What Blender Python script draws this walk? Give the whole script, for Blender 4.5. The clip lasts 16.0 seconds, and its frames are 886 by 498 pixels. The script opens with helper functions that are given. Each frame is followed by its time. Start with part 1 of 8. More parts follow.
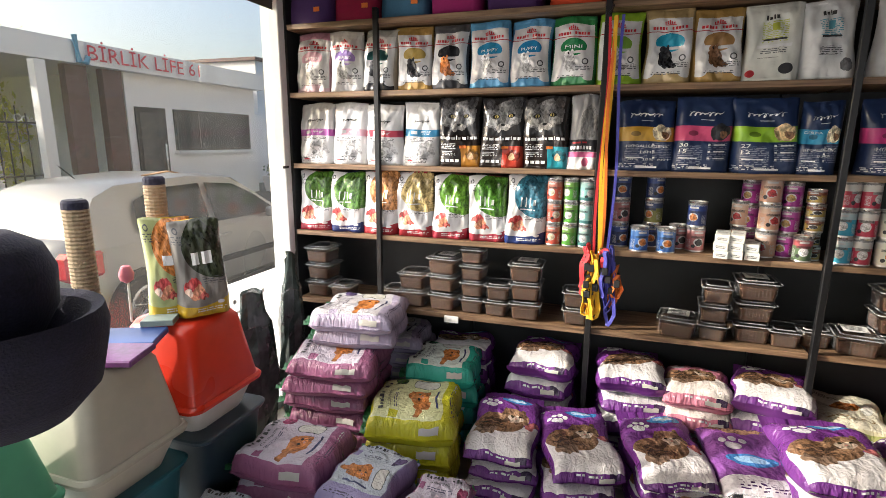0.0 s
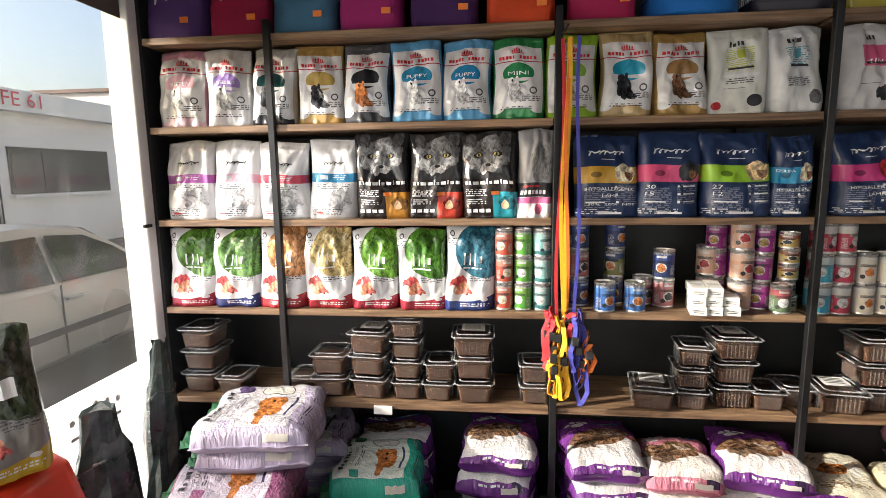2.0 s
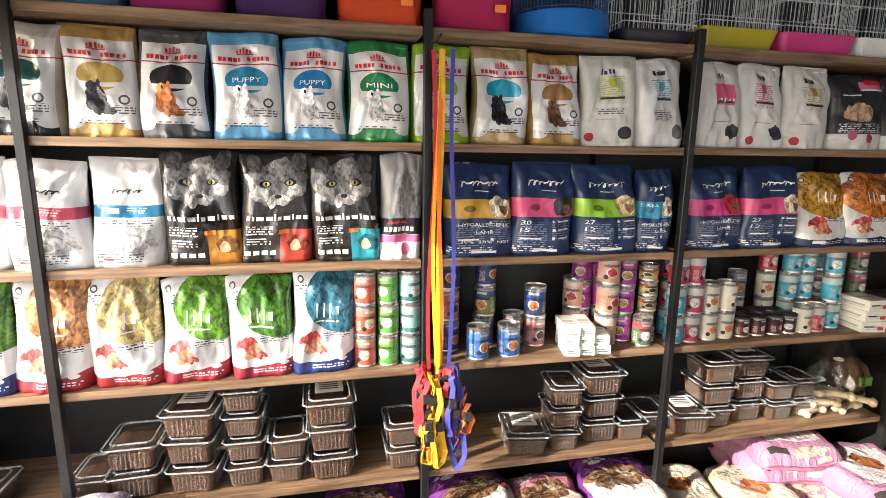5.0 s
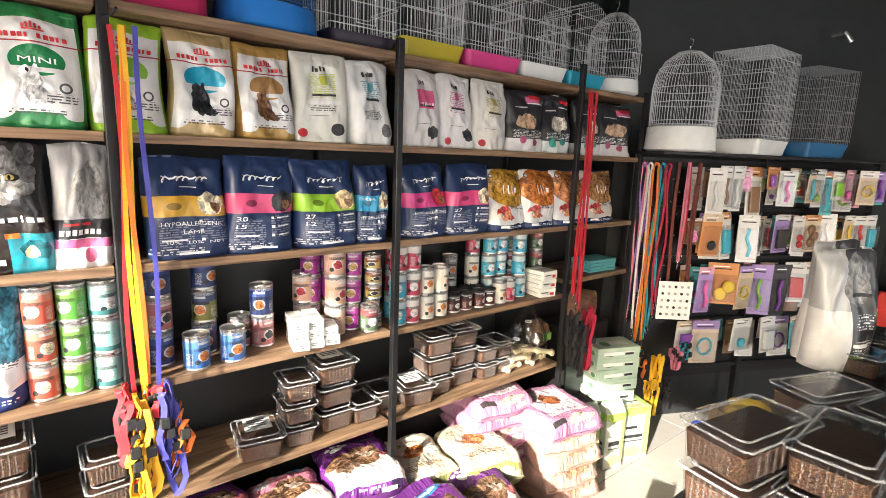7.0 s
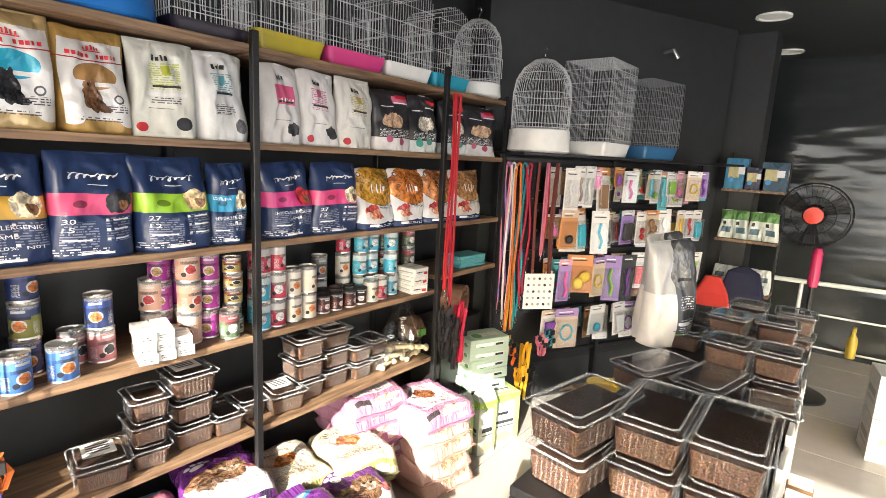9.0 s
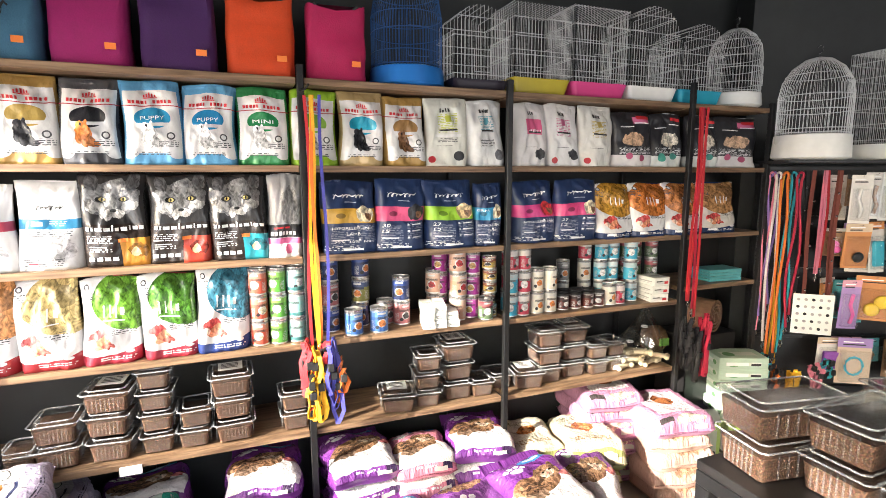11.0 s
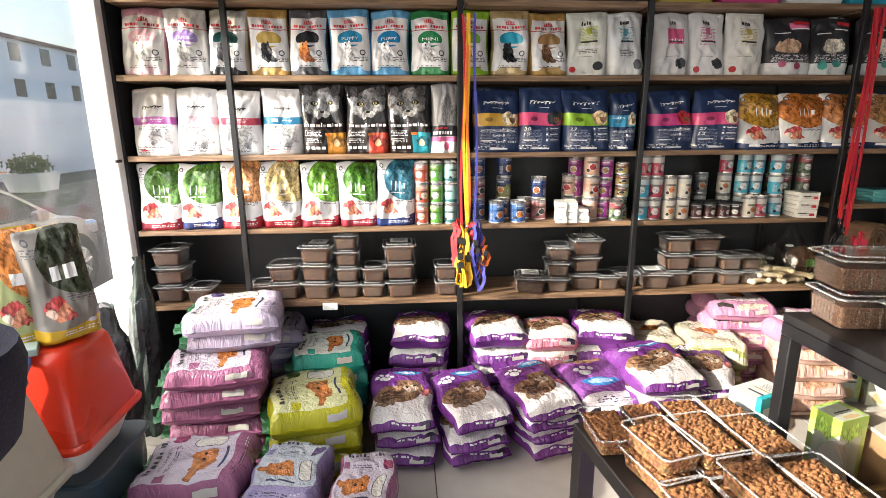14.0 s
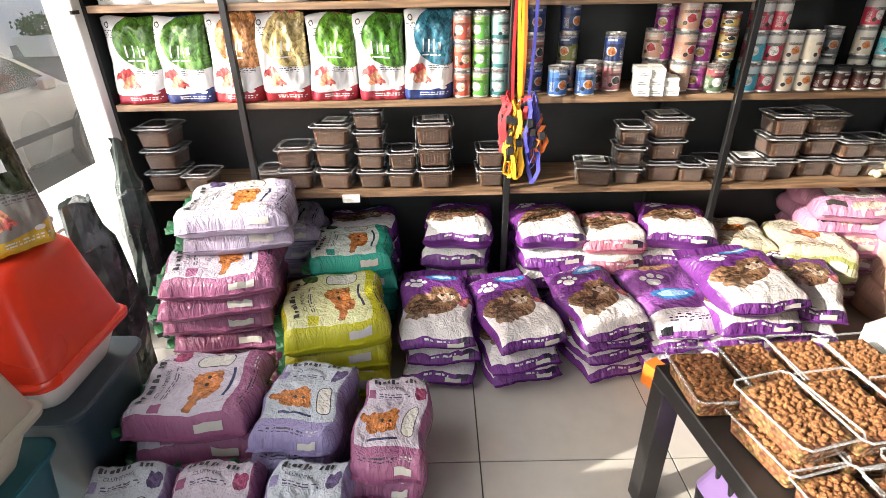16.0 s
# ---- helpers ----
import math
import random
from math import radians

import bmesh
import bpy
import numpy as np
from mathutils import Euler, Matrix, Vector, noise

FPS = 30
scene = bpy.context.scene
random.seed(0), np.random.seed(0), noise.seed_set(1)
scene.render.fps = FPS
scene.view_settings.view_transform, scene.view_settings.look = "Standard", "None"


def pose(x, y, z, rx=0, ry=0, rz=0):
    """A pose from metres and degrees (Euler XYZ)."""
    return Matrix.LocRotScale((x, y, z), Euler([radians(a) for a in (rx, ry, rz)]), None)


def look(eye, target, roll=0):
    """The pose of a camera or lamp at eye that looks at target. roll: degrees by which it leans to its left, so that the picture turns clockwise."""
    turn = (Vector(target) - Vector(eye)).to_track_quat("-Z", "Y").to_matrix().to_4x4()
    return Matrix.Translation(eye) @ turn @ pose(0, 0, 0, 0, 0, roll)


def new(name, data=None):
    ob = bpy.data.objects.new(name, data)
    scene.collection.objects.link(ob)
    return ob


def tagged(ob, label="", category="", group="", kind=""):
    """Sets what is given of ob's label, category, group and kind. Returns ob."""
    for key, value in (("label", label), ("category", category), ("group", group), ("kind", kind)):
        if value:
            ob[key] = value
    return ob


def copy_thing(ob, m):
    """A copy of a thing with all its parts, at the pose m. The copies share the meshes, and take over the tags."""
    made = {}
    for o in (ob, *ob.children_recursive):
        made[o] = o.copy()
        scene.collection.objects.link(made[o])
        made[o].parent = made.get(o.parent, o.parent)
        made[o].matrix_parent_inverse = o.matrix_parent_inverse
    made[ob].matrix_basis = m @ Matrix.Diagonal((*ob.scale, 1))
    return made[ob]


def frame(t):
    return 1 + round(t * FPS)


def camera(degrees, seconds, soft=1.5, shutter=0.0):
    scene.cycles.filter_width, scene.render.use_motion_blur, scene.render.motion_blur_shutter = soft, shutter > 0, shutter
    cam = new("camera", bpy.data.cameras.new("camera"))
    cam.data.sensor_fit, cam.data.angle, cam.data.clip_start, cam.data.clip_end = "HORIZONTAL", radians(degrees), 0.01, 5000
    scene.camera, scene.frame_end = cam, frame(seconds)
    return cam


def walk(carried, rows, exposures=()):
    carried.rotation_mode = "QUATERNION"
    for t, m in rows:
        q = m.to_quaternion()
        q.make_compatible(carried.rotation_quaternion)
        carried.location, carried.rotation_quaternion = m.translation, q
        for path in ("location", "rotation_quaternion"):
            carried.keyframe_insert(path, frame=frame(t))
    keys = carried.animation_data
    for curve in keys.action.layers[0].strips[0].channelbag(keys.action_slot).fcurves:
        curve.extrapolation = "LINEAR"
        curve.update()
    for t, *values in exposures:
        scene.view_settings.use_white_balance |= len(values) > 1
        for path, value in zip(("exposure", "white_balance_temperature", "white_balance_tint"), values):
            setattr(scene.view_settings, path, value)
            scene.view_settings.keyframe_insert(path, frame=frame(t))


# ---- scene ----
cam = camera(81.3, 16.0, soft=0.3)
PATH = [
    (0, (0.072, -2.248, 1.386), (-0.545, -0.39, 0.979), 0.4),
    (0.5, (0.007, -2.157, 1.398), (-0.502, -0.258, 1.03), -0.2),
    (1, (-0.038, -2.02, 1.414), (-0.479, -0.094, 1.102), 0.1),
    (1.5, (-0.118, -1.901, 1.425), (-0.44, 0.05, 1.129), 0.3),
    (2, (-0.195, -1.808, 1.434), (-0.411, 0.159, 1.145), -0.8),
    (2.5, (-0.242, -1.706, 1.411), (-0.366, 0.272, 1.144), -1.2),
    (3, (-0.243, -1.576, 1.44), (-0.344, 0.401, 1.154), -1.1),
    (3.2, (-0.241, -1.538, 1.456), (-0.343, 0.438, 1.163), -1.1),
    (5.3, (-0.28, -1.467, 1.596), (0.288, 0.413, 1.219), 1.3),
    (5.5, (-0.267, -1.472, 1.593), (0.393, 0.38, 1.223), 1.5),
    (6, (-0.237, -1.489, 1.583), (0.624, 0.281, 1.229), 1.5),
    (6.5, (-0.205, -1.51, 1.593), (0.855, 0.147, 1.231), 2.0),
    (7, (-0.179, -1.528, 1.59), (1.066, -0.005, 1.231), 2.2),
    (7.5, (-0.151, -1.546, 1.591), (1.275, -0.19, 1.233), 2.6),
    (8, (-0.131, -1.574, 1.597), (1.395, -0.331, 1.243), 2.8),
    (8.5, (-0.123, -1.586, 1.596), (1.43, -0.374, 1.249), 3.0),
    (9, (-0.129, -1.588, 1.596), (1.42, -0.371, 1.249), 2.9),
    (9.5, (-0.138, -1.585, 1.584), (1.215, -0.15, 1.253), 1.2),
    (10, (-0.19, -1.65, 1.601), (0.89, 0.004, 1.286), 0.2),
    (10.2, (-0.216, -1.694, 1.607), (0.788, 0.005, 1.284), 0.2),
    (12.3, (-0.23, -2.421, 1.503), (0.131, -0.466, 1.29), -0.4),
    (12.5, (-0.241, -2.453, 1.488), (0.091, -0.491, 1.281), -0.5),
    (13, (-0.24, -2.479, 1.45), (0.048, -0.51, 1.242), -0.5),
    (13.5, (-0.244, -2.452, 1.431), (0.005, -0.489, 1.143), -0.4),
    (14, (-0.252, -2.393, 1.395), (-0.114, -0.452, 0.932), -0.4),
    (14.5, (-0.22, -2.309, 1.374), (-0.206, -0.413, 0.738), -0.8),
    (15, (-0.201, -2.207, 1.346), (-0.235, -0.356, 0.589), -0.2),
    (15.5, (-0.238, -2.078, 1.344), (-0.279, -0.267, 0.496), -0.2),
    (16, (-0.266, -1.959, 1.335), (-0.261, -0.186, 0.41), -1.0),
]
walk(cam, [(t, look(eye, target, roll)) for t, eye, target, roll in PATH],
     exposures=[(0, 0.88), (3, 1.12), (5.5, 1.66), (6.5, 1.92), (7.5, 2.12), (9, 2.22), (10, 2.22), (12.5, 1.76), (14, 1.48), (16, 1.5)])

# ---- daylight ----
SUN_WAY = Vector((1.0, 0.36, -0.43)).normalized()
world = bpy.data.worlds.new("daylight")
scene.world = world
world.use_nodes = True
wn = world.node_tree.nodes
sky = wn.new("ShaderNodeTexSky")
sky.sky_type, sky.sun_disc = "NISHITA", False
sky.sun_elevation = math.asin(-SUN_WAY.z)
sky.sun_rotation = math.atan2(-SUN_WAY.x, -SUN_WAY.y)
sky.air_density, sky.dust_density, sky.ozone_density = 1.0, 5.0, 1.0
wn["Background"].inputs["Strength"].default_value = 0.15
world.node_tree.links.new(sky.outputs[0], wn["Background"].inputs["Color"])
sun = new("sun", bpy.data.lights.new("sun", "SUN"))
sun.data.energy, sun.data.angle, sun.data.color = 3.6, radians(0.5), (1.0, 0.94, 0.84)
sun.matrix_world = look((0, 0, 6), Vector((0, 0, 6)) + SUN_WAY)


def window_light(x, y0, y1, z0, z1, watts, into):
    """An area lamp that adds the sky's light in a window's opening, known or assumed."""
    lamp = bpy.data.lights.new("window_light", "AREA")
    lamp.shape, lamp.size, lamp.size_y, lamp.energy = "RECTANGLE", abs(y1 - y0), z1 - z0, watts
    lamp.color = (1.0, 0.98, 0.995)
    ob = new("window_light", lamp)
    eye = Vector((x, (y0 + y1) / 2, (z0 + z1) / 2))
    ob.matrix_world = look(eye, eye + Vector(into))
    return ob


window_light(-1.66, -3.9, -0.12, 0.1, 2.0, 32, (1, 0, -0.75))
# added fill from an assumed opening behind the camera, brightening the right side
south_fill = window_light(2.3, -0.0, 2.1, 0.1, 2.3, 13, (0, 1, 0))
south_fill.matrix_world = look((2.3, -4.76, 1.2), (3.8, 0, 0.6))


# ---- materials ----
def nodes_of(name):
    m = bpy.data.materials.new(name)
    m.use_nodes = True
    t = m.node_tree
    return m, t.nodes, t.links, t.nodes["Principled BSDF"]


def col(c):
    return (*c, 1.0)


def plain(name, colour, rough=0.6, metal=0.0, vary=0.12, grain=30.0, bump=0.1, coat=0.0, each=0.0, alpha_sheen=0.0):
    """A painted, plastic, cloth or metal surface with stains at two scales, and relief."""
    m, n, l, p = nodes_of(name)
    tex = n.new("ShaderNodeTexCoord")
    a, b = n.new("ShaderNodeTexNoise"), n.new("ShaderNodeTexNoise")
    a.inputs["Scale"].default_value, b.inputs["Scale"].default_value = grain, grain * 0.12
    a.inputs["Detail"].default_value = 6
    for k in (a, b):
        l.new(tex.outputs["Object"], k.inputs["Vector"])
    add = n.new("ShaderNodeMath")
    l.new(a.outputs["Fac"], add.inputs[0])
    l.new(b.outputs["Fac"], add.inputs[1])
    rng = n.new("ShaderNodeMapRange")
    rng.inputs[1].default_value, rng.inputs[2].default_value = 0.6, 1.4
    rng.inputs[3].default_value, rng.inputs[4].default_value = 1 - vary, 1 + vary
    l.new(add.outputs[0], rng.inputs[0])
    hsv = n.new("ShaderNodeHueSaturation")
    hsv.inputs["Color"].default_value = col(colour)
    l.new(rng.outputs[0], hsv.inputs["Value"])
    if each:
        info, r2, mul = n.new("ShaderNodeObjectInfo"), n.new("ShaderNodeMapRange"), n.new("ShaderNodeMath")
        r2.inputs[3].default_value, r2.inputs[4].default_value = 1 - each, 1 + each
        mul.operation = "MULTIPLY"
        l.new(info.outputs["Random"], r2.inputs[0])
        l.new(rng.outputs[0], mul.inputs[0])
        l.new(r2.outputs[0], mul.inputs[1])
        l.new(mul.outputs[0], hsv.inputs["Value"])
    l.new(hsv.outputs[0], p.inputs["Base Color"])
    r3 = n.new("ShaderNodeMapRange")
    r3.inputs[3].default_value, r3.inputs[4].default_value = max(0.03, rough - 0.1), min(1, rough + 0.1)
    l.new(b.outputs["Fac"], r3.inputs[0])
    l.new(r3.outputs[0], p.inputs["Roughness"])
    p.inputs["Metallic"].default_value = metal
    p.inputs["Coat Weight"].default_value = coat
    if bump:
        bp = n.new("ShaderNodeBump")
        bp.inputs["Strength"].default_value, bp.inputs["Distance"].default_value = bump, 0.004
        l.new(a.outputs["Fac"], bp.inputs["Height"])
        l.new(bp.outputs[0], p.inputs["Normal"])
    return m


def wood(name, c0, c1, along="x", rough=0.5):
    m, n, l, p = nodes_of(name)
    tex, mp, no = n.new("ShaderNodeTexCoord"), n.new("ShaderNodeMapping"), n.new("ShaderNodeTexNoise")
    mp.inputs["Scale"].default_value = (1.5, 22, 22) if along == "x" else (22, 1.5, 22)
    no.inputs["Scale"].default_value, no.inputs["Detail"].default_value, no.inputs["Distortion"].default_value = 3.0, 8, 0.6
    rp = n.new("ShaderNodeValToRGB")
    rp.color_ramp.elements[0].position, rp.color_ramp.elements[1].position = 0.32, 0.68
    rp.color_ramp.elements[0].color, rp.color_ramp.elements[1].color = col(c0), col(c1)
    l.new(tex.outputs["Object"], mp.inputs["Vector"])
    l.new(mp.outputs[0], no.inputs["Vector"])
    l.new(no.outputs["Fac"], rp.inputs[0])
    l.new(rp.outputs[0], p.inputs["Base Color"])
    p.inputs["Roughness"].default_value = rough
    bp = n.new("ShaderNodeBump")
    bp.inputs["Strength"].default_value, bp.inputs["Distance"].default_value = 0.2, 0.002
    l.new(no.outputs["Fac"], bp.inputs["Height"])
    l.new(bp.outputs[0], p.inputs["Normal"])
    return m


def clear(name, tint=(1, 1, 1), gloss=0.12, rough=0.05, ior=1.45):
    """Thin clear sheet: what is behind it shows, with a gloss that grows at a grazing angle."""
    m, n, l, p = nodes_of(name)
    n.remove(p)
    tr, gl, mx, fr = n.new("ShaderNodeBsdfTransparent"), n.new("ShaderNodeBsdfGlossy"), n.new("ShaderNodeMixShader"), n.new("ShaderNodeMath")
    lw = n.new("ShaderNodeLayerWeight")
    fr.operation = "POWER"
    fr.inputs[1].default_value = 6 - 2 * ior
    l.new(lw.outputs["Facing"], fr.inputs[0])
    tr.inputs["Color"].default_value = col(tint)
    gl.inputs["Roughness"].default_value = rough
    ad = n.new("ShaderNodeMath")
    ad.inputs[1].default_value = gloss
    ad.use_clamp = True
    l.new(fr.outputs[0], ad.inputs[0])
    l.new(ad.outputs[0], mx.inputs[0])
    l.new(tr.outputs[0], mx.inputs[1])
    l.new(gl.outputs[0], mx.inputs[2])
    l.new(mx.outputs[0], n["Material Output"].inputs["Surface"])
    return m


def small_print(n, l, uv, rows=42.0):
    """Lines of print too small to read: broken bars in rows."""
    sp, mul, fl, fr, lt = n.new("ShaderNodeSeparateXYZ"), *(n.new("ShaderNodeMath") for _ in range(4))
    l.new(uv.outputs[0], sp.inputs[0])
    mul.operation, fl.operation, fr.operation, lt.operation = "MULTIPLY", "FLOOR", "FRACT", "LESS_THAN"
    mul.inputs[1].default_value, lt.inputs[1].default_value = rows, 0.5
    l.new(sp.outputs[1], mul.inputs[0])
    l.new(mul.outputs[0], fl.inputs[0])
    l.new(mul.outputs[0], fr.inputs[0])
    l.new(fr.outputs[0], lt.inputs[0])
    cb, no, gt, out = n.new("ShaderNodeCombineXYZ"), n.new("ShaderNodeTexNoise"), n.new("ShaderNodeMath"), n.new("ShaderNodeMath")
    l.new(sp.outputs[0], cb.inputs[0])
    sc = n.new("ShaderNodeMath")
    sc.operation, sc.inputs[1].default_value = "MULTIPLY", 3.7
    l.new(fl.outputs[0], sc.inputs[0])
    l.new(sc.outputs[0], cb.inputs[1])
    no.inputs["Scale"].default_value, no.inputs["Detail"].default_value = 22.0, 2
    l.new(cb.outputs[0], no.inputs["Vector"])
    gt.operation, gt.inputs[1].default_value, out.operation = "GREATER_THAN", 0.47, "MULTIPLY"
    l.new(no.outputs["Fac"], gt.inputs[0])
    l.new(gt.outputs[0], out.inputs[0])
    l.new(lt.outputs[0], out.inputs[1])
    return out


def art(name, base, layers, rough=0.38, metal=0.0, crease=0.6, folds=4.0):
    """Printed film or card: flat shapes in the print's own u, v, over a base colour, with fine creases."""
    m, n, l, p = nodes_of(name)
    uv = n.new("ShaderNodeUVMap")
    no = n.new("ShaderNodeTexNoise")
    no.inputs["Scale"].default_value, no.inputs["Detail"].default_value = 7.0, 3
    l.new(uv.outputs[0], no.inputs["Vector"])
    sub, warp, wuv = n.new("ShaderNodeVectorMath"), n.new("ShaderNodeVectorMath"), n.new("ShaderNodeVectorMath")
    sub.operation, warp.operation, wuv.operation = "SUBTRACT", "SCALE", "ADD"
    sub.inputs[1].default_value = (0.5, 0.5, 0.5)
    warp.inputs["Scale"].default_value = 0.16
    l.new(no.outputs["Color"], sub.inputs[0])
    l.new(sub.outputs[0], warp.inputs[0])
    l.new(uv.outputs[0], wuv.inputs[0])
    l.new(warp.outputs[0], wuv.inputs[1])
    prev = None
    fur, fur_r = n.new("ShaderNodeTexNoise"), n.new("ShaderNodeMapRange")
    fur.inputs["Scale"].default_value, fur.inputs["Detail"].default_value, fur.inputs["Distortion"].default_value = 11.0, 6, 1.5
    fur_r.inputs[1].default_value, fur_r.inputs[2].default_value = 0.32, 0.68
    fur_r.inputs[3].default_value, fur_r.inputs[4].default_value = 0.35, 1.75
    l.new(uv.outputs[0], fur.inputs["Vector"])
    l.new(fur.outputs["Fac"], fur_r.inputs[0])
    lines = None
    for shape, cu, cv, ru, rv, c in layers:
        d, q = n.new("ShaderNodeVectorMath"), n.new("ShaderNodeVectorMath")
        d.operation, q.operation = "SUBTRACT", "MULTIPLY"
        d.inputs[1].default_value, q.inputs[1].default_value = (cu, cv, 0), (1 / ru, 1 / rv, 0)
        l.new((wuv if shape == "blob" else uv).outputs[0], d.inputs[0])
        l.new(d.outputs[0], q.inputs[0])
        lt = n.new("ShaderNodeMath")
        lt.operation = "LESS_THAN"
        lt.inputs[1].default_value = 1.0
        if shape in ("rect", "text"):
            ab, sp, mxm = n.new("ShaderNodeVectorMath"), n.new("ShaderNodeSeparateXYZ"), n.new("ShaderNodeMath")
            ab.operation, mxm.operation = "ABSOLUTE", "MAXIMUM"
            l.new(q.outputs[0], ab.inputs[0])
            l.new(ab.outputs[0], sp.inputs[0])
            l.new(sp.outputs[0], mxm.inputs[0])
            l.new(sp.outputs[1], mxm.inputs[1])
            l.new(mxm.outputs[0], lt.inputs[0])
        else:
            ln = n.new("ShaderNodeVectorMath")
            ln.operation = "LENGTH"
            l.new(q.outputs[0], ln.inputs[0])
            l.new(ln.outputs["Value"], lt.inputs[0])
        if shape == "text":
            if not lines:
                lines = small_print(n, l, uv)
            both = n.new("ShaderNodeMath")
            both.operation = "MULTIPLY"
            l.new(lt.outputs[0], both.inputs[0])
            l.new(lines.outputs[0], both.inputs[1])
            lt = both
        mix = n.new("ShaderNodeMix")
        mix.data_type = "RGBA"
        mix.inputs["A"].default_value, mix.inputs["B"].default_value = col(base), col(c)
        if shape in ("blob", "tex"):
            tone = n.new("ShaderNodeHueSaturation")
            tone.inputs["Color"].default_value = col(c)
            l.new(fur_r.outputs[0], tone.inputs["Value"])
            l.new(tone.outputs[0], mix.inputs["B"])
        if prev:
            l.new(prev.outputs["Result"], mix.inputs["A"])
        l.new(lt.outputs[0], mix.inputs["Factor"])
        prev = mix
    wear = n.new("ShaderNodeTexNoise")
    wear.inputs["Scale"].default_value, wear.inputs["Detail"].default_value = 5.0, 5
    l.new(uv.outputs[0], wear.inputs["Vector"])
    rng, hsv = n.new("ShaderNodeMapRange"), n.new("ShaderNodeHueSaturation")
    rng.inputs[3].default_value, rng.inputs[4].default_value = 0.80, 1.16
    l.new(wear.outputs["Fac"], rng.inputs[0])
    l.new(rng.outputs[0], hsv.inputs["Value"])
    hsv.inputs["Color"].default_value = col(base)
    if prev:
        l.new(prev.outputs["Result"], hsv.inputs["Color"])
    l.new(hsv.outputs[0], p.inputs["Base Color"])
    p.inputs["Roughness"].default_value, p.inputs["Metallic"].default_value = rough, metal
    bp, cr = n.new("ShaderNodeBump"), n.new("ShaderNodeTexNoise")
    cr.noise_type = "RIDGED_MULTIFRACTAL"
    cr.inputs["Scale"].default_value, cr.inputs["Detail"].default_value, cr.inputs["Distortion"].default_value = folds, 3, 0.8
    l.new(uv.outputs[0], cr.inputs["Vector"])
    bp.inputs["Strength"].default_value, bp.inputs["Distance"].default_value = min(1.0, crease), 0.012
    l.new(cr.outputs["Fac"], bp.inputs["Height"])
    if crease:
        fine, b2 = n.new("ShaderNodeTexNoise"), n.new("ShaderNodeBump")
        fine.inputs["Scale"].default_value, fine.inputs["Detail"].default_value, fine.inputs["Distortion"].default_value = folds * 2.6, 4, 1.6
        l.new(uv.outputs[0], fine.inputs["Vector"])
        b2.inputs["Strength"].default_value, b2.inputs["Distance"].default_value = (0.6 if folds > 5 else 0.10) * crease, 0.016
        l.new(fine.outputs["Fac"], b2.inputs["Height"])
        l.new(bp.outputs[0], b2.inputs["Normal"])
        bp = b2
    l.new(bp.outputs[0], p.inputs["Normal"])
    return m


WALL = plain("charcoal_wall_paint", (0.020, 0.022, 0.023), 0.55, vary=0.2, grain=14, bump=0.15)
WALL_GLOSS = plain("glossy_black_panel", (0.022, 0.026, 0.027), 0.16, vary=0.2, grain=6, bump=0)
# wavy sheet: long shallow ripples
wg_n, wg_l = WALL_GLOSS.node_tree.nodes, WALL_GLOSS.node_tree.links
wg_t, wg_m, wg_w, wg_b = wg_n.new("ShaderNodeTexCoord"), wg_n.new("ShaderNodeMapping"), wg_n.new("ShaderNodeTexNoise"), wg_n.new("ShaderNodeBump")
wg_m.inputs["Scale"].default_value = (1.0, 0.7, 2.6)
wg_w.inputs["Scale"].default_value, wg_w.inputs["Detail"].default_value = 1.6, 2
wg_b.inputs["Strength"].default_value, wg_b.inputs["Distance"].default_value = 0.5, 0.04
wg_l.new(wg_t.outputs["Object"], wg_m.inputs["Vector"])
wg_l.new(wg_m.outputs[0], wg_w.inputs["Vector"])
wg_l.new(wg_w.outputs["Fac"], wg_b.inputs["Height"])
wg_l.new(wg_b.outputs[0], wg_n["Principled BSDF"].inputs["Normal"])
CEIL = plain("dark_ceiling_paint", (0.02, 0.023, 0.024), 0.6, vary=0.15, grain=10)
WHITE = plain("white_paint", (0.78, 0.78, 0.76), 0.5, vary=0.06, grain=20, bump=0.05)
ALU = plain("white_window_profile", (0.8, 0.8, 0.8), 0.35, vary=0.05, grain=40, bump=0.02)
STEEL = plain("black_steel", (0.012, 0.012, 0.013), 0.42, 0.2, vary=0.3, grain=60, bump=0.08)
SHELF = wood("shelf_board", (0.10, 0.055, 0.03), (0.30, 0.19, 0.11))
TILE = plain("beige_floor_tile", (0.50, 0.47, 0.42), 0.16, vary=0.07, grain=16, bump=0.02, each=0.04)
JOINT = plain("dark_tile_joint", (0.06, 0.055, 0.05), 0.9)
GLASS = clear("window_glass", (0.98, 0.99, 0.99), 0.02, 0.0, 0.6)
# bright haze over the view outside, mixed into the glass as a pale veil
gn, gk = GLASS.node_tree.nodes, GLASS.node_tree.links
g_veil, g_mix, g_noise, g_rng = gn.new("ShaderNodeBsdfTranslucent"), gn.new("ShaderNodeMixShader"), gn.new("ShaderNodeTexNoise"), gn.new("ShaderNodeMapRange")
g_veil.inputs["Color"].default_value = (0.9, 0.9, 0.9, 1)
g_noise.inputs["Scale"].default_value, g_noise.inputs["Detail"].default_value = 3.0, 6
g_rng.inputs[3].default_value, g_rng.inputs[4].default_value = 0.004, 0.012
gk.new(g_noise.outputs["Fac"], g_rng.inputs[0])
gk.new(g_rng.outputs[0], g_mix.inputs[0])
gk.new(gn["Material Output"].inputs["Surface"].links[0].from_socket, g_mix.inputs[1])
gk.new(g_veil.outputs[0], g_mix.inputs[2])
gk.new(g_mix.outputs[0], gn["Material Output"].inputs["Surface"])
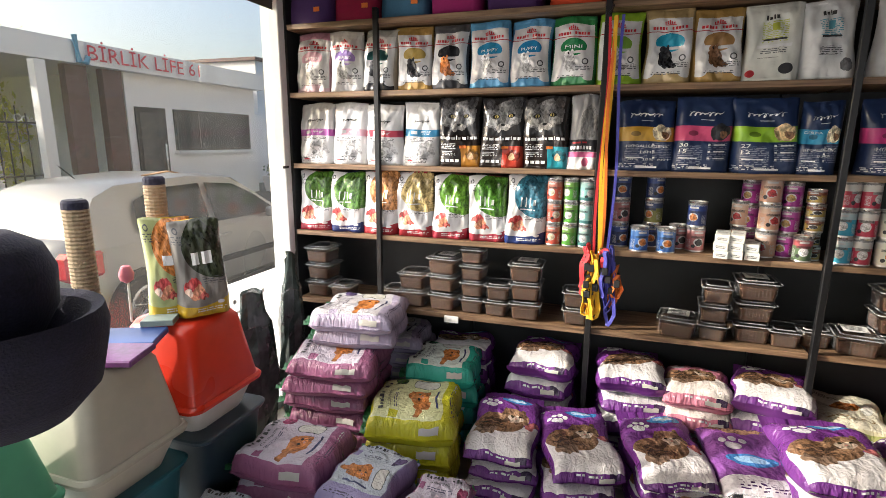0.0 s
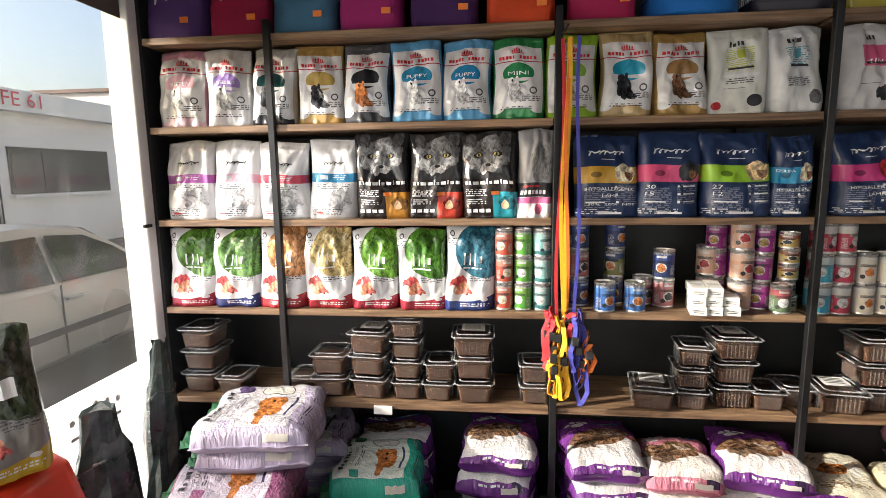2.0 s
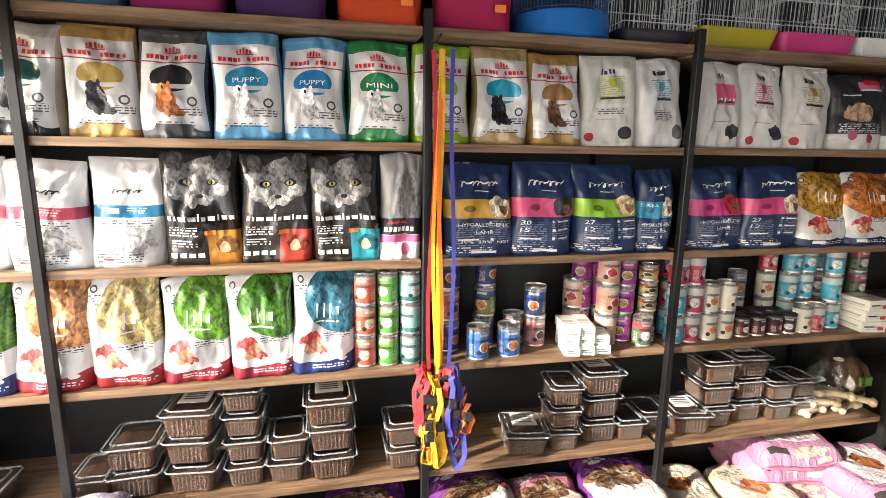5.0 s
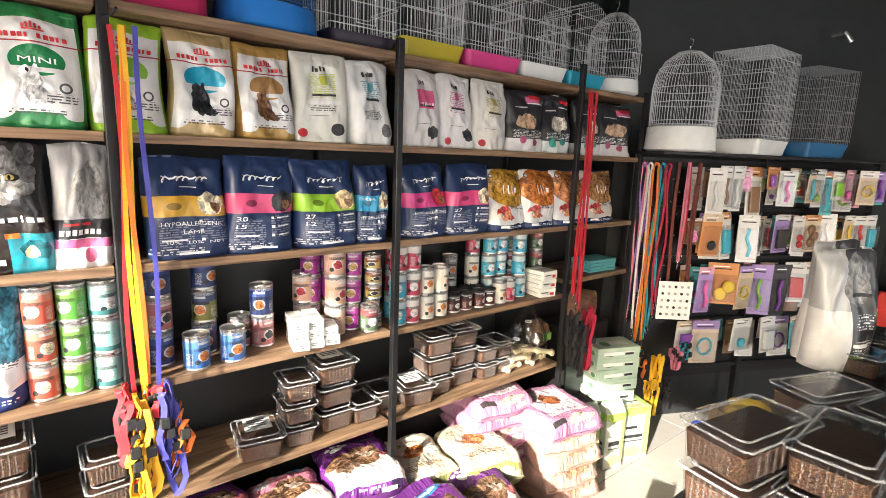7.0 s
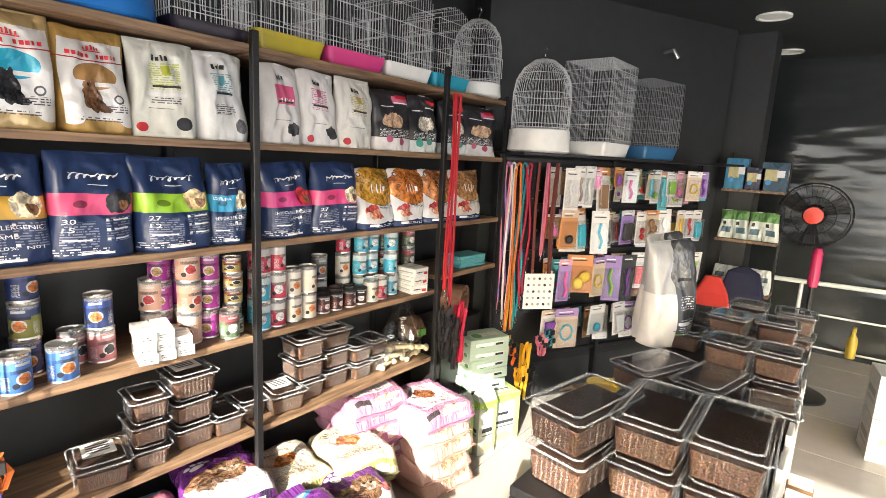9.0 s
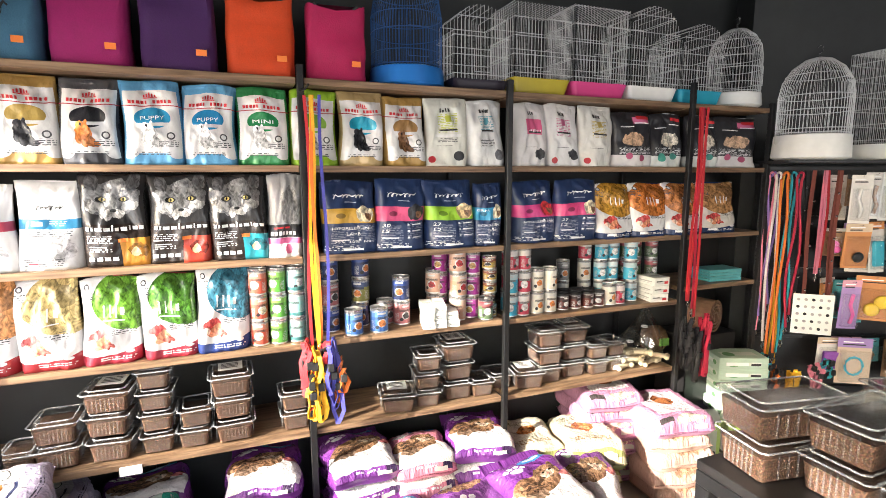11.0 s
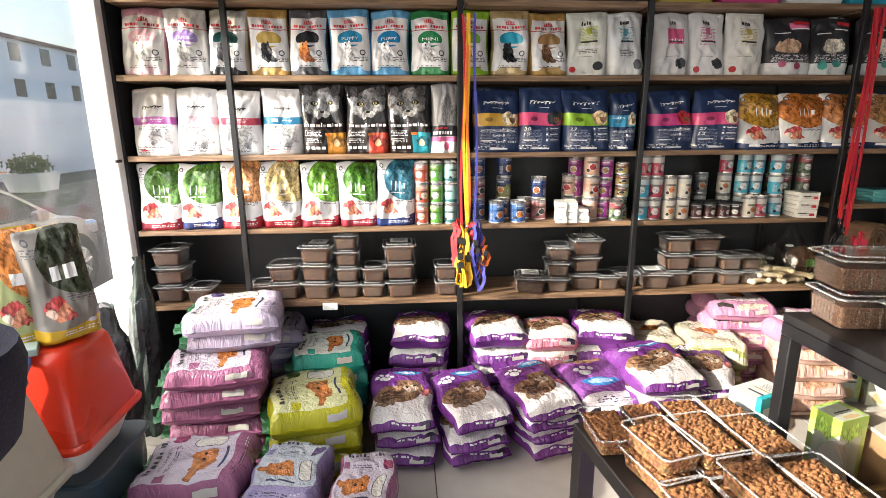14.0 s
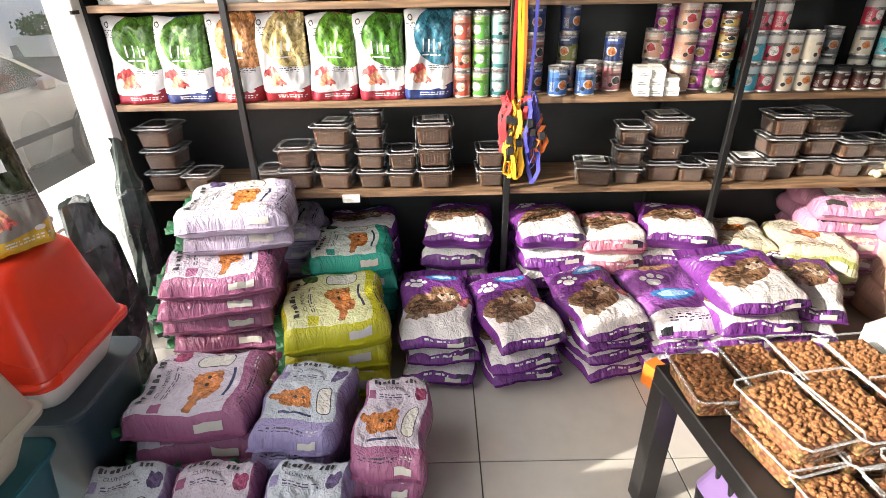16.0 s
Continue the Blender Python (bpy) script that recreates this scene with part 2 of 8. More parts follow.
PLASTIC = clear("clear_plastic", (0.985, 0.985, 0.98), 0.018, 0.06, 1.1)
BLACKWOOD = plain("black_laminate", (0.014, 0.013, 0.013), 0.4, vary=0.25, grain=40, bump=0.06)


def granules(name, c0, c1, scale, depth):
    """Loose grains: round cells, the shade in their gaps painted dark."""
    m, n, l, p = nodes_of(name)
    tex, vo, rp, bp = n.new("ShaderNodeTexCoord"), n.new("ShaderNodeTexVoronoi"), n.new("ShaderNodeValToRGB"), n.new("ShaderNodeBump")
    vo.inputs["Scale"].default_value = scale
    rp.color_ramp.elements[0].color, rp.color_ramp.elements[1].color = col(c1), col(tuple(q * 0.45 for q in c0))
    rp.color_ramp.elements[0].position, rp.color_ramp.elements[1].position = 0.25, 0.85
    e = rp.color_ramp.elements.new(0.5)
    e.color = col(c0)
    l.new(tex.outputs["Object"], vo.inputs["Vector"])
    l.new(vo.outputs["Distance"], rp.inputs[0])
    mix = n.new("ShaderNodeMix")
    mix.data_type, mix.blend_type = "RGBA", "MULTIPLY"
    mix.inputs["Factor"].default_value = 0.3
    l.new(rp.outputs[0], mix.inputs["A"])
    l.new(vo.outputs["Color"], mix.inputs["B"])
    l.new(mix.outputs["Result"], p.inputs["Base Color"])
    p.inputs["Roughness"].default_value = 0.8
    bp.invert = True
    bp.inputs["Strength"].default_value, bp.inputs["Distance"].default_value = 0.9, depth
    l.new(vo.outputs["Distance"], bp.inputs["Height"])
    l.new(bp.outputs[0], p.inputs["Normal"])
    return m


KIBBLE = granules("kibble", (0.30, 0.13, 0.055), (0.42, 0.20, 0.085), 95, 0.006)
KIBBLE_TOP = plain("kibble_piece", (0.37, 0.165, 0.065), 0.75, vary=0.3, grain=160, bump=0.4)
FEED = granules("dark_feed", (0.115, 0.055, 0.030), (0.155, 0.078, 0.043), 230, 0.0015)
# highlights on the clear tubs' ribs and lid edges, painted as a pale mix
RIB_GLINT, rim_n, rim_l, rim_p = nodes_of("painted_rib_highlight")
rim_p.inputs["Base Color"].default_value, rim_p.inputs["Roughness"].default_value = (0.72, 0.74, 0.76, 1), 0.12
rim_t, rim_m = rim_n.new("ShaderNodeBsdfTransparent"), rim_n.new("ShaderNodeMixShader")
rim_m.inputs[0].default_value = 0.06
rim_l.new(rim_t.outputs[0], rim_m.inputs[1])
rim_l.new(rim_p.outputs[0], rim_m.inputs[2])
rim_l.new(rim_m.outputs[0], rim_n["Material Output"].inputs["Surface"])
LID_GLINT = RIB_GLINT.copy()
LID_GLINT.name = "moulded_lid_edge"
LID_GLINT.node_tree.nodes[rim_m.name].inputs[0].default_value = 0.3
PAPER = plain("white_paper", (0.82, 0.81, 0.78), 0.7, vary=0.05, bump=0.05)
INK = plain("black_ink", (0.02, 0.02, 0.022), 0.6, vary=0.1, bump=0)
WHITEINK = plain("white_ink", (0.85, 0.85, 0.85), 0.5, vary=0.05, bump=0)
REDINK = plain("red_ink", (0.55, 0.02, 0.03), 0.5, vary=0.1, bump=0)
ORANGE_TAG = plain("orange_price_sticker", (0.85, 0.22, 0.04), 0.6, vary=0.05, bump=0)


# ---- building blocks ----
def part(name, bm, mat, parent, label="", smooth=False):
    me = bpy.data.meshes.new(name)
    bm.to_mesh(me)
    bm.free()
    me.materials.append(mat)
    if smooth:
        me.polygons.foreach_set("use_smooth", [True] * len(me.polygons))
        me.set_sharp_from_angle(angle=radians(48))
    ob = new(name, me)
    if parent:
        ob.parent = parent
    if label:
        ob["label"] = label
    return ob


def thing(name, label, category, m=None, group="", kind=""):
    ob = tagged(new(name), label, category, group, kind)
    if m is not None:
        ob.matrix_basis = m
    return ob


def setting(name, bm, mat, label, category="wall"):
    return tagged(part(name, bm, mat, None), label, category, kind="structure")


def box(x0, x1, y0, y1, z0, z1, bevel=0.0, bm=None, seg=1):
    bm = bm or bmesh.new()
    r = bmesh.ops.create_cube(bm, size=1.0, matrix=Matrix.LocRotScale(((x0 + x1) / 2, (y0 + y1) / 2, (z0 + z1) / 2), None, (x1 - x0, y1 - y0, z1 - z0)))
    if bevel:
        es = list({e for v in r["verts"] for e in v.link_edges})
        bmesh.ops.bevel(bm, geom=es, offset=bevel, segments=seg, affect="EDGES")
    return bm


def turned(profile, seg=20, bm=None, at=(0, 0, 0)):
    """A body of rotation about z: profile of (radius, height)."""
    bm = bm or bmesh.new()
    rings = []
    for r, z in profile:
        rings.append([bm.verts.new((at[0] + r * math.cos(2 * math.pi * k / seg), at[1] + r * math.sin(2 * math.pi * k / seg), at[2] + z)) for k in range(seg)])
    for a, b in zip(rings, rings[1:]):
        for k in range(seg):
            bm.faces.new((a[k], a[(k + 1) % seg], b[(k + 1) % seg], b[k]))
    if profile[0][0] > 0:
        bm.faces.new(rings[0][::-1])
    if profile[-1][0] > 0:
        bm.faces.new(rings[-1])
    return bm


def tube(points, r, seg=6, bm=None, closed=False):
    """A round rod along points."""
    bm = bm or bmesh.new()
    pts = [Vector(p) for p in points]
    rings = []
    n = len(pts)
    for i, p in enumerate(pts):
        a = pts[i - 1] if i or closed else p
        b = pts[(i + 1) % n] if i < n - 1 or closed else p
        d = (b - a).normalized()
        u = d.cross(Vector((0, 0, 1)) if abs(d.z) < 0.95 else Vector((1, 0, 0))).normalized()
        w = d.cross(u)
        rings.append([bm.verts.new(p + r * (math.cos(2 * math.pi * k / seg) * u + math.sin(2 * math.pi * k / seg) * w)) for k in range(seg)])
    pairs = list(zip(rings, rings[1:])) + ([(rings[-1], rings[0])] if closed else [])
    for a, b in pairs:
        for k in range(seg):
            bm.faces.new((a[k], a[(k + 1) % seg], b[(k + 1) % seg], b[k]))
    if not closed:
        bm.faces.new(rings[0][::-1])
        bm.faces.new(rings[-1])
    return bm


def strap(points, width, thick=0.0025, side=(1, 0, 0), bm=None):
    """A flat webbing along points, its width along side."""
    bm = bm or bmesh.new()
    s = Vector(side).normalized() * width / 2
    rows = []
    pts = [Vector(p) for p in points]
    for i, p in enumerate(pts):
        d = (pts[min(i + 1, len(pts) - 1)] - pts[max(i - 1, 0)]).normalized()
        nrm = d.cross(s).normalized() * thick / 2
        rows.append([bm.verts.new(p + a + b) for a, b in ((s, nrm), (-s, nrm), (-s, -nrm), (s, -nrm))])
    for a, b in zip(rows, rows[1:]):
        for k in range(4):
            bm.faces.new((a[k], a[(k + 1) % 4], b[(k + 1) % 4], b[k]))
    bm.faces.new(rows[0][::-1])
    bm.faces.new(rows[-1])
    return bm


LETTERS = {}


def letters(words, font_size=1.0):
    """Flat mesh data (verts, faces, width, height) of words in the built-in font."""
    if words not in LETTERS:
        cu = bpy.data.curves.new("letters", "FONT")
        cu.body, cu.align_x, cu.resolution_u = words, "CENTER", 2
        ob = new("letters", cu)
        me = bpy.data.meshes.new_from_object(ob.evaluated_get(bpy.context.evaluated_depsgraph_get()))
        vs = [v.co.copy() for v in me.vertices]
        fs = [tuple(p.vertices) for p in me.polygons]
        bpy.data.objects.remove(ob)
        bpy.data.curves.remove(cu)
        bpy.data.meshes.remove(me)
        x0, x1 = min(v.x for v in vs), max(v.x for v in vs)
        y0, y1 = min(v.y for v in vs), max(v.y for v in vs)
        LETTERS[words] = ([((v.x - (x0 + x1) / 2) / (x1 - x0), (v.y - y0) / (y1 - y0)) for v in vs], fs)
    return LETTERS[words]


def lettering(words, place, cu, cv, wu, hv, bm=None):
    """Words laid on a surface place(u, v), centred at cu, from cv up, wu wide and hv high in u and v."""
    bm = bm or bmesh.new()
    vs, fs = letters(words)
    made = [bm.verts.new(place(cu + x * wu, cv + y * hv)) for x, y in vs]
    for f in fs:
        bm.faces.new([made[i] for i in f])
    return bm


def scrawl(place, cu, cv, wu, hv, waves, seed, thick=0.012):
    """A looping handwritten-looking line as a narrow ribbon on a surface place(u, v)."""
    bm = bmesh.new()
    n = waves * 9
    line = []
    for i in range(n + 1):
        s = i / n
        a = 2 * math.pi * waves * s
        tall = 1.0 if i < 9 else 0.55 + 0.4 * math.sin(seed * 2.7 + int(s * waves) * 2.1)
        line.append(Vector((cu + wu * (s - 0.5 + 0.42 / waves * math.sin(a + 0.6)), cv + hv * 0.5 * tall * math.cos(a) + 0.25 * hv * s)))
    rails = []
    for i, p in enumerate(line):
        d = (line[min(n, i + 1)] - line[max(0, i - 1)]).normalized()
        o = Vector((-d.y, d.x)) * thick * (0.5 + 0.3 * math.sin(i * 0.7 + seed))
        rails.append([bm.verts.new(place(*(p + o))), bm.verts.new(place(*(p - o)))])
    for a, b in zip(rails, rails[1:]):
        bm.faces.new((a[0], a[1], b[1], b[0]))
    return bm


def patch(place, u0, u1, v0, v1, nu=4, nv=2, bm=None):
    """A printed bar laid on a surface place(u, v)."""
    bm = bm or bmesh.new()
    g = [[bm.verts.new(place(u0 + (u1 - u0) * i / nu, v0 + (v1 - v0) * j / nv)) for i in range(nu + 1)] for j in range(nv + 1)]
    for j in range(nv):
        for i in range(nu):
            bm.faces.new((g[j][i], g[j][i + 1], g[j + 1][i + 1], g[j + 1][i]))
    return bm


# ---- the shop's shell ----
CEILING = 2.62
X_WIN, Y_BACK = -1.56, 0.36
RACK_A, RACK_B = Vector((2.44, 0.06)), Vector((4.15, -0.78))   # the slanting wall behind the pegboard
setting("wall_north", box(-1.62, 2.75, Y_BACK, Y_BACK + 0.15, 0, CEILING), WALL, "charcoal painted wall behind the shelves")


def slab(a, b, thick, z0, z1):
    """A wall from a to b, thick to its left."""
    d = (b - a).normalized()
    nrm = Vector((-d.y, d.x)) * thick
    bm = bmesh.new()
    base = [a, b, b + nrm, a + nrm]
    lo = [bm.verts.new((p.x, p.y, z0)) for p in base]
    hi = [bm.verts.new((p.x, p.y, z1)) for p in base]
    for k in range(4):
        bm.faces.new((lo[k], lo[(k + 1) % 4], hi[(k + 1) % 4], hi[k]))
    bm.faces.new(lo[::-1])
    bm.faces.new(hi)
    bmesh.ops.recalc_face_normals(bm, faces=bm.faces[:])
    return bm


slant = (RACK_B - RACK_A).normalized()
slant_n = Vector((slant.y, -slant.x))
setting("wall_east", slab(RACK_A - slant_n * 0.10 - slant * 0.05, RACK_B - slant_n * 0.10 + slant * 0.12, 0.5, 0, CEILING), WALL, "charcoal painted slanting wall behind the pegboard")
setting("wall_far", box(5.6, 5.75, -4.6, 0.5, 0, CEILING), WALL_GLOSS, "glossy black panelled end wall")
setting("wall_south", box(3.4, 5.75, -4.75, -4.6, 0, CEILING), WALL, "charcoal painted wall")
setting("wall_lintel", box(-1.62, 3.4, -4.75, -4.6, 2.3, CEILING), WALL, "charcoal painted wall above the assumed shop front")
# unseen glazing, assumed on the south side to go with the added fill
front = tagged(new("window_2"), "assumed glazed shop front, unseen, added for the fill light", "window", kind="structure")
for x in (-1.5, 0.1, 1.7, 3.35):
    part("window_frame", box(x - 0.03, x + 0.03, -4.72, -4.63, 0, 2.3, 0.004), ALU, front)
for x in (-1.5, 0.1, 1.7):
    part("pane", box(x + 0.03, x + 1.57, -4.68, -4.672, 0, 2.3), GLASS, front).visible_shadow = False
setting("ceiling", box(-1.7, 5.8, -4.8, 0.6, CEILING, CEILING + 0.12), CEIL, "dark painted ceiling", "ceiling")
setting("wall_return", box(-1.62, -1.49, 0.03, Y_BACK, 0, CEILING), WALL, "charcoal painted wall end beside the shelves")
setting("wall_west", box(-1.66, -1.52, -4.6, 0.03, 2.08, CEILING), WALL, "charcoal painted wall above the shop window")
# unseen slab, added outside to keep the sun off the upper shelves
setting("awning", box(-2.45, -1.66, -5.0, 1.2, 2.42, 2.50), WHITE, "unseen slab over the shop window, added to cut the sun", "canopy")
setting("wall_sill", box(-1.62, -1.53, -4.6, -0.03, -0.6, 0.03), WHITE, "low white sill under the shop window")
setting("wall_corner", box(-1.66, -1.52, -4.6, -4.0, 0.03, 2.08), WHITE, "white wall beside the shop window")
# an oblique corner pier behind the clothes shelf
setting("pier", box(4.44, 4.75, -0.98, -0.3, 0, CEILING), WALL, "charcoal painted pier in the corner", "pier")

win = tagged(new("window_1"), "tall shop window in white profiles", "window", kind="structure")
part("window_frame", box(-1.60, -1.50, -0.02, 0.03, 0.03, 2.08, 0.004), ALU, win, "white aluminium upright")
part("window_frame", box(-1.58, -1.53, -2.16, -2.10, 0.03, 2.08, 0.004), ALU, win)
part("window_frame", box(-1.59, -1.52, -4.0, -0.02, 2.02, 2.08, 0.004), ALU, win)
part("window_frame", box(-1.59, -1.52, -4.0, -0.02, 0.03, 0.07, 0.004), ALU, win)
for z in (0.75, 1.25):
    part("hinge", box(-1.502, -1.494, -0.04, 0.0, z, z + 0.012), STEEL, win)
for y0, y1 in ((-2.10, -0.02), (-4.0, -2.16)):
    pane = part("pane", box(-1.560, -1.552, y0, y1, 0.07, 2.02), GLASS, win)
    pane.visible_shadow = False

# the floor: joint bed, and its tiles
setting("floor", box(-1.62, 5.75, -4.7, 0.4, -0.1, -0.004), JOINT, "shop floor of large beige tiles with dark joints", "floor")

# ceiling spots
for x, y in ((4.0, -1.0), (5.2, -0.98)):
    spot = thing("ceiling_spot", "white round recessed ceiling spot, switched off", "lamp", pose(x, y, CEILING))
    part("ring", turned([(0.105, 0), (0.105, -0.012), (0.085, -0.014), (0.08, -0.004)], 28), WHITE, spot, smooth=True)
    part("diffuser", turned([(0.08, -0.006), (0.0, -0.008)], 28), PAPER, spot)

# ---- wall shelving ----
POSTS = (-1.0, 0.0, 0.85, 1.86)
LEVELS = (1.925, 1.615, 1.275, 0.94, 0.58)     # tops of the boards
BAYS = ((-1.485, 0.0), (0.0, 0.85), (0.85, 1.86), (1.86, 2.40))
shelving = thing("wall_shelving", "wall shelving of black steel posts and walnut boards", "shelf", pose(0, 0, 0))
for x in POSTS:
    part("post", box(x - 0.012, x + 0.012, -0.012, 0.012, 0, 2.02 if x > 1 else 1.97, 0.002), STEEL, shelving)
for x in (-0.62, 0.72, 1.75):
    part("post", box(x - 0.012, x + 0.012, Y_BACK - 0.03, Y_BACK - 0.004, 0, 1.9, 0.002), STEEL, shelving)
for i, z in enumerate(LEVELS):
    for x0, x1 in BAYS:
        x1 = 2.42 if x1 > 2.3 else x1
        if x0 > 1.8 and i in (3, 4):
            continue
        dz = random.uniform(-0.003, 0.003)
        part("board", box(x0 + 0.014, x1 - 0.014, 0.004, Y_BACK - 0.03, z - 0.024 + dz, z + dz, 0.0015), SHELF, shelving)
part("board", box(1.875, 2.40, 0.004, Y_BACK - 0.03, 0.98, 1.004, 0.0015), SHELF, shelving)
part("end_post", box(2.40, 2.425, -0.012, 0.012, 0, 1.95, 0.002), STEEL, shelving)


# ---- food pouches ----
def pouch_form(w, h, d, seed, lean=0.0):
    """Where a standing flat-bottomed pouch has its front, for u across and v up."""
    side_in = 0.02 + 0.04 * math.sin(seed * 5) ** 2
    def place(u, v, out=0.0, back=False):
        s = 2 * u - 1
        prof = max(0.03, (1 - max(0.0, v) ** 2.4) ** 0.8) if v < 0.95 else 0.03
        edge = max(0.0, 1 - abs(s) ** 5) ** 0.5
        wob = 0.021 * noise.noise(Vector((u * 2.2 + seed * 7, v * 2.6, seed))) + 0.007 * noise.noise(Vector((u * 6 + seed, v * 7, seed * 3)))
        # folds that run from the upper corners towards the middle, and up from the foot's corners
        ridge = abs(noise.noise(Vector((abs(s) * 2.6 + v * 2.2 + seed * 3.1, v * 1.2, seed * 1.7))))
        foot = max(0.0, 1 - abs(abs(s) - (0.94 - 0.75 * v)) / 0.12) * max(0.0, 1 - v / 0.34)
        wob += 0.032 * (0.25 - ridge) * (0.35 + 0.65 * v) - 0.008 * foot
        wide = w * (1.03 - 0.06 * v * v - side_in * math.sin(math.pi * v) ** 2 + 0.02 * (1 if v > 0.9 else 0))
        y = (-1 if not back else 1) * (d / 2 * prof * (0.25 + 0.75 * edge) + (wob * min(1, 6 * (1 - v)) * edge + out) * (1 if not back else 0.5))
        z = h * v * (1 + 0.014 * math.sin(3 * s + seed)) - 0.012 * h * max(0.0, abs(s) - 0.8) * 5 * max(0.0, v - 0.9) * 10 * (seed % 2)
        return Vector((s * wide / 2 + 0.006 * math.sin(seed * 3 + v * 4), y + lean * v * v, z))
    return place


def sheet_body(place, nu, nv):
    bm = bmesh.new()
    uvl = bm.loops.layers.uv.new("print")
    rows = []
    for j in range(nv + 1):
        v = j / nv
        front = [(bm.verts.new(place(i / nu, v)), i / nu, v) for i in range(nu + 1)]
        back = [(bm.verts.new(place(1 - i / 6, v, back=True)), 1 - i / 6, v) for i in range(7)]
        rows.append(front + back)
    n = len(rows[0])
    for a, b in zip(rows, rows[1:]):
        for k in range(n):
            q = (a[k], a[(k + 1) % n], b[(k + 1) % n], b[k])
            f = bm.faces.new([c[0] for c in q])
            f.smooth = True
            for lp, c in zip(f.loops, q):
                lp[uvl].uv = (c[1], c[2])
    bm.faces.new([c[0] for c in rows[0]][::-1])
    bm.faces.new([c[0] for c in rows[-1]])
    return bm


PRINT = {"white": WHITEINK, "black": INK, "red": REDINK}


def pouch(x0, x1, z, h, mat, label, seed, bars=(), words=(), scrawls=(), y=0.10, d=0.10, group="pouches on the wall shelves", turn=0.0, at=None):
    """A standing pouch with its printed words and bars as parts."""
    w = (x1 - x0) * 1.11
    h, d = h * 1.045, d * 1.15
    ob = thing("food_pouch", label, "pet food bag", at if at is not None else pose((x0 + x1) / 2, y, z, 0, 0, turn), group)
    place = pouch_form(w, h, d, seed)
    part("body", sheet_body(place, 18, 24), mat, ob)
    lay = lambda u, v: place(u, v, 0.0026)
    for ink, u0, u1, v0, v1 in bars:
        part("printed_bar", patch(lay, u0, u1, v0, v1), PRINT.get(ink) or ink, ob)
    for ink, txt, cu, cv, wu, hv in words:
        part("printed_word", lettering(txt, lay, cu, cv, wu, hv), PRINT[ink], ob)
    for ink, cu, cv, wu, hv, waves, thick in scrawls:
        part("printed_mark", scrawl(lay, cu, cv, wu, hv, waves, seed, thick), PRINT[ink], ob)
    return ob


W, K = (0.68, 0.68, 0.69), (0.025, 0.025, 0.03)
PINK, LILAC, GREEN, GOLD, ORANGE = (0.62, 0.32, 0.42), (0.33, 0.22, 0.55), (0.03, 0.22, 0.07), (0.42, 0.26, 0.08), (0.62, 0.20, 0.05)
BLUE, SKY, TEAL, NAVY, RED = (0.08, 0.28, 0.58), (0.12, 0.36, 0.62), (0.02, 0.22, 0.30), (0.015, 0.033, 0.10), (0.45, 0.03, 0.04)
LIME, GREY, SILVER, BROWN, CREAM = (0.30, 0.52, 0.04), (0.09, 0.09, 0.10), (0.52, 0.52, 0.52), (0.20, 0.10, 0.05), (0.70, 0.62, 0.45)


def crown_art(name, edge, oval, animal, lower=None):
    lower = lower or edge
    return art(name, (0.68, 0.68, 0.69), [("rect", .5, .96, .6, .09, edge), ("ell", .5, .80, .62, .085, (0.68, 0.67, 0.67)), ("rect", .5, .06, .6, .075, lower), ("ell", .12, .17, .16, .10, (0.64, 0.64, 0.65)), ("ell", .88, .17, .16, .10, (0.64, 0.64, 0.65)),
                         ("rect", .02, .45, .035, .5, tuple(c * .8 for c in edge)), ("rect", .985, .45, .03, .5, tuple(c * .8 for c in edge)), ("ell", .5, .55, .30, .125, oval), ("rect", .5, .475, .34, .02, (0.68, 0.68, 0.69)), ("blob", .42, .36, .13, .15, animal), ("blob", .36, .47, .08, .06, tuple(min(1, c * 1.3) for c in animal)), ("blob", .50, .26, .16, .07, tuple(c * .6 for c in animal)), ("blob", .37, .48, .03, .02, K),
                         ("ell", .78, .34, .07, .045, GREY), ("ell", .78, .34, .045, .028, (0.68, 0.68, 0.69)), ("text", .74, .25, .16, .04, GREY), ("text", .5, .135, .30, .025, GREY), ("rect", .5, .695, .6, .006, (0.40, 0.05, 0.06))], 0.26, 0.1, crease=.8)


CROWN_B = [("red", .39 + .045 * q, .415 + .045 * q, .80, .855 - .012 * abs(q - 2)) for q in range(5)] + [("red", .39, .62, .785, .797)]
CROWN_B += [("red", .14 + .066 * q, .14 + .066 * q + (.05, .04, .052, .045, .03)[q % 5], .722, .762) for q in range(11) if q != 5]


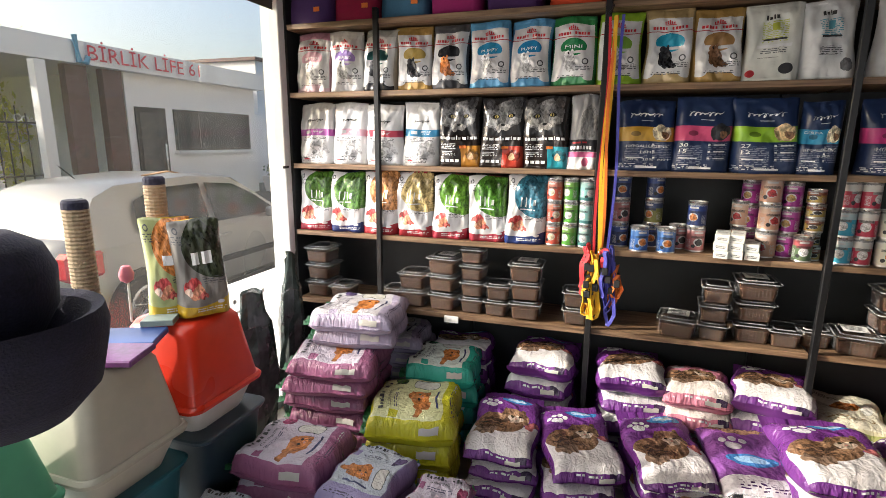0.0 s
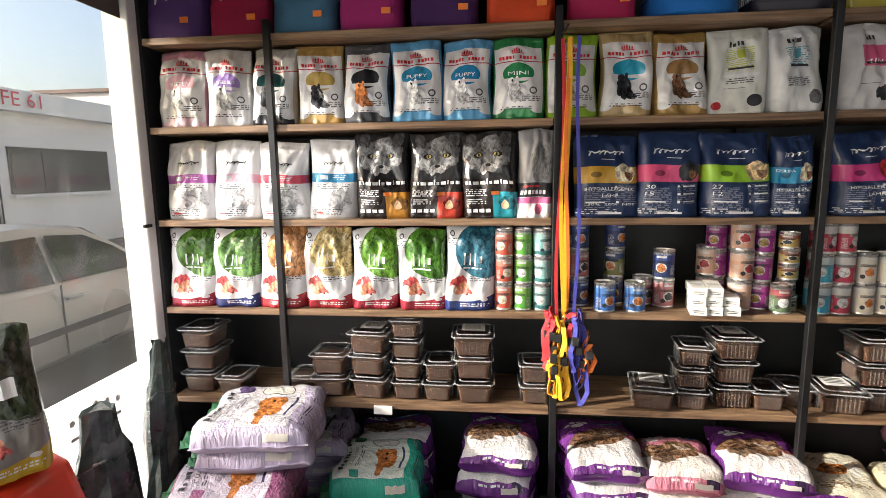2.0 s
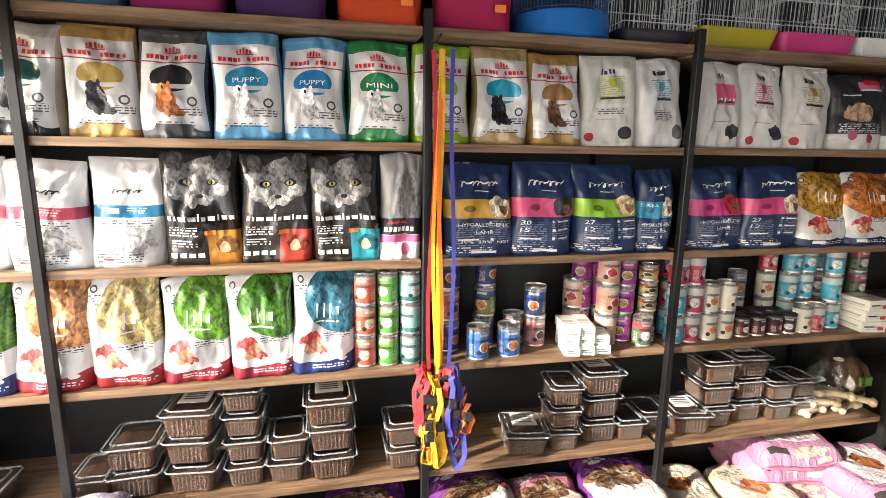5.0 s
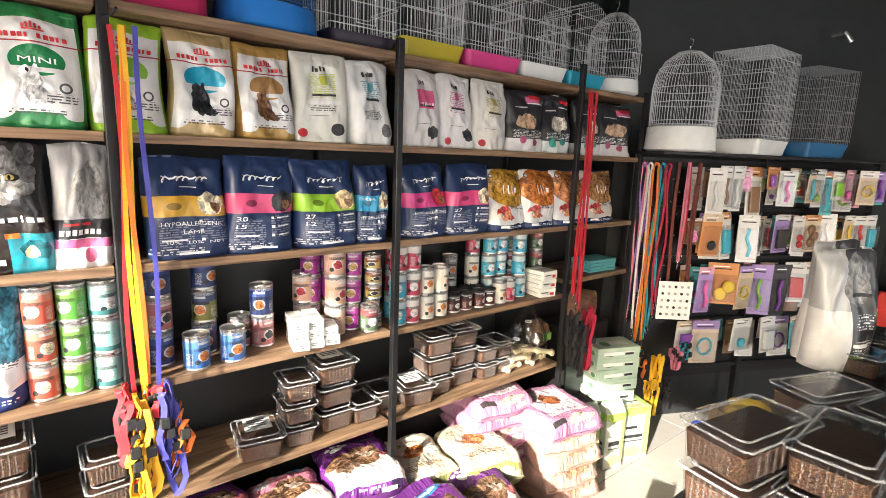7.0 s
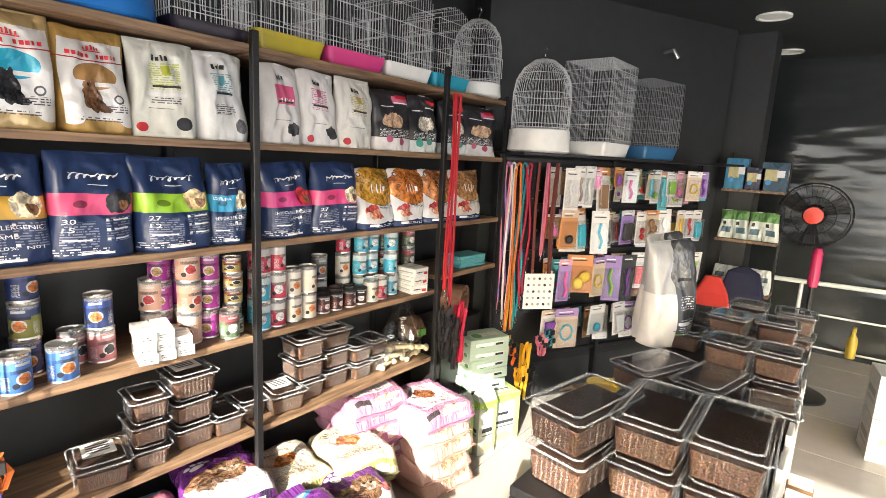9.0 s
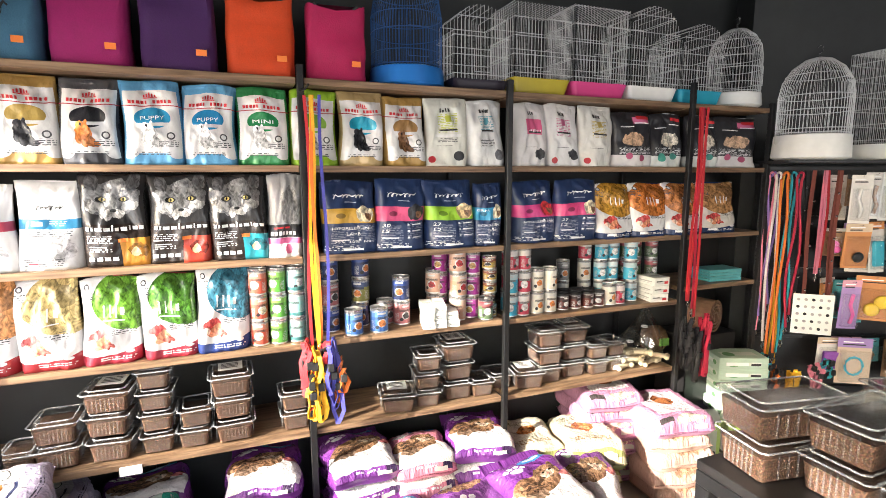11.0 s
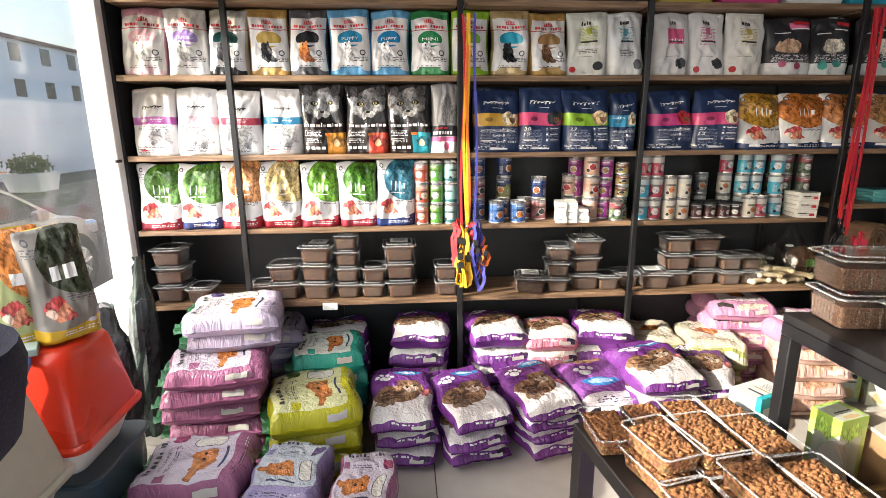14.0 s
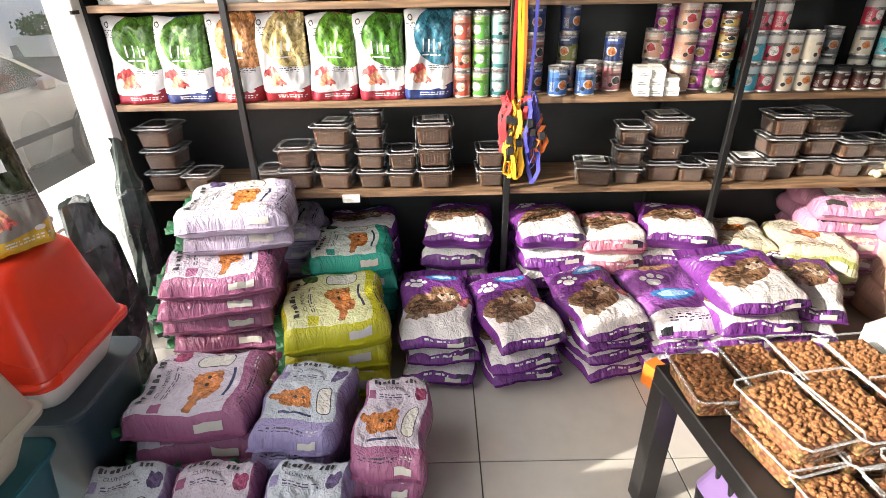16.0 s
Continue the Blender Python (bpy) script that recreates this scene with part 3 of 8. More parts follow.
ROW_A = [
    (-1.446, -1.272, crown_art("pouch_pink", PINK, (0.75, 0.45, 0.52), W, (0.70, 0.5, 0.58)), "white kitten food pouch with pink edges", "KITTEN"),
    (-1.268, -1.101, crown_art("pouch_lilac", (0.72, 0.72, 0.74), LILAC, SILVER), "white cat food pouch with a lilac oval", "STERILISED"),
    (-1.085, -0.925, crown_art("pouch_dark_green", SILVER, (0.03, 0.10, 0.10), GREY, K), "white and dark green cat food pouch", ""),
    (-0.921, -0.753, crown_art("pouch_gold", GOLD, (0.40, 0.28, 0.08), K), "white and gold cat food pouch", ""),
    (-0.743, -0.580, crown_art("pouch_black_orange", GREY, K, ORANGE), "white and black dog food pouch with an orange picture", ""),
    (-0.570, -0.399, crown_art("pouch_blue", SKY, (0.03, 0.25, 0.45), W, SKY), "white and light blue puppy food pouch", "PUPPY"),
    (-0.389, -0.222, crown_art("pouch_blue_two", SKY, (0.02, 0.20, 0.42), W, SKY), "white and light blue small-breed puppy food pouch", "PUPPY"),
    (-0.218, -0.046, crown_art("pouch_green", GREEN, (0.02, 0.20, 0.07), W), "white and green small-breed dog food pouch", "MINI"),
    (-0.030, 0.133, crown_art("pouch_lime", LIME, (0.22, 0.42, 0.06), SILVER), "white and lime dog food pouch behind the post", ""),
    (0.145, 0.314, crown_art("pouch_teal", (0.45, 0.33, 0.16), (0.02, 0.32, 0.48), K), "white and gold dog food pouch with a teal oval", ""),
    (0.322, 0.490, crown_art("pouch_copper", GOLD, (0.36, 0.20, 0.08), BROWN), "white and copper dog food pouch", ""),
    (0.496, 0.675, art("pouch_silver_lime", (0.60, 0.61, 0.57), [("text", .5, .64, .22, .14, (0.42, 0.46, 0.05)), ("text", .5, .40, .22, .05, GREY), ("rect", .5, .70, .06, .05, (0.45, 0.48, 0.06)), ("ell", .75, .15, .12, .07, K), ("ell", .18, .10, .08, .05, RED), ("rect", .5, .45, .3, .02, W)], 0.4), "silver dog food pouch with a lime mark", ""),
    (0.682, 0.845, art("pouch_silver_teal", (0.64, 0.65, 0.66), [("text", .5, .62, .22, .14, (0.08, 0.30, 0.38)), ("text", .5, .36, .22, .05, GREY), ("rect", .5, .68, .06, .05, (0.10, 0.34, 0.42)), ("rect", .5, .48, .3, .03, W), ("blob", .75, .18, .12, .09, GREY)], 0.4), "pale silver dog food pouch with a teal mark", ""),
    (0.905, 1.062, art("pouch_grey_pink", (0.58, 0.57, 0.58), [("rect", .5, .62, .25, .12, (0.60, 0.10, 0.22)), ("blob", .7, .2, .15, .1, K)], 0.4), "grey dog food pouch with a pink word bar", "MINI"),
    (1.072, 1.238, art("pouch_white_pink", (0.66, 0.65, 0.66), [("text", .5, .62, .22, .14, (0.50, 0.10, 0.24)), ("rect", .5, .70, .07, .05, (0.55, 0.12, 0.26)), ("blob", .72, .2, .14, .1, K), ("ell", .2, .1, .08, .05, RED)], 0.4), "white dog food pouch with a pink mark", ""),
    (1.245, 1.421, art("pouch_white_gold", (0.64, 0.63, 0.60), [("text", .5, .62, .22, .14, (0.45, 0.34, 0.08)), ("rect", .5, .70, .07, .05, (0.48, 0.36, 0.10)), ("ell", .2, .1, .08, .05, RED)], 0.4), "white dog food pouch with a gold mark", ""),
]
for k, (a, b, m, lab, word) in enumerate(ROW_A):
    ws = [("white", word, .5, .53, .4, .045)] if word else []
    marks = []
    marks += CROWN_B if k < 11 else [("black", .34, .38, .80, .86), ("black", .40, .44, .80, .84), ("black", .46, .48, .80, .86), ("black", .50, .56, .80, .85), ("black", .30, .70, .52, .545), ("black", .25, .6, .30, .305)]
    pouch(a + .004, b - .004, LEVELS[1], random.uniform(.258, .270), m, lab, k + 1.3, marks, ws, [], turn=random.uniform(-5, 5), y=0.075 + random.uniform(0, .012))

black_pink = art("pouch_black_pink", K, [("rect", .5, .10, .6, .12, (0.62, 0.60, 0.60)), ("text", .5, .30, .4, .06, W), ("blob", .45, .50, .26, .13, (0.45, 0.30, 0.20)), ("rect", .72, .84, .2, .06, (0.55, 0.12, 0.25)), ("ell", .3, .2, .08, .06, (0.5, 0.1, 0.2)), ("ell", .6, .16, .08, .06, (0.35, 0.05, 0.12))], 0.35)
black_teal = art("pouch_black_teal", K, [("rect", .5, .10, .6, .11, (0.58, 0.61, 0.60)), ("text", .5, .30, .4, .06, W), ("blob", .55, .50, .26, .14, (0.55, 0.50, 0.42)), ("ell", .3, .18, .1, .08, (0.05, 0.32, 0.25)), ("ell", .65, .2, .12, .06, (0.05, 0.25, 0.22))], 0.35)
for k, (a, b, m, lab) in enumerate(((1.440, 1.654, black_pink, "black rodent food pouch with a pink label"), (1.667, 1.845, black_teal, "black rodent food pouch with a teal mark"),
                                    (1.905, 2.088, black_teal, "black rodent food pouch with a teal mark"), (2.098, 2.36, black_pink, "black rodent food pouch with a white lower half"))):
    pouch(a, b, LEVELS[1], .25, m, lab, k + 31.7, [("white", .55, .9, .78, .80), ("red", .6, .92, .86, .92), ("white", .15, .5, .72, .735)], turn=random.uniform(-5, 5), y=0.08)


def script_art(name, band, base=W):
    return art(name, base, [("rect", .5, .52, .6, .055, band), ("rect", .32, .525, .08, .025, W), ("ell", .2, .08, .09, .05, SILVER), ("blob", .65, .24, .24, .15, (0.42, 0.42, 0.43)), ("text", .5, .42, .34, .035, GREY), ("text", .42, .10, .3, .05, GREY), ("text", .62, .525, .14, .03, W)], 0.28, 0.1)


def panther_art(name, tint):
    F = (0.10, 0.10, 0.105)
    return art(name, (0.022, 0.021, 0.022), [("blob", .5, .74, .40, .20, F), ("blob", .20, .91, .10, .09, (0.07, 0.07, 0.075)), ("blob", .80, .91, .10, .09, (0.07, 0.07, 0.075)), ("blob", .5, .84, .12, .10, (0.19, 0.19, 0.195)), ("blob", .25, .66, .14, .06, (0.24, 0.24, 0.24)), ("blob", .75, .66, .14, .06, (0.24, 0.24, 0.24)), ("blob", .5, .58, .17, .06, (0.34, 0.33, 0.32)), ("blob", .5, .70, .06, .09, (0.17, 0.17, 0.17)),
                                            ("ell", .5, .615, .05, .018, (0.02, 0.02, 0.02)), ("ell", .33, .735, .085, .030, (0.015, 0.015, 0.015)), ("ell", .67, .735, .085, .030, (0.015, 0.015, 0.015)), ("ell", .34, .735, .045, .022, (0.30, 0.24, 0.08)), ("ell", .66, .735, .045, .022, (0.30, 0.24, 0.08)), ("ell", .34, .735, .014, .020, (0.01, 0.01, 0.01)), ("ell", .66, .735, .014, .020, (0.01, 0.01, 0.01)),
                                            ("rect", .5, .21, .6, .255, (0.020, 0.014, 0.012)), ("rect", .80, .15, .26, .155, tint), ("blob", .78, .18, .16, .08, tuple(c * .35 for c in tint)), ("blob", .74, .15, .08, .05, (0.45, 0.30, 0.18)), ("text", .26, .30, .18, .04, W), ("text", .26, .20, .16, .035, SILVER)], 0.22, crease=.8)


def navy_art(name, band, blob=CREAM):
    return art(name, NAVY, [("rect", .5, .52, .6, .10, band), ("blob", .75, .54, .17, .12, blob), ("blob", .80, .50, .07, .05, BROWN), ("ell", .3, .52, .09, .035, tuple(c * .4 for c in band)), ("text", .3, .2, .2, .16, (0.22, 0.24, 0.32)), ("text", .75, .28, .17, .12, (0.20, 0.22, 0.3)), ("text", .3, .08, .3, .03, W)], 0.34)


ROW_B = [
    (-1.446, -1.265, script_art("pouch_white_violet", (0.40, 0.10, 0.38)), "white cat food pouch with a violet band", .28),
    (-1.265, -1.088, script_art("pouch_white_rose", (0.66, 0.40, 0.48)), "white cat food pouch with a pale rose band", .28),
    (-1.080, -0.898, script_art("pouch_white_red", (0.52, 0.06, 0.10)), "white cat food pouch with a red band", .27),
    (-0.890, -0.718, script_art("pouch_white_blue", (0.03, 0.20, 0.38)), "white cat food pouch with a blue band", .275),
    (-0.713, -0.522, panther_art("pouch_night_orange", (0.45, 0.20, 0.03)), "black cat food pouch with an orange corner", .295),
    (-0.517, -0.328, panther_art("pouch_night_red", (0.45, 0.05, 0.03)), "black cat food pouch with a red corner", .29),
    (-0.323, -0.135, panther_art("pouch_night_teal", (0.02, 0.25, 0.32)), "black cat food pouch with a teal corner", .29),
    (-0.130, -0.006, art("pouch_grey_cat", (0.32, 0.32, 0.33), [("rect", .5, .30, .6, .10, K), ("rect", .5, .11, .6, .13, (0.75, 0.72, 0.72)), ("rect", .5, .20, .6, .035, (0.62, 0.12, 0.28)), ("blob", .62, .62, .3, .22, (0.17, 0.17, 0.17)), ("ell", .6, .1, .1, .06, (0.55, 0.1, 0.2))], 0.35), "grey cat food pouch with a pink band", .295),
    (0.077, 0.279, navy_art("pouch_navy_amber", (0.55, 0.32, 0.04)), "navy dog food pouch with an amber band", .27),
    (0.284, 0.485, navy_art("pouch_navy_pink", (0.60, 0.08, 0.20), K), "navy dog food pouch with a pink band", .275),
    (0.494, 0.707, navy_art("pouch_navy_green", (0.28, 0.52, 0.04), (0.60, 0.45, 0.25)), "navy dog food pouch with a lime band", .27),
    (0.716, 0.845, navy_art("pouch_navy_sky", (0.04, 0.30, 0.52)), "navy dog food pouch with a sky blue band", .255),
    (0.915, 1.117, navy_art("pouch_navy_rose", (0.55, 0.05, 0.22), RED), "navy dog food pouch with a crimson band", .265),
    (1.129, 1.345, navy_art("pouch_navy_crimson", (0.60, 0.06, 0.20), CREAM), "navy dog food pouch with a crimson band", .27),
]
WORDS_B = {8: [("white", "HYPOALLERGENIC", .5, .33, .75, .04), ("white", "LAMB", .5, .25, .25, .035), ("white", "30%  10%  N01", .5, .15, .7, .03)], 9: [("white", "30", .17, .34, .14, .045), ("white", "15", .17, .26, .12, .045)],
           10: [("white", "27", .17, .34, .14, .045), ("white", "12", .17, .26, .12, .045)], 11: [("white", "DERMA", .28, .56, .4, .035), ("white", "HYPOALLERGENIC", .5, .32, .75, .04), ("white", "SALMON", .6, .24, .3, .03)],
           12: [("white", "HYPOALLERGENIC", .5, .33, .75, .04), ("white", "LAMB", .5, .25, .25, .035)], 13: [("white", "27", .17, .34, .14, .045), ("white", "12", .17, .26, .12, .045)]}
for k, (a, b, m, lab, h) in enumerate(ROW_B):
    if k < 4:
        marks, hand = [("red", .2, .34, .07, .09)], [("black", .5, .70, .42, .05, 6, .010)]
    elif k < 8:
        hand = []
        marks = [("white", .08, .13, .395, .435), ("white", .15, .18, .395, .435), ("white", .21, .31, .395, .432), ("white", .34, .43, .395, .432), ("white", .45, .475, .395, .458), ("white", .50, .55, .395, .43), ("white", .58, .67, .395, .432), ("white", .70, .72, .395, .445), ("white", .75, .82, .395, .432), ("white", .85, .92, .395, .432)] + [("white", .08 + .11 * q, .16 + .11 * q, .07, .11) for q in range(4)] + [(ORANGE_TAG, .52, .66, .27, .31)]
        if k == 7:
            marks = [*[("white", .10 + .1 * q, .17 + .1 * q, .27, .315) for q in range(7)], ("red", .15, .6, .35, .37)]
    else:
        hand = [("white", .48, .775, .58, .06, 7, .011)]
        marks = [("white", .4, .62, .70, .708)] + [("white", .58, .62, .36 - .09 * q, .385 - .09 * q) for q in range(3)] + [("white", .67, .88, .365 - .09 * q, .38 - .09 * q) for q in range(3)] * (k not in (8, 11, 12)) + [("white", .12, .42, .18, .195), ("white", .3, .66, .045, .07)]
    pouch(a + .004, b - .004, LEVELS[2], h, m, lab, k + 51.1, marks, WORDS_B.get(k, ()), hand, turn=random.uniform(-4, 4), y=0.075 + random.uniform(0, .012), d=.095 if k < 8 else .11)


def leaf_art(name, blob, low, base=W, crown=0.0):
    """White film with a large leafy disc above, a berry picture and a coloured foot under a white arc."""
    dark = tuple(c * .5 for c in blob)
    return art(name, base, [("rect", .5, .08, .6, .10, low), ("ell", .36, .34, .80, .235, base), ("tex", .80 - .3 * crown, .72, .62, .33, blob), ("blob", .82, .80, .18, .12, dark), ("blob", .62, .88, .16, .06, dark), ("blob", .55, .62, .16, .06, tuple(min(1, c * 1.5 + .02) for c in blob)),
                            ("ell", .12, .90, .05, .035, GREY), ("ell", .12, .90, .03, .02, base), ("text", .12, .80, .09, .05, GREY), ("text", .70, .375, .22, .035, GREY),
                            ("blob", .28, .31, .17, .10, (0.52, 0.07, 0.07)), ("blob", .36, .25, .15, .07, (0.60, 0.24, 0.14)), ("blob", .20, .27, .08, .05, (0.62, 0.45, 0.36)), ("blob", .46, .21, .10, .04, (0.55, 0.12, 0.10)), ("text", .62, .065, .28, .025, W), ("ell", .80, .13, .07, .02, W)], 0.26, 0.08, crease=.7)


for k, (a, b, m, lab) in enumerate((
        (1.351, 1.551, leaf_art("pouch_amber_leaf", (0.42, 0.22, 0.03), NAVY, W, .7), "amber and white grain-free dog food pouch"),
        (1.558, 1.765, leaf_art("pouch_copper_leaf", (0.46, 0.15, 0.03), NAVY, W, .7), "copper and white grain-free dog food pouch"),
        (1.772, 1.989, leaf_art("pouch_copper_leaf_two", (0.42, 0.16, 0.05), NAVY, W, .7), "copper and white dog food pouch behind the red leashes"),
        (2.000, 2.25, leaf_art("pouch_black_leaf", (0.38, 0.20, 0.08), NAVY, (0.58, 0.56, 0.53), .7), "white and copper dog food pouch"))):
    pouch(a, b, LEVELS[2], .25, m, lab, k + 71.3, [("white", .38, .40, .60, .74), ("white", .48, .50, .60, .74), ("white", .58, .60, .60, .74), ("white", .66, .72, .63, .71), ("white", .18, .4, .06, .1)], turn=random.uniform(-4, 4), y=0.08, d=.12)
LEAF = (0.065, 0.16, 0.022)
LEAF_B = [("white", .36, .385, .54, .68), ("white", .47, .495, .54, .68), ("white", .57, .595, .54, .68), ("white", .66, .72, .57, .65), ("white", .36, .72, .50, .514)]
for k, (a, b, m, lab) in enumerate((
        (-1.467, -1.287, leaf_art("pouch_leaf_red", LEAF, (0.32, 0.03, 0.05)), "white and green grain-free cat food pouch with a red foot"),
        (-1.287, -1.108, leaf_art("pouch_leaf_navy", LEAF, (0.02, 0.03, 0.12)), "white and green grain-free cat food pouch with a navy foot"),
        (-1.104, -0.926, leaf_art("pouch_leaf_orange", (0.52, 0.24, 0.09), (0.35, 0.03, 0.04)), "white and orange grain-free cat food pouch"),
        (-0.921, -0.748, leaf_art("pouch_leaf_yellow", (0.48, 0.37, 0.16), (0.35, 0.03, 0.04)), "white and yellow grain-free cat food pouch"),
        (-0.741, -0.571, leaf_art("pouch_leaf_bright", (0.10, 0.24, 0.025), (0.32, 0.03, 0.05)), "white and bright green grain-free cat food pouch"),
        (-0.564, -0.392, leaf_art("pouch_leaf_deep", (0.055, 0.16, 0.018), (0.32, 0.03, 0.05)), "white and green grain-free cat food pouch beside the blue one"),
        (-0.386, -0.214, leaf_art("pouch_leaf_blue", (0.03, 0.13, 0.19), (0.02, 0.04, 0.16)), "white and sea blue grain-free cat food pouch"))):
    pouch(a + .003, b - .003, LEVELS[3], random.uniform(.282, .293), m, lab, k + 91.9, LEAF_B, turn=random.uniform(-4, 4), y=0.075)


# ---- sacks on the floor ----
def sack_form(w, l, h, seed, sag=0.0, ear=0.016, soft=False):
    """A lying stuffed sack: u across, v along, its top (or its underside); past v = 0 and 1 the crimped seals."""
    def place(u, v, out=0.0, back=False):
        a, b = 2 * u - 1, 2 * min(1.0, max(0.0, v)) - 1
        s, t = math.copysign(1 - (1 - abs(a)) ** 1.5, a), math.copysign(1 - (1 - abs(b)) ** 1.5, b)
        puff = (max(0.0, 1 - abs(s) ** 7) ** 0.5) * (max(0.0, 1 - abs(t) ** 4.5) ** 0.6) if soft else (max(0.0, 1 - abs(s) ** 12) ** 0.42) * (max(0.0, 1 - abs(t) ** 8) ** 0.45)
        lump = 0.010 * noise.noise(Vector((s * 1.3 + seed * 5, t * 1.6, seed))) + 0.006 * noise.noise(Vector((s * 3.4 + seed, t * 4, seed * 2)))
        end, flank = max(0.0, abs(t) - 0.55) / 0.45, max(0.0, abs(s) - 0.62) / 0.38
        ripple = 0.008 * end * noise.noise(Vector((s * 11 + seed, t * 2, seed * 3))) + 0.007 * flank * noise.noise(Vector((s * 2, t * 13 + seed, seed * 4)))
        crease = -0.006 * max(0.0, 1 - 5 * abs(noise.noise(Vector((s * 2.1 + seed * 2, t * 2.4 - seed, 1.7)))))
        pinch = 1 - 0.04 * (t * t) ** 3 + 0.008 * noise.noise(Vector((t * 4, seed, 2)))
        x = s * w / 2 * pinch + 0.008 * math.sin(seed + 5 * t)
        y = t * l / 2 * (1 - 0.03 * s * s + 0.010 * noise.noise(Vector((s * 4, seed, 5)))) + 0.006 * math.sin(2 * seed + 4 * s)
        z = h * 0.40
        if v < 0 or v > 1:
            k = -v if v < 0 else v - 1
            return Vector((x, y + (ear if v > 1 else -0.012) * k, z + (0.001 if not back else -0.001) + k * (0.002 * math.sin(17 * s + seed) + 0.35 * (ear - 0.012))))
        if back:
            return Vector((x, y, z - z * puff))
        return Vector((x, y, z + h * 0.60 * puff + (lump + ripple + crease) * min(1, puff * 2) + out - sag * t))
    return place


def sack(m, w, l, h, mat, label, seed, group="", bars=(), words=(), sag=0.0, name="litter_sack", flap=None, side=False, ear=0.016, soft=False):
    """side: the print reads across the sack, its head to the west."""
    ob = thing(name, label, "sack", m, group)
    place = sack_form(w, l, h, seed, sag, ear, soft)
    bm = bmesh.new()
    uvl = bm.loops.layers.uv.new("print")
    nu, nv = 22, 26
    steps = [-1.0] + [j / nv for j in range(nv + 1)] + [2.0]
    for back in (False, True):
        g = [[bm.verts.new(place(i / nu, v, back=back)) for i in range(nu + 1)] for v in steps]
        for j in range(len(steps) - 1):
            for i in range(nu):
                idx = ((i, j), (i + 1, j), (i + 1, j + 1), (i, j + 1))
                if back:
                    idx = idx[::-1]
                f = bm.faces.new([g[q][p] for p, q in idx])
                f.smooth = True
                for lp, (p, q) in zip(f.loops, idx):
                    # the print's own size is kept where the grid is finer
                    uu, vv = 2 * p / nu - 1, 2 * min(1.0, max(0.0, steps[q])) - 1
                    uu, vv = (0.5 + 0.5 * math.copysign(1 - (1 - abs(c)) ** 1.5, c) for c in (uu, vv))
                    lp[uvl].uv = ((vv, 1 - uu) if side else (uu, vv)) if not back else (.02, .02)
    bmesh.ops.remove_doubles(bm, verts=bm.verts[:], dist=0.0004)
    part("body", bm, mat, ob, smooth=True)
    un = lambda c: 0.5 + 0.5 * math.copysign(1 - (1 - abs(2 * c - 1)) ** (1 / 1.5), 2 * c - 1)
    lay = (lambda u, v: place(un(1 - v), un(u), 0.004)) if side else (lambda u, v: place(un(u), un(v), 0.004))
    if flap:
        part("seal_fringe", patch((lambda u, v: place(0.0, u) + Vector((-v * 0.03, 0, 0.010 * math.sin(40 * u + seed) * v))) if side else (lambda u, v: place(u, 1.0) + Vector((0, v * 0.03, 0.012 * math.sin(40 * u + seed) * v))), 0.06, 0.94, 0, 1, 16, 2), flap, ob, "crimped green seal")
    part("side_label", patch(lambda u, v: place(u, v, 0.003) + Vector((0, -0.004, 0)), .58, .76, .012, .06, 6, 4), PANEL_W if name == "litter_sack" else PAPER, ob, "pale window in the gusset")
    for ink, u0, u1, v0, v1 in bars:
        part("printed_bar", patch(lay, u0, u1, v0, v1, 6, 4), PRINT.get(ink) or ink, ob)
    for ink, txt, cu, cv, wu, hv in words:
        part("printed_word", lettering(txt, lay, cu, cv, wu, hv), PRINT[ink], ob)
    return ob


CATB, CATO = (0.20, 0.11, 0.06), (0.42, 0.15, 0.04)


def litter_art(name, base, panel, cat=CATO, mark=(0.10, 0.07, 0.16)):
    """A pale panel with a ginger cat, a scoop window and lines of print, on a coloured sack."""
    return art(name, base, [("rect", .5, .57, .43, .40, panel), ("rect", .5, .985, .6, .03, base), ("rect", .13, .72, .05, .05, base), ("text", .45, .70, .22, .025, (0.10, 0.09, 0.14)), ("blob", .84, .74, .07, .07, mark), ("blob", .79, .70, .05, .04, tuple(c * .6 for c in mark)),
                            ("blob", .42, .42, .20, .13, cat), ("blob", .40, .52, .05, .04, cat), ("blob", .53, .51, .05, .04, cat), ("blob", .22, .46, .14, .03, tuple(c * .8 for c in cat)), ("blob", .46, .39, .09, .05, tuple(min(1, c * 1.7) for c in cat)), ("ell", .42, .43, .022, .016, (0.03, 0.03, 0.02)), ("ell", .52, .43, .022, .016, (0.03, 0.03, 0.02)), ("ell", .47, .39, .016, .012, (0.5, 0.25, 0.2)),
                            ("ell", .78, .52, .088, .06, (0.05, 0.05, 0.05)), ("ell", .78, .32, .088, .06, (0.05, 0.05, 0.05)), ("rect", .78, .42, .088, .10, (0.05, 0.05, 0.05)), ("ell", .78, .52, .076, .052, (0.60, 0.58, 0.52)), ("ell", .78, .32, .076, .052, (0.60, 0.58, 0.52)), ("rect", .78, .42, .076, .10, (0.60, 0.58, 0.52)),
                            ("rect", .45, .235, .20, .012, (0.04, 0.05, 0.12)), ("text", .40, .075, .30, .022, (0.06, 0.05, 0.08)), ("text", .76, .075, .10, .02, (0.5, 0.5, 0.5))], 0.22, crease=1.0, folds=6.0)


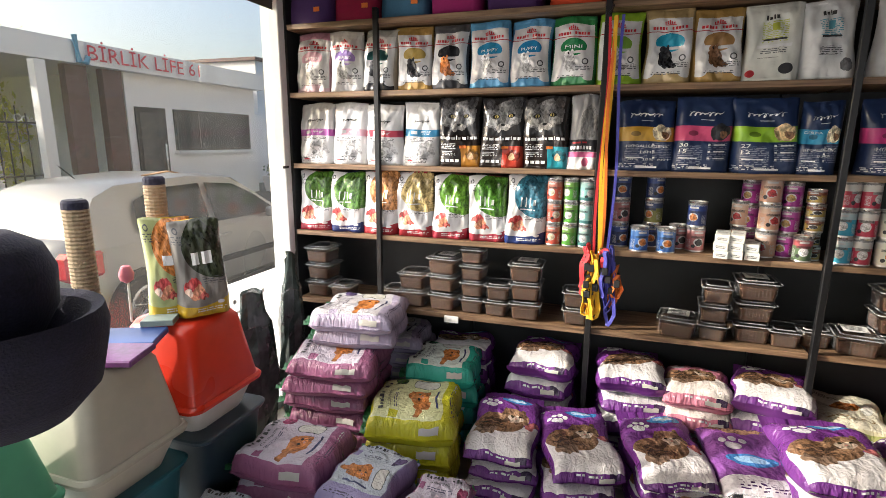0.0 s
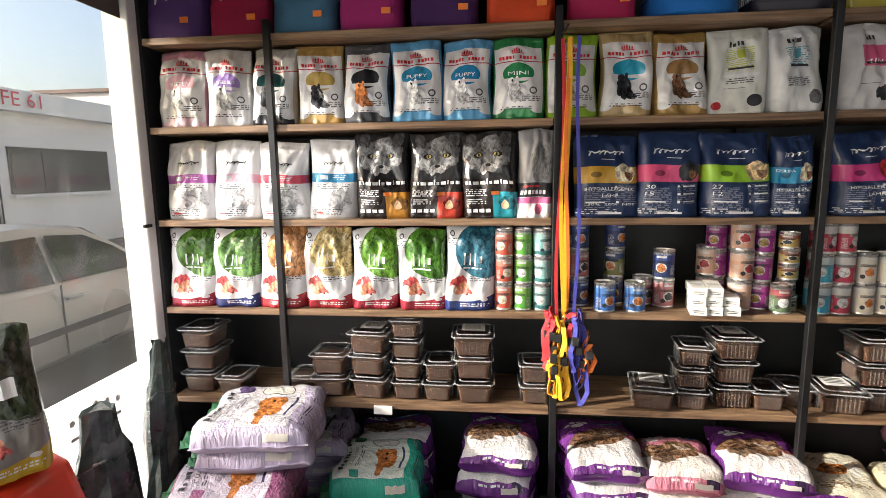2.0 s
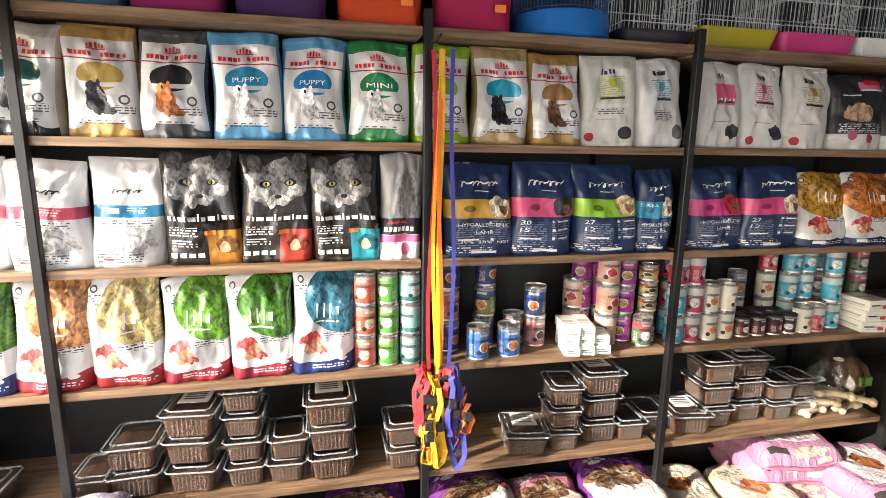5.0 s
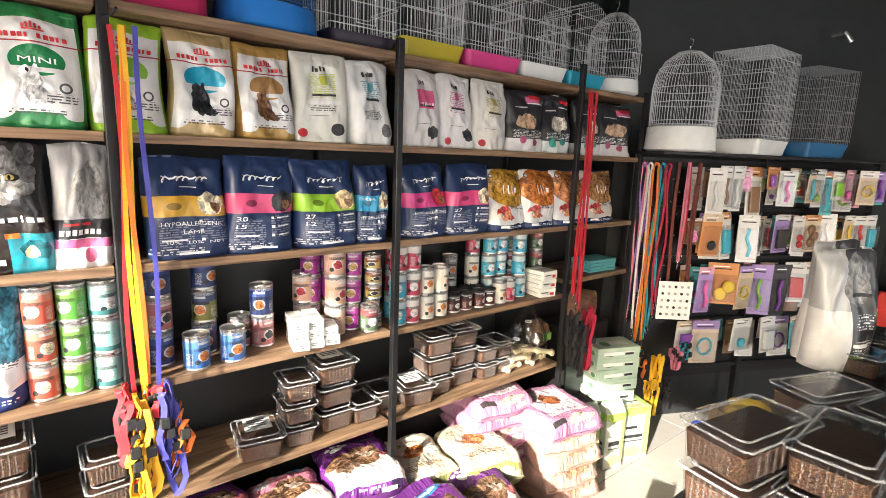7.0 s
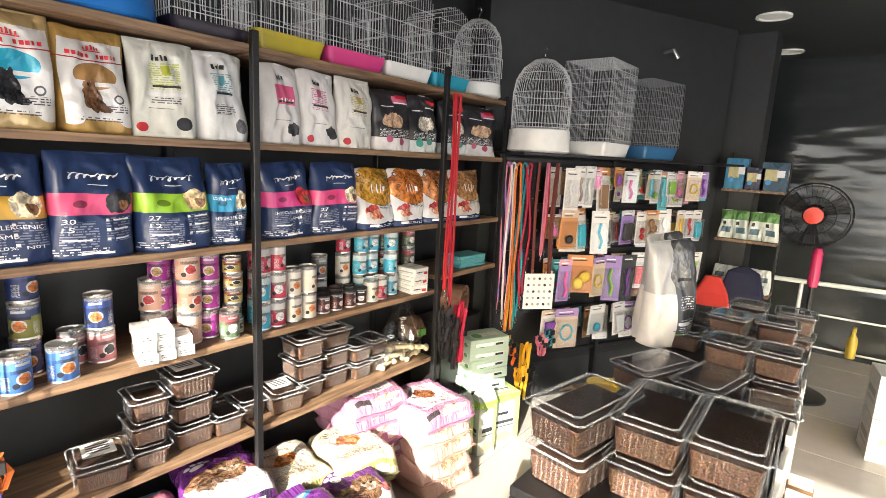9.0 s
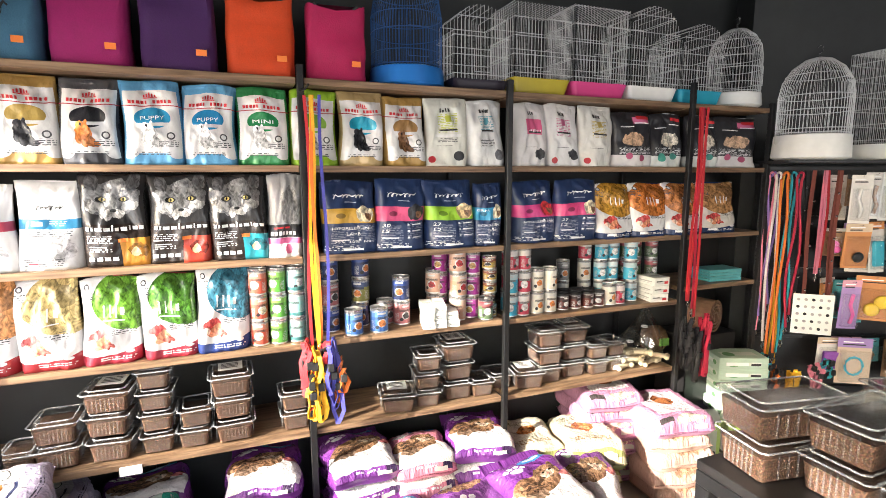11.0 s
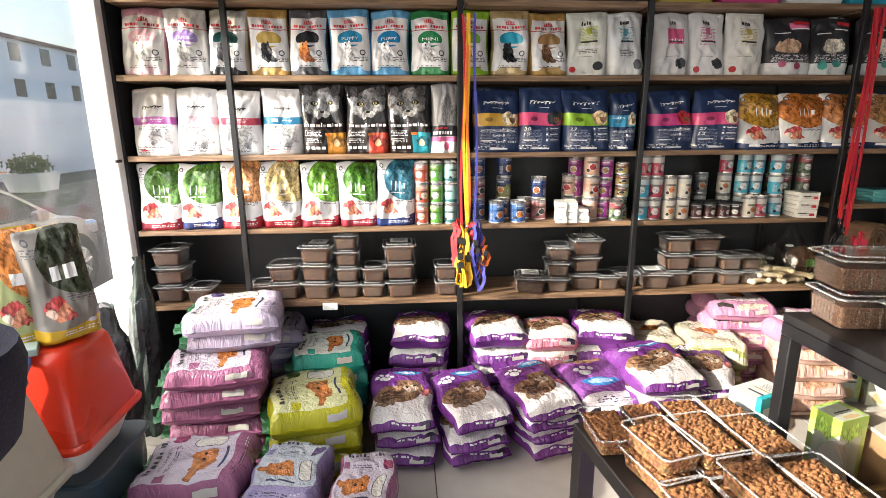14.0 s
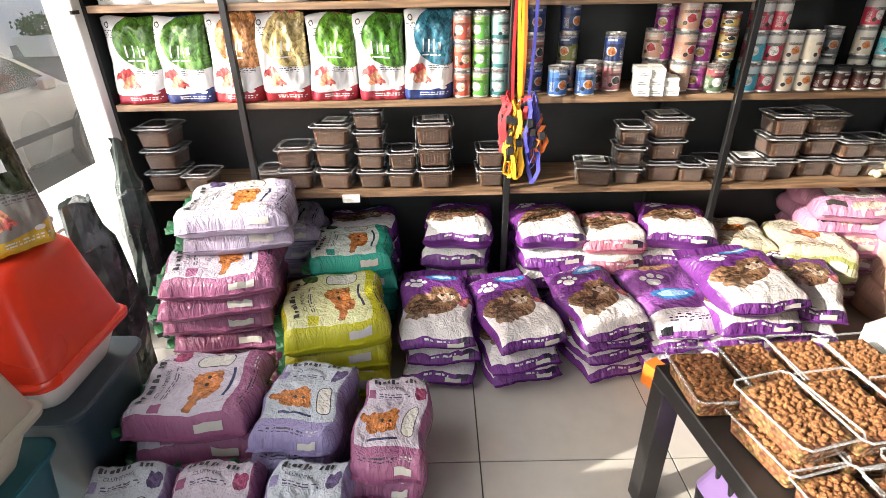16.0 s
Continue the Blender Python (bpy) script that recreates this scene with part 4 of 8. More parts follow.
def purple_art(name, base=(0.15, 0.035, 0.21), low=(0.66, 0.62, 0.62)):
    """A striped cat lying on a white cushion, paw prints and a blue oval above, on a coloured sack."""
    return art(name, base, [("rect", .5, .25, .47, .20, low), ("tex", .40, .44, .36, .15, CATB), ("tex", .60, .55, .22, .13, (0.24, 0.14, 0.08)), ("blob", .26, .30, .17, .07, (0.20, 0.13, 0.09)), ("blob", .50, .62, .06, .05, (0.16, 0.09, 0.05)), ("blob", .72, .64, .06, .05, (0.16, 0.09, 0.05)), ("blob", .62, .52, .11, .06, (0.46, 0.36, 0.28)), ("ell", .56, .57, .025, .014, (0.02, 0.02, 0.01)), ("ell", .68, .57, .025, .014, (0.02, 0.02, 0.01)), ("ell", .62, .53, .02, .012, (0.35, 0.15, 0.12)),
                            ("blob", .36, .48, .20, .025, (0.07, 0.04, 0.025)), ("blob", .30, .42, .20, .02, (0.08, 0.045, 0.03)), ("blob", .34, .36, .18, .02, (0.09, 0.05, 0.03)), ("blob", .85, .46, .10, .05, (0.40, 0.12, 0.12)),
                            ("ell", .62, .86, .24, .055, (0.05, 0.22, 0.50)), ("ell", .62, .865, .15, .028, (0.35, 0.55, 0.75)), ("text", .62, .865, .12, .02, W),
                            ("ell", .12, .76, .04, .025, W), ("ell", .20, .80, .04, .027, W), ("ell", .29, .80, .04, .027, W), ("ell", .36, .76, .04, .025, W), ("ell", .24, .72, .09, .04, W), ("text", .3, .95, .25, .02, W), ("rect", .84, .03, .08, .022, (0.04, 0.02, 0.06)), ("text", .5, .03, .18, .015, W)], 0.2, crease=1.0, folds=6.0)


PINKSACK = litter_art("litter_pink", (0.30, 0.105, 0.20), (0.52, 0.46, 0.53), mark=(0.30, 0.05, 0.12))
LILACSACK = litter_art("litter_lilac", (0.27, 0.23, 0.40), (0.45, 0.49, 0.54))
WHITESACK = litter_art("litter_white", (0.40, 0.35, 0.47), (0.55, 0.53, 0.56))
YELLOWSACK = litter_art("litter_yellow", (0.46, 0.44, 0.02), (0.60, 0.60, 0.32), mark=(0.08, 0.14, 0.03))
GREENSACK = litter_art("litter_green", (0.03, 0.34, 0.25), (0.58, 0.64, 0.57), mark=(0.04, 0.14, 0.08))
PURPLESACK = purple_art("litter_purple")
PURPLETOP = art("litter_purple_top", (0.22, 0.07, 0.29), [("rect", .5, .12, .6, .10, (0.60, 0.56, 0.60)), ("text", .45, .13, .26, .04, (0.05, 0.02, 0.08)), ("ell", .5, .42, .30, .08, (0.05, 0.20, 0.48)), ("ell", .5, .43, .2, .045, (0.30, 0.5, 0.7)), ("ell", .22, .66, .05, .035, W), ("ell", .34, .70, .05, .035, W), ("ell", .46, .68, .05, .035, W), ("ell", .34, .60, .10, .05, W), ("blob", .45, .88, .36, .07, (0.30, 0.17, 0.10)), ("rect", .12, .03, .08, .025, K), ("rect", .86, .03, .08, .025, K)], 0.2, crease=1.0, folds=6.0)
PINKLITTER = purple_art("litter_rose", (0.55, 0.20, 0.27), (0.74, 0.66, 0.62))
PINKFEED = art("feed_pink", (0.46, 0.22, 0.34), [("rect", .5, .5, .34, .30, (0.68, 0.62, 0.64)), ("blob", .52, .55, .17, .13, (0.30, 0.10, 0.04)), ("ell", .5, .52, .10, .07, (0.42, 0.16, 0.06)), ("text", .5, .78, .3, .05, W), ("text", .5, .27, .2, .03, (0.3, 0.1, 0.2)), ("rect", .2, .07, .12, .03, (0.06, 0.05, 0.05)), ("blob", .6, .07, .25, .05, (0.58, 0.42, 0.34))], 0.22, crease=1.0, folds=6.0)
PEACHFEED = art("feed_peach", (0.55, 0.36, 0.30), [("rect", .5, .5, .34, .30, (0.68, 0.62, 0.60)), ("blob", .52, .55, .17, .13, (0.30, 0.10, 0.04)), ("blob", .6, .07, .25, .05, (0.40, 0.22, 0.14))], 0.24, crease=1.0, folds=6.0)
CREAMSACK = art("litter_cream", (0.56, 0.50, 0.34), [("rect", .5, .5, .42, .42, (0.66, 0.61, 0.48)), ("blob", .5, .55, .20, .12, CATO), ("blob", .54, .52, .09, .05, (0.6, 0.3, 0.12)), ("rect", .5, .97, .6, .03, (0.10, 0.22, 0.06)), ("text", .3, .76, .18, .05, (0.08, 0.10, 0.04)), ("text", .5, .25, .3, .05, (0.25, 0.12, 0.03)), ("ell", .78, .5, .07, .1, (0.70, 0.68, 0.62)), ("rect", .5, .03, .6, .02, (0.30, 0.31, 0.10))], 0.22, crease=1.0, folds=6.0)
FRINGE = plain("green_film", (0.03, 0.16, 0.06), 0.35, vary=0.3, grain=25)
PANEL_W = plain("white_print_panel", (0.46, 0.44, 0.40), 0.4, vary=0.08, grain=30)


def stack(x, y, n, w, l, h, mat, label, group, seed, turn=0.0, base=0.0, words=(), bars=(), flap=None, jitter=0.014, top=None, sag=0.0, side=False, ear=0.016, soft=False, tilt=0.0):
    for k in range(n):
        last = k == n - 1
        z = base + k * h * 0.80
        sack(pose(x + random.uniform(-jitter, jitter), y + random.uniform(-jitter, jitter), z + (0.5 * l * math.sin(radians(tilt)) if last else 0), tilt if last else 0, 0, turn + random.uniform(-4, 4)), w, l, h, top if (top and last) else mat, label, seed + k * 1.7, group,
             bars if last else (), words if last else (), sag, flap=flap, side=side, ear=ear if last else 0.016, soft=soft)


LITTER_W = (("black", "CLUMPING", .42, .76, .34, .034),)
# the maker's mark as plain strokes
LITTER_B = [("black", .16 + .066 * q, .16 + .066 * q + (.044, .03, .05, .036)[q % 4], .84, .84 + (.052, .036, .036, .046)[q % 4]) for q in range(10) if q != 6]
# tall pink stack by the window; pale lilac sacks behind and over it
stack(-1.05, -0.30, 6, .38, .44, .100, PINKSACK, "pink and white cat litter sack in a tall stack", "pink litter stack", 3.1, 9, 0, flap=FRINGE, bars=LITTER_B, words=LITTER_W, side=True)
stack(-0.95, 0.06, 6, .36, .34, .092, WHITESACK, "pale lilac cat litter sack in the stack behind", "pink litter stack", 4.2, 5, 0, side=True)
stack(-1.0, -0.185, 2, .38, .38, .095, WHITESACK, "pale lilac cat litter sack on top of the stack", "pink litter stack", 5.7, 8, .485, flap=FRINGE, bars=LITTER_B, words=LITTER_W, side=True)
# yellow and green sacks beside it
stack(-0.65, -0.40, 3, .36, .38, .135, YELLOWSACK, "yellow cat litter sack", "yellow litter stack", 7.7, 10, 0, flap=FRINGE, bars=LITTER_B, words=LITTER_W, side=True)
stack(-0.63, -0.06, 4, .32, .32, .122, GREENSACK, "green and white cat litter sack", "green litter stack", 9.2, 8, 0, flap=FRINGE, bars=LITTER_B, words=LITTER_W, side=True)
stack(-0.62, 0.21, 4, .30, .24, .115, PURPLESACK, "purple cat litter sack in the shade under the shelf", "purple litter sacks", 10.4, 4, 0)
# front row of small sacks
stack(-0.98, -0.79, 3, .35, .31, .120, PINKSACK, "pink and lilac cat litter sack", "front litter sacks", 11.4, 5, 0, flap=FRINGE, bars=LITTER_B, words=LITTER_W, side=True)
stack(-0.68, -0.82, 3, .24, .32, .105, LILACSACK, "pale lilac small cat litter sack", "front litter sacks", 13.6, -5, 0, flap=FRINGE, bars=LITTER_B, words=LITTER_W)
stack(-0.43, -0.88, 3, .205, .35, .095, PINKSACK, "small pink and white cat litter sack", "front litter sacks", 15.3, -1, 0, flap=FRINGE, bars=LITTER_B, words=LITTER_W)
for k, (x, y, t, m, lab) in enumerate(((-1.08, -1.14, 6, LILACSACK, "pale lilac small cat litter sack"), (-0.855, -1.13, 3, PINKSACK, "small pink cat litter sack between lilac ones"), (-0.63, -1.14, -5, LILACSACK, "pale lilac small cat litter sack"))):
    stack(x, y, 2, .215, .33, .125, m, lab, "front litter sacks", 17.3 + k, t, 0, flap=FRINGE, bars=LITTER_B, words=LITTER_W)
# purple sacks before and under the shelves
for k, (x, y, n, t, h) in enumerate(((-0.28, -0.31, 3, 0, .094), (0.0, -0.33, 3, 14, .090), (0.32, -0.28, 4, 15, .072))):
    stack(x, y, n, .275, .40, h, PURPLESACK, "purple and white cat litter sack with a striped cat", "purple litter sacks", 23.1 + k * 3.3, t, 0, ear=.04, soft=True, tilt=7)
stack(0.61, -0.25, 3, .29, .42, .095, PURPLESACK, "purple cat litter sack lying with its head to the aisle", "purple litter sacks", 33.1, 10, 0, top=PURPLETOP, soft=True, tilt=6)
for k, (x, y, n, t, h) in enumerate(((-0.19, 0.13, 4, -3, .128), (0.19, 0.10, 4, 4, .128), (0.74, 0.08, 4, -7, .128))):
    stack(x, y, n, .29, .33, h, PURPLESACK, "purple and white cat litter sack under the shelf", "purple litter sacks", 43.1 + k * 3.3, t, 0, ear=.07, soft=True)
stack(0.47, 0.06, 4, .27, .30, .12, PINKLITTER, "rose and white cat litter sack", "rose litter sacks", 61.7, -2, 0, soft=True)
stack(0.84, -0.33, 4, .31, .34, .112, PURPLESACK, "purple and white cat litter sack on the pile", "purple litter sacks", 63.7, 4, 0.0, ear=.05, soft=True, tilt=6)
stack(1.10, -0.28, 3, .25, .40, .122, PURPLESACK, "purple and white cat litter sack", "purple litter sacks", 67.7, -18, 0, soft=True, tilt=5)
# cream and pink sacks further along
stack(1.00, 0.05, 3, .27, .36, .138, CREAMSACK, "cream cat litter sack with a green seal", "cream litter sacks", 71.7, -8, 0, flap=FRINGE)
stack(1.26, -0.02, 3, .29, .38, .142, CREAMSACK, "cream and yellow cat litter sack", "cream litter sacks", 75.7, -12, 0, flap=FRINGE)
stack(1.50, 0.14, 6, .32, .36, .102, PINKFEED, "pink feed sack in the rear stack", "pink feed sacks", 81.7, -10, 0, jitter=.02)
stack(1.70, -0.10, 5, .32, .38, .108, PEACHFEED, "peach feed sack in a leaning stack", "pink feed sacks", 91.7, -12, 0, jitter=.025, top=PINKFEED, flap=FRINGE)

# ---- tables ----
TABLE_A = pose(0.265, -0.95, 0, 0, 0, -83)     # its corner; x runs along the near edge, y across
table = thing("low_table", "low black laminate table with thick square legs", "table", TABLE_A)
part("tabletop", box(0, 0.95, 0, 0.55, 0.42, 0.47, 0.003), BLACKWOOD, table)
for x, y in ((0, 0), (0.895, 0), (0, 0.495), (0.895, 0.495)):
    part("leg", box(x, x + 0.055, y, y + 0.055, 0, 0.42, 0.002), BLACKWOOD, table)
TABLE_B = pose(0.82, -1.535, 0)
TOP_B = 0.87
desk = thing("steel_table", "black steel table stacked with boxed feed", "table", TABLE_B)
part("tabletop", box(0.0, 1.85, 0.0, 0.465, TOP_B - .025, TOP_B, 0.002), BLACKWOOD, desk)
for x, y in ((0, 0), (1.81, 0), (0, 0.425), (1.81, 0.425)):
    part("leg", box(x, x + 0.04, y, y + 0.04, 0, TOP_B - .065, 0.003), STEEL, desk)
for x0, x1, y0, y1 in ((0.04, 1.81, 0, 0.04), (0.04, 1.81, 0.425, 0.465), (0, 0.04, 0, 0.465), (1.81, 1.85, 0, 0.465)):
    part("apron_bar", box(x0, x1, y0, y1, TOP_B - .065, TOP_B - .027, 0.002), STEEL, desk)


# ---- things by the window ----
def lofted(levels, bevel=0.02, seg=5, bm=None):
    """A body of rounded rectangles: (x0, x1, y0, y1, z, corner radius) from the bottom up."""
    bm = bm or bmesh.new()
    rings = []
    for x0, x1, y0, y1, z, r in levels:
        ring = []
        for cx, cy, a0 in ((x1 - r, y1 - r, 0), (x0 + r, y1 - r, 90), (x0 + r, y0 + r, 180), (x1 - r, y0 + r, 270)):
            for k in range(seg + 1):
                a = radians(a0 + 90 * k / seg)
                ring.append(bm.verts.new((cx + r * math.cos(a), cy + r * math.sin(a), z)))
        rings.append(ring)
    n = len(rings[0])
    for a, b in zip(rings, rings[1:]):
        for k in range(n):
            bm.faces.new((a[k], a[(k + 1) % n], b[(k + 1) % n], b[k]))
    bm.faces.new(rings[0][::-1])
    bm.faces.new(rings[-1])
    return bm


def tint(name, c, rough=0.4, **kw):
    return plain(name, c, rough, vary=kw.pop("vary", 0.08), grain=kw.pop("grain", 25), bump=kw.pop("bump", 0.05), **kw)


RED_P, BEIGE_P, WHITE_P = tint("red_plastic", (0.62, 0.035, 0.012), 0.3), tint("beige_plastic", (0.46, 0.44, 0.36), 0.4), tint("white_plastic", (0.72, 0.71, 0.68), 0.35)
GREEN_P, TEAL_P, DARKB_P = tint("green_plastic", (0.08, 0.34, 0.20), 0.4), tint("teal_plastic", (0.015, 0.13, 0.17), 0.4), tint("slate_blue_plastic", (0.03, 0.055, 0.075), 0.4)
NAVY_FUR = plain("navy_plush", (0.012, 0.012, 0.03), 0.95, vary=0.5, grain=180, bump=1.0)
SISAL = plain("sisal_rope", (0.27, 0.20, 0.125), 0.9, vary=0.25, grain=140, bump=0.8)


def litter_box(x0, x1, y0, y1, z, lip, top, hood, tray, label):
    ob = thing("litter_box", label, "litter box", pose(0, 0, z), "litter boxes by the window")
    t = 0.035
    part("hood", lofted([(x0, x1, y0, y1, lip, .04), (x0 + .004, x1 - .004, y0 + .004, y1 - .004, lip + .02, .04), (x0 + t, x1 - t, y0 + t, y1 - t, top - .03, .05), (x0 + t + .015, x1 - t - .015, y0 + t + .015, y1 - t - .015, top - .006, .05), (x0 + t + .04, x1 - t - .04, y0 + t + .04, y1 - t - .04, top, .04)]), hood, ob, smooth=True)
    part("rim", lofted([(x0 - .01, x1 + .01, y0 - .01, y1 + .01, lip - .016, .045), (x0 - .012, x1 + .012, y0 - .012, y1 + .012, lip - .004, .045), (x0 - .004, x1 + .004, y0 - .004, y1 + .004, lip + .006, .04)]), hood, ob, smooth=True)
    part("tray", lofted([(x0 + .05, x1 - .05, y0 + .05, y1 - .05, 0, .04), (x0 + .012, x1 - .012, y0 + .012, y1 - .012, lip - .017, .04)]), tray, ob, smooth=True)
    return ob


def bin_box(x0, x1, y0, y1, h, mat, label):
    ob = thing("storage_box", label, "litter box", pose(0, 0, 0), "litter boxes by the window")
    part("body", lofted([(x0 + .04, x1 - .04, y0 + .04, y1 - .04, 0, .04), (x0 + .005, x1 - .005, y0 + .005, y1 - .005, h - .03, .05), (x0 - .005, x1 + .005, y0 - .005, y1 + .005, h - .02, .05), (x0 - .005, x1 + .005, y0 - .005, y1 + .005, h - .012, .05)]), mat, ob, smooth=True)
    part("rim", lofted([(x0 - .010, x1 + .010, y0 - .010, y1 + .010, h - .012, .05), (x0 - .012, x1 + .012, y0 - .012, y1 + .012, h - .004, .05), (x0 - .006, x1 + .006, y0 - .006, y1 + .006, h, .05)]), mat, ob)
    return ob


bin_box(-1.50, -1.17, -1.03, -0.70, .40, DARKB_P, "slate blue plastic litter box under the red one")
litter_box(-1.53, -1.18, -1.04, -0.70, .40, .115, .385, RED_P, WHITE_P, "red hooded cat litter box with a white tray")
bin_box(-1.52, -1.20, -1.38, -1.06, .37, TEAL_P, "teal plastic litter box under the beige one")
litter_box(-1.53, -1.19, -1.40, -1.06, .37, .12, .39, BEIGE_P, tint("pale_beige_plastic", (0.58, 0.55, 0.46), 0.4), "beige hooded cat litter box with a pale tray")
litter_box(-1.53, -1.23, -1.78, -1.43, .37, .12, .36, GREEN_P, WHITE_P, "green hooded cat litter box")
bin_box(-1.52, -1.24, -1.77, -1.43, .37, TEAL_P, "teal plastic litter box under the green one")

# a plush cat tree: bed, trunk and posts
tree = thing("cat_tree", "navy plush cat tree with a hanging bed", "cat tree", pose(-1.10, -1.60, 0))
part("foot_plate", box(-.12, .14, -.32, .12, 0, .03, .006), NAVY_FUR, tree)
part("trunk", turned([(.034, .03), (.034, .90)], 16, at=(-.07, -.15, 0)), SISAL, tree)
part("bed", turned([(.02, .80), (.12, .81), (.175, .87), (.195, .96), (.202, 1.0), (.195, 1.04), (.17, 1.03), (.155, .97), (.10, .91), (0, .90)], 28), NAVY_FUR, tree, "padded navy plush bed", smooth=True)
part("upper_cushion", turned([(.02, .92), (.10, .96), (.145, 1.04), (.15, 1.12), (.13, 1.17), (.08, 1.20), (0, 1.205)], 28, at=(-.05, .0, 0)), NAVY_FUR, tree, "round navy plush cushion", smooth=True)
for x, y, z1, lean in ((-1.49, -0.82, 1.25, -.015), (-1.47, -1.13, 1.20, .0)):
    post = thing("scratching_post", "beige sisal scratching post with a black cap", "scratching post", pose(x, y, 0), "scratching posts")
    part("base", box(-.03, .08, -.06, .06, 0, .02, .004), NAVY_FUR, post)
    bm = bmesh.new()
    turned([(.034, .02), (.034, z1 - .02)], 16, bm)
    for k in range(int((z1 - .6) / .012)):
        turned([(.0345, .58 + k * .012), (.0375, .586 + k * .012), (.0345, .592 + k * .012)], 14, bm)
    part("rope", bm, SISAL, post)
    part("cap", turned([(.036, z1 - .02), (.036, z1), (.03, z1 + .008), (0, z1 + .01)], 16), NAVY_FUR, post)
toy = thing("feather_toy", "brown feather toy on the scratching post", "cat toy", pose(-1.485, -0.82, 1.258))
part("feather", strap([(-.03, -.02, .004), (0, 0, .01), (.03, .03, .018), (.05, .05, .012)], .02, .004), tint("brown_feather", (0.35, 0.22, 0.12), .9), toy)

wand = thing("toy_wand", "white toy stick with a pink head standing by the window", "cat toy", pose(-1.43, -1.02, .79))
part("stick", tube([(0, 0, 0), (.004, 0, .15)], .004, 6), WHITE_P, wand)
part("head", turned([(.0, .13), (.02, .145), (.024, .165), (.014, .19), (0, .195)], 12), tint("pink_felt", (0.62, 0.20, 0.25), .9), wand, smooth=True)

# two pouches on the red box, flat things beside them
ND_A = leaf_art("pouch_window_green", (0.035, 0.042, 0.022), (0.50, 0.33, 0.02), (0.22, 0.205, 0.185))
ND_B = leaf_art("pouch_window_orange", (0.55, 0.20, 0.05), (0.50, 0.36, 0.03), (0.40, 0.44, 0.20))
pouch(-.073, .073, .785, .315, ND_A, "grey and green cat food pouch on the red litter box", 201.3, [("white", .34, .48, .54, .67), ("white", .54, .74, .54, .67)], group="pouches on the litter box", at=pose(-1.275, -0.87, .796, 0, 0, 52))
pouch(-.07, .07, .785, .32, ND_B, "lime and orange cat food pouch on the red litter box", 205.3, [("white", .34, .6, .54, .64)], group="pouches on the litter box", at=pose(-1.365, -0.905, .796, 0, 0, 48))
tray = thing("brush_pack", "dark blue boxed brush lying on the litter boxes", "box", pose(-1.36, -1.11, .763, 4, 0, 25))
part("sleeve", box(-.11, .11, -.06, .06, 0, .022, .003), tint("blue_card", (0.05, 0.10, 0.30), .4), tray)
tray = thing("pad_pack", "purple packet of pads lying on the beige box", "packet", pose(-1.29, -1.22, .762, 0, 0, 20))
part("sleeve", box(-.12, .10, -.07, .07, 0, .02, .004), tint("purple_film", (0.12, 0.03, 0.13), .35, vary=.5, grain=60), tray)
tray = thing("small_box", "small grey-green cardboard box", "box", pose(-1.33, -1.0, .79, 0, 0, 30))
part("body", box(-.05, .05, -.035, .035, 0, .02, .002), tint("grey_green_card", (0.20, 0.26, 0.24), .5), tray)

# black film bundles against the glass
CLEARFILM = clear("loose_clear_film", (0.93, 0.94, 0.94), 0.10, 0.15, 1.3)
FILM = plain("crumpled_black_film", (0.03, 0.045, 0.04), 0.22, vary=0.9, grain=24, bump=0.9)


def bundle(x, y, h, w, label, seed, lean):
    ob = thing("wrapped_bundle", label, "bundle", pose(x, y, 0))
    bm = bmesh.new()
    rings = []
    for j in range(15):
        t = j / 14
        r = w * (0.8 + 0.35 * math.sin(math.pi * min(1, t * 1.1))) * (1 if t < .85 else 1.25 - t * .55)
        ring = []
        for k in range(14):
            a = 2 * math.pi * k / 14
            q = r * (1 + .45 * noise.noise(Vector((math.cos(a) * 1.6 + seed, math.sin(a) * 1.6, t * 4))))
            ring.append(bm.verts.new((q * math.cos(a) * .55 + lean * t, q * math.sin(a), h * t * (1 + .05 * noise.noise(Vector((a, seed, 1)))))))
        rings.append(ring)
    for a, b in zip(rings, rings[1:]):
        for k in range(14):
            bm.faces.new((a[k], a[(k + 1) % 14], b[(k + 1) % 14], b[k]))
    bm.faces.new(rings[0][::-1])
    bm.faces.new(rings[-1])
    belt = [v.co * 1.0 for v in rings[11]]
    part("wrap", bm, FILM, ob, smooth=False)
    part("tie", tube([(c.x * 1.04, c.y * 1.04, c.z) for c in belt], .006, 5, None, True), CLEARFILM, ob, "pale plastic tie")


bundle(-1.42, -0.42, .72, .10, "black and clear plastic wrapped bundle by the window", 3.3, -.02)
bundle(-1.46, -0.12, .84, .075, "tall black film bundle leaning on the window post", 7.1, .03)

# frosted film on the lower glass with a plain crown outline
DECAL, dn, dl, dp = nodes_of("frosted_film")
dn.remove(dp)
d_tr, d_tl, d_mx = dn.new("ShaderNodeBsdfTransparent"), dn.new("ShaderNodeBsdfTranslucent"), dn.new("ShaderNodeMixShader")
d_tl.inputs["Color"].default_value = (0.85, 0.85, 0.85, 1)
d_mx.inputs[0].default_value = 0.42
dl.new(d_tr.outputs[0], d_mx.inputs[1])
dl.new(d_tl.outputs[0], d_mx.inputs[2])
dl.new(d_mx.outputs[0], dn["Material Output"].inputs["Surface"])
decal = thing("window_sticker", "pale frosted film with a crown shape on the lower window", "sticker", pose(-1.549, 0, 0))
part("film", box(0, .001, -.70, -.03, .08, .75), DECAL, decal)
GREYINK = tint("grey_ink", (0.42, 0.40, 0.40), .6)
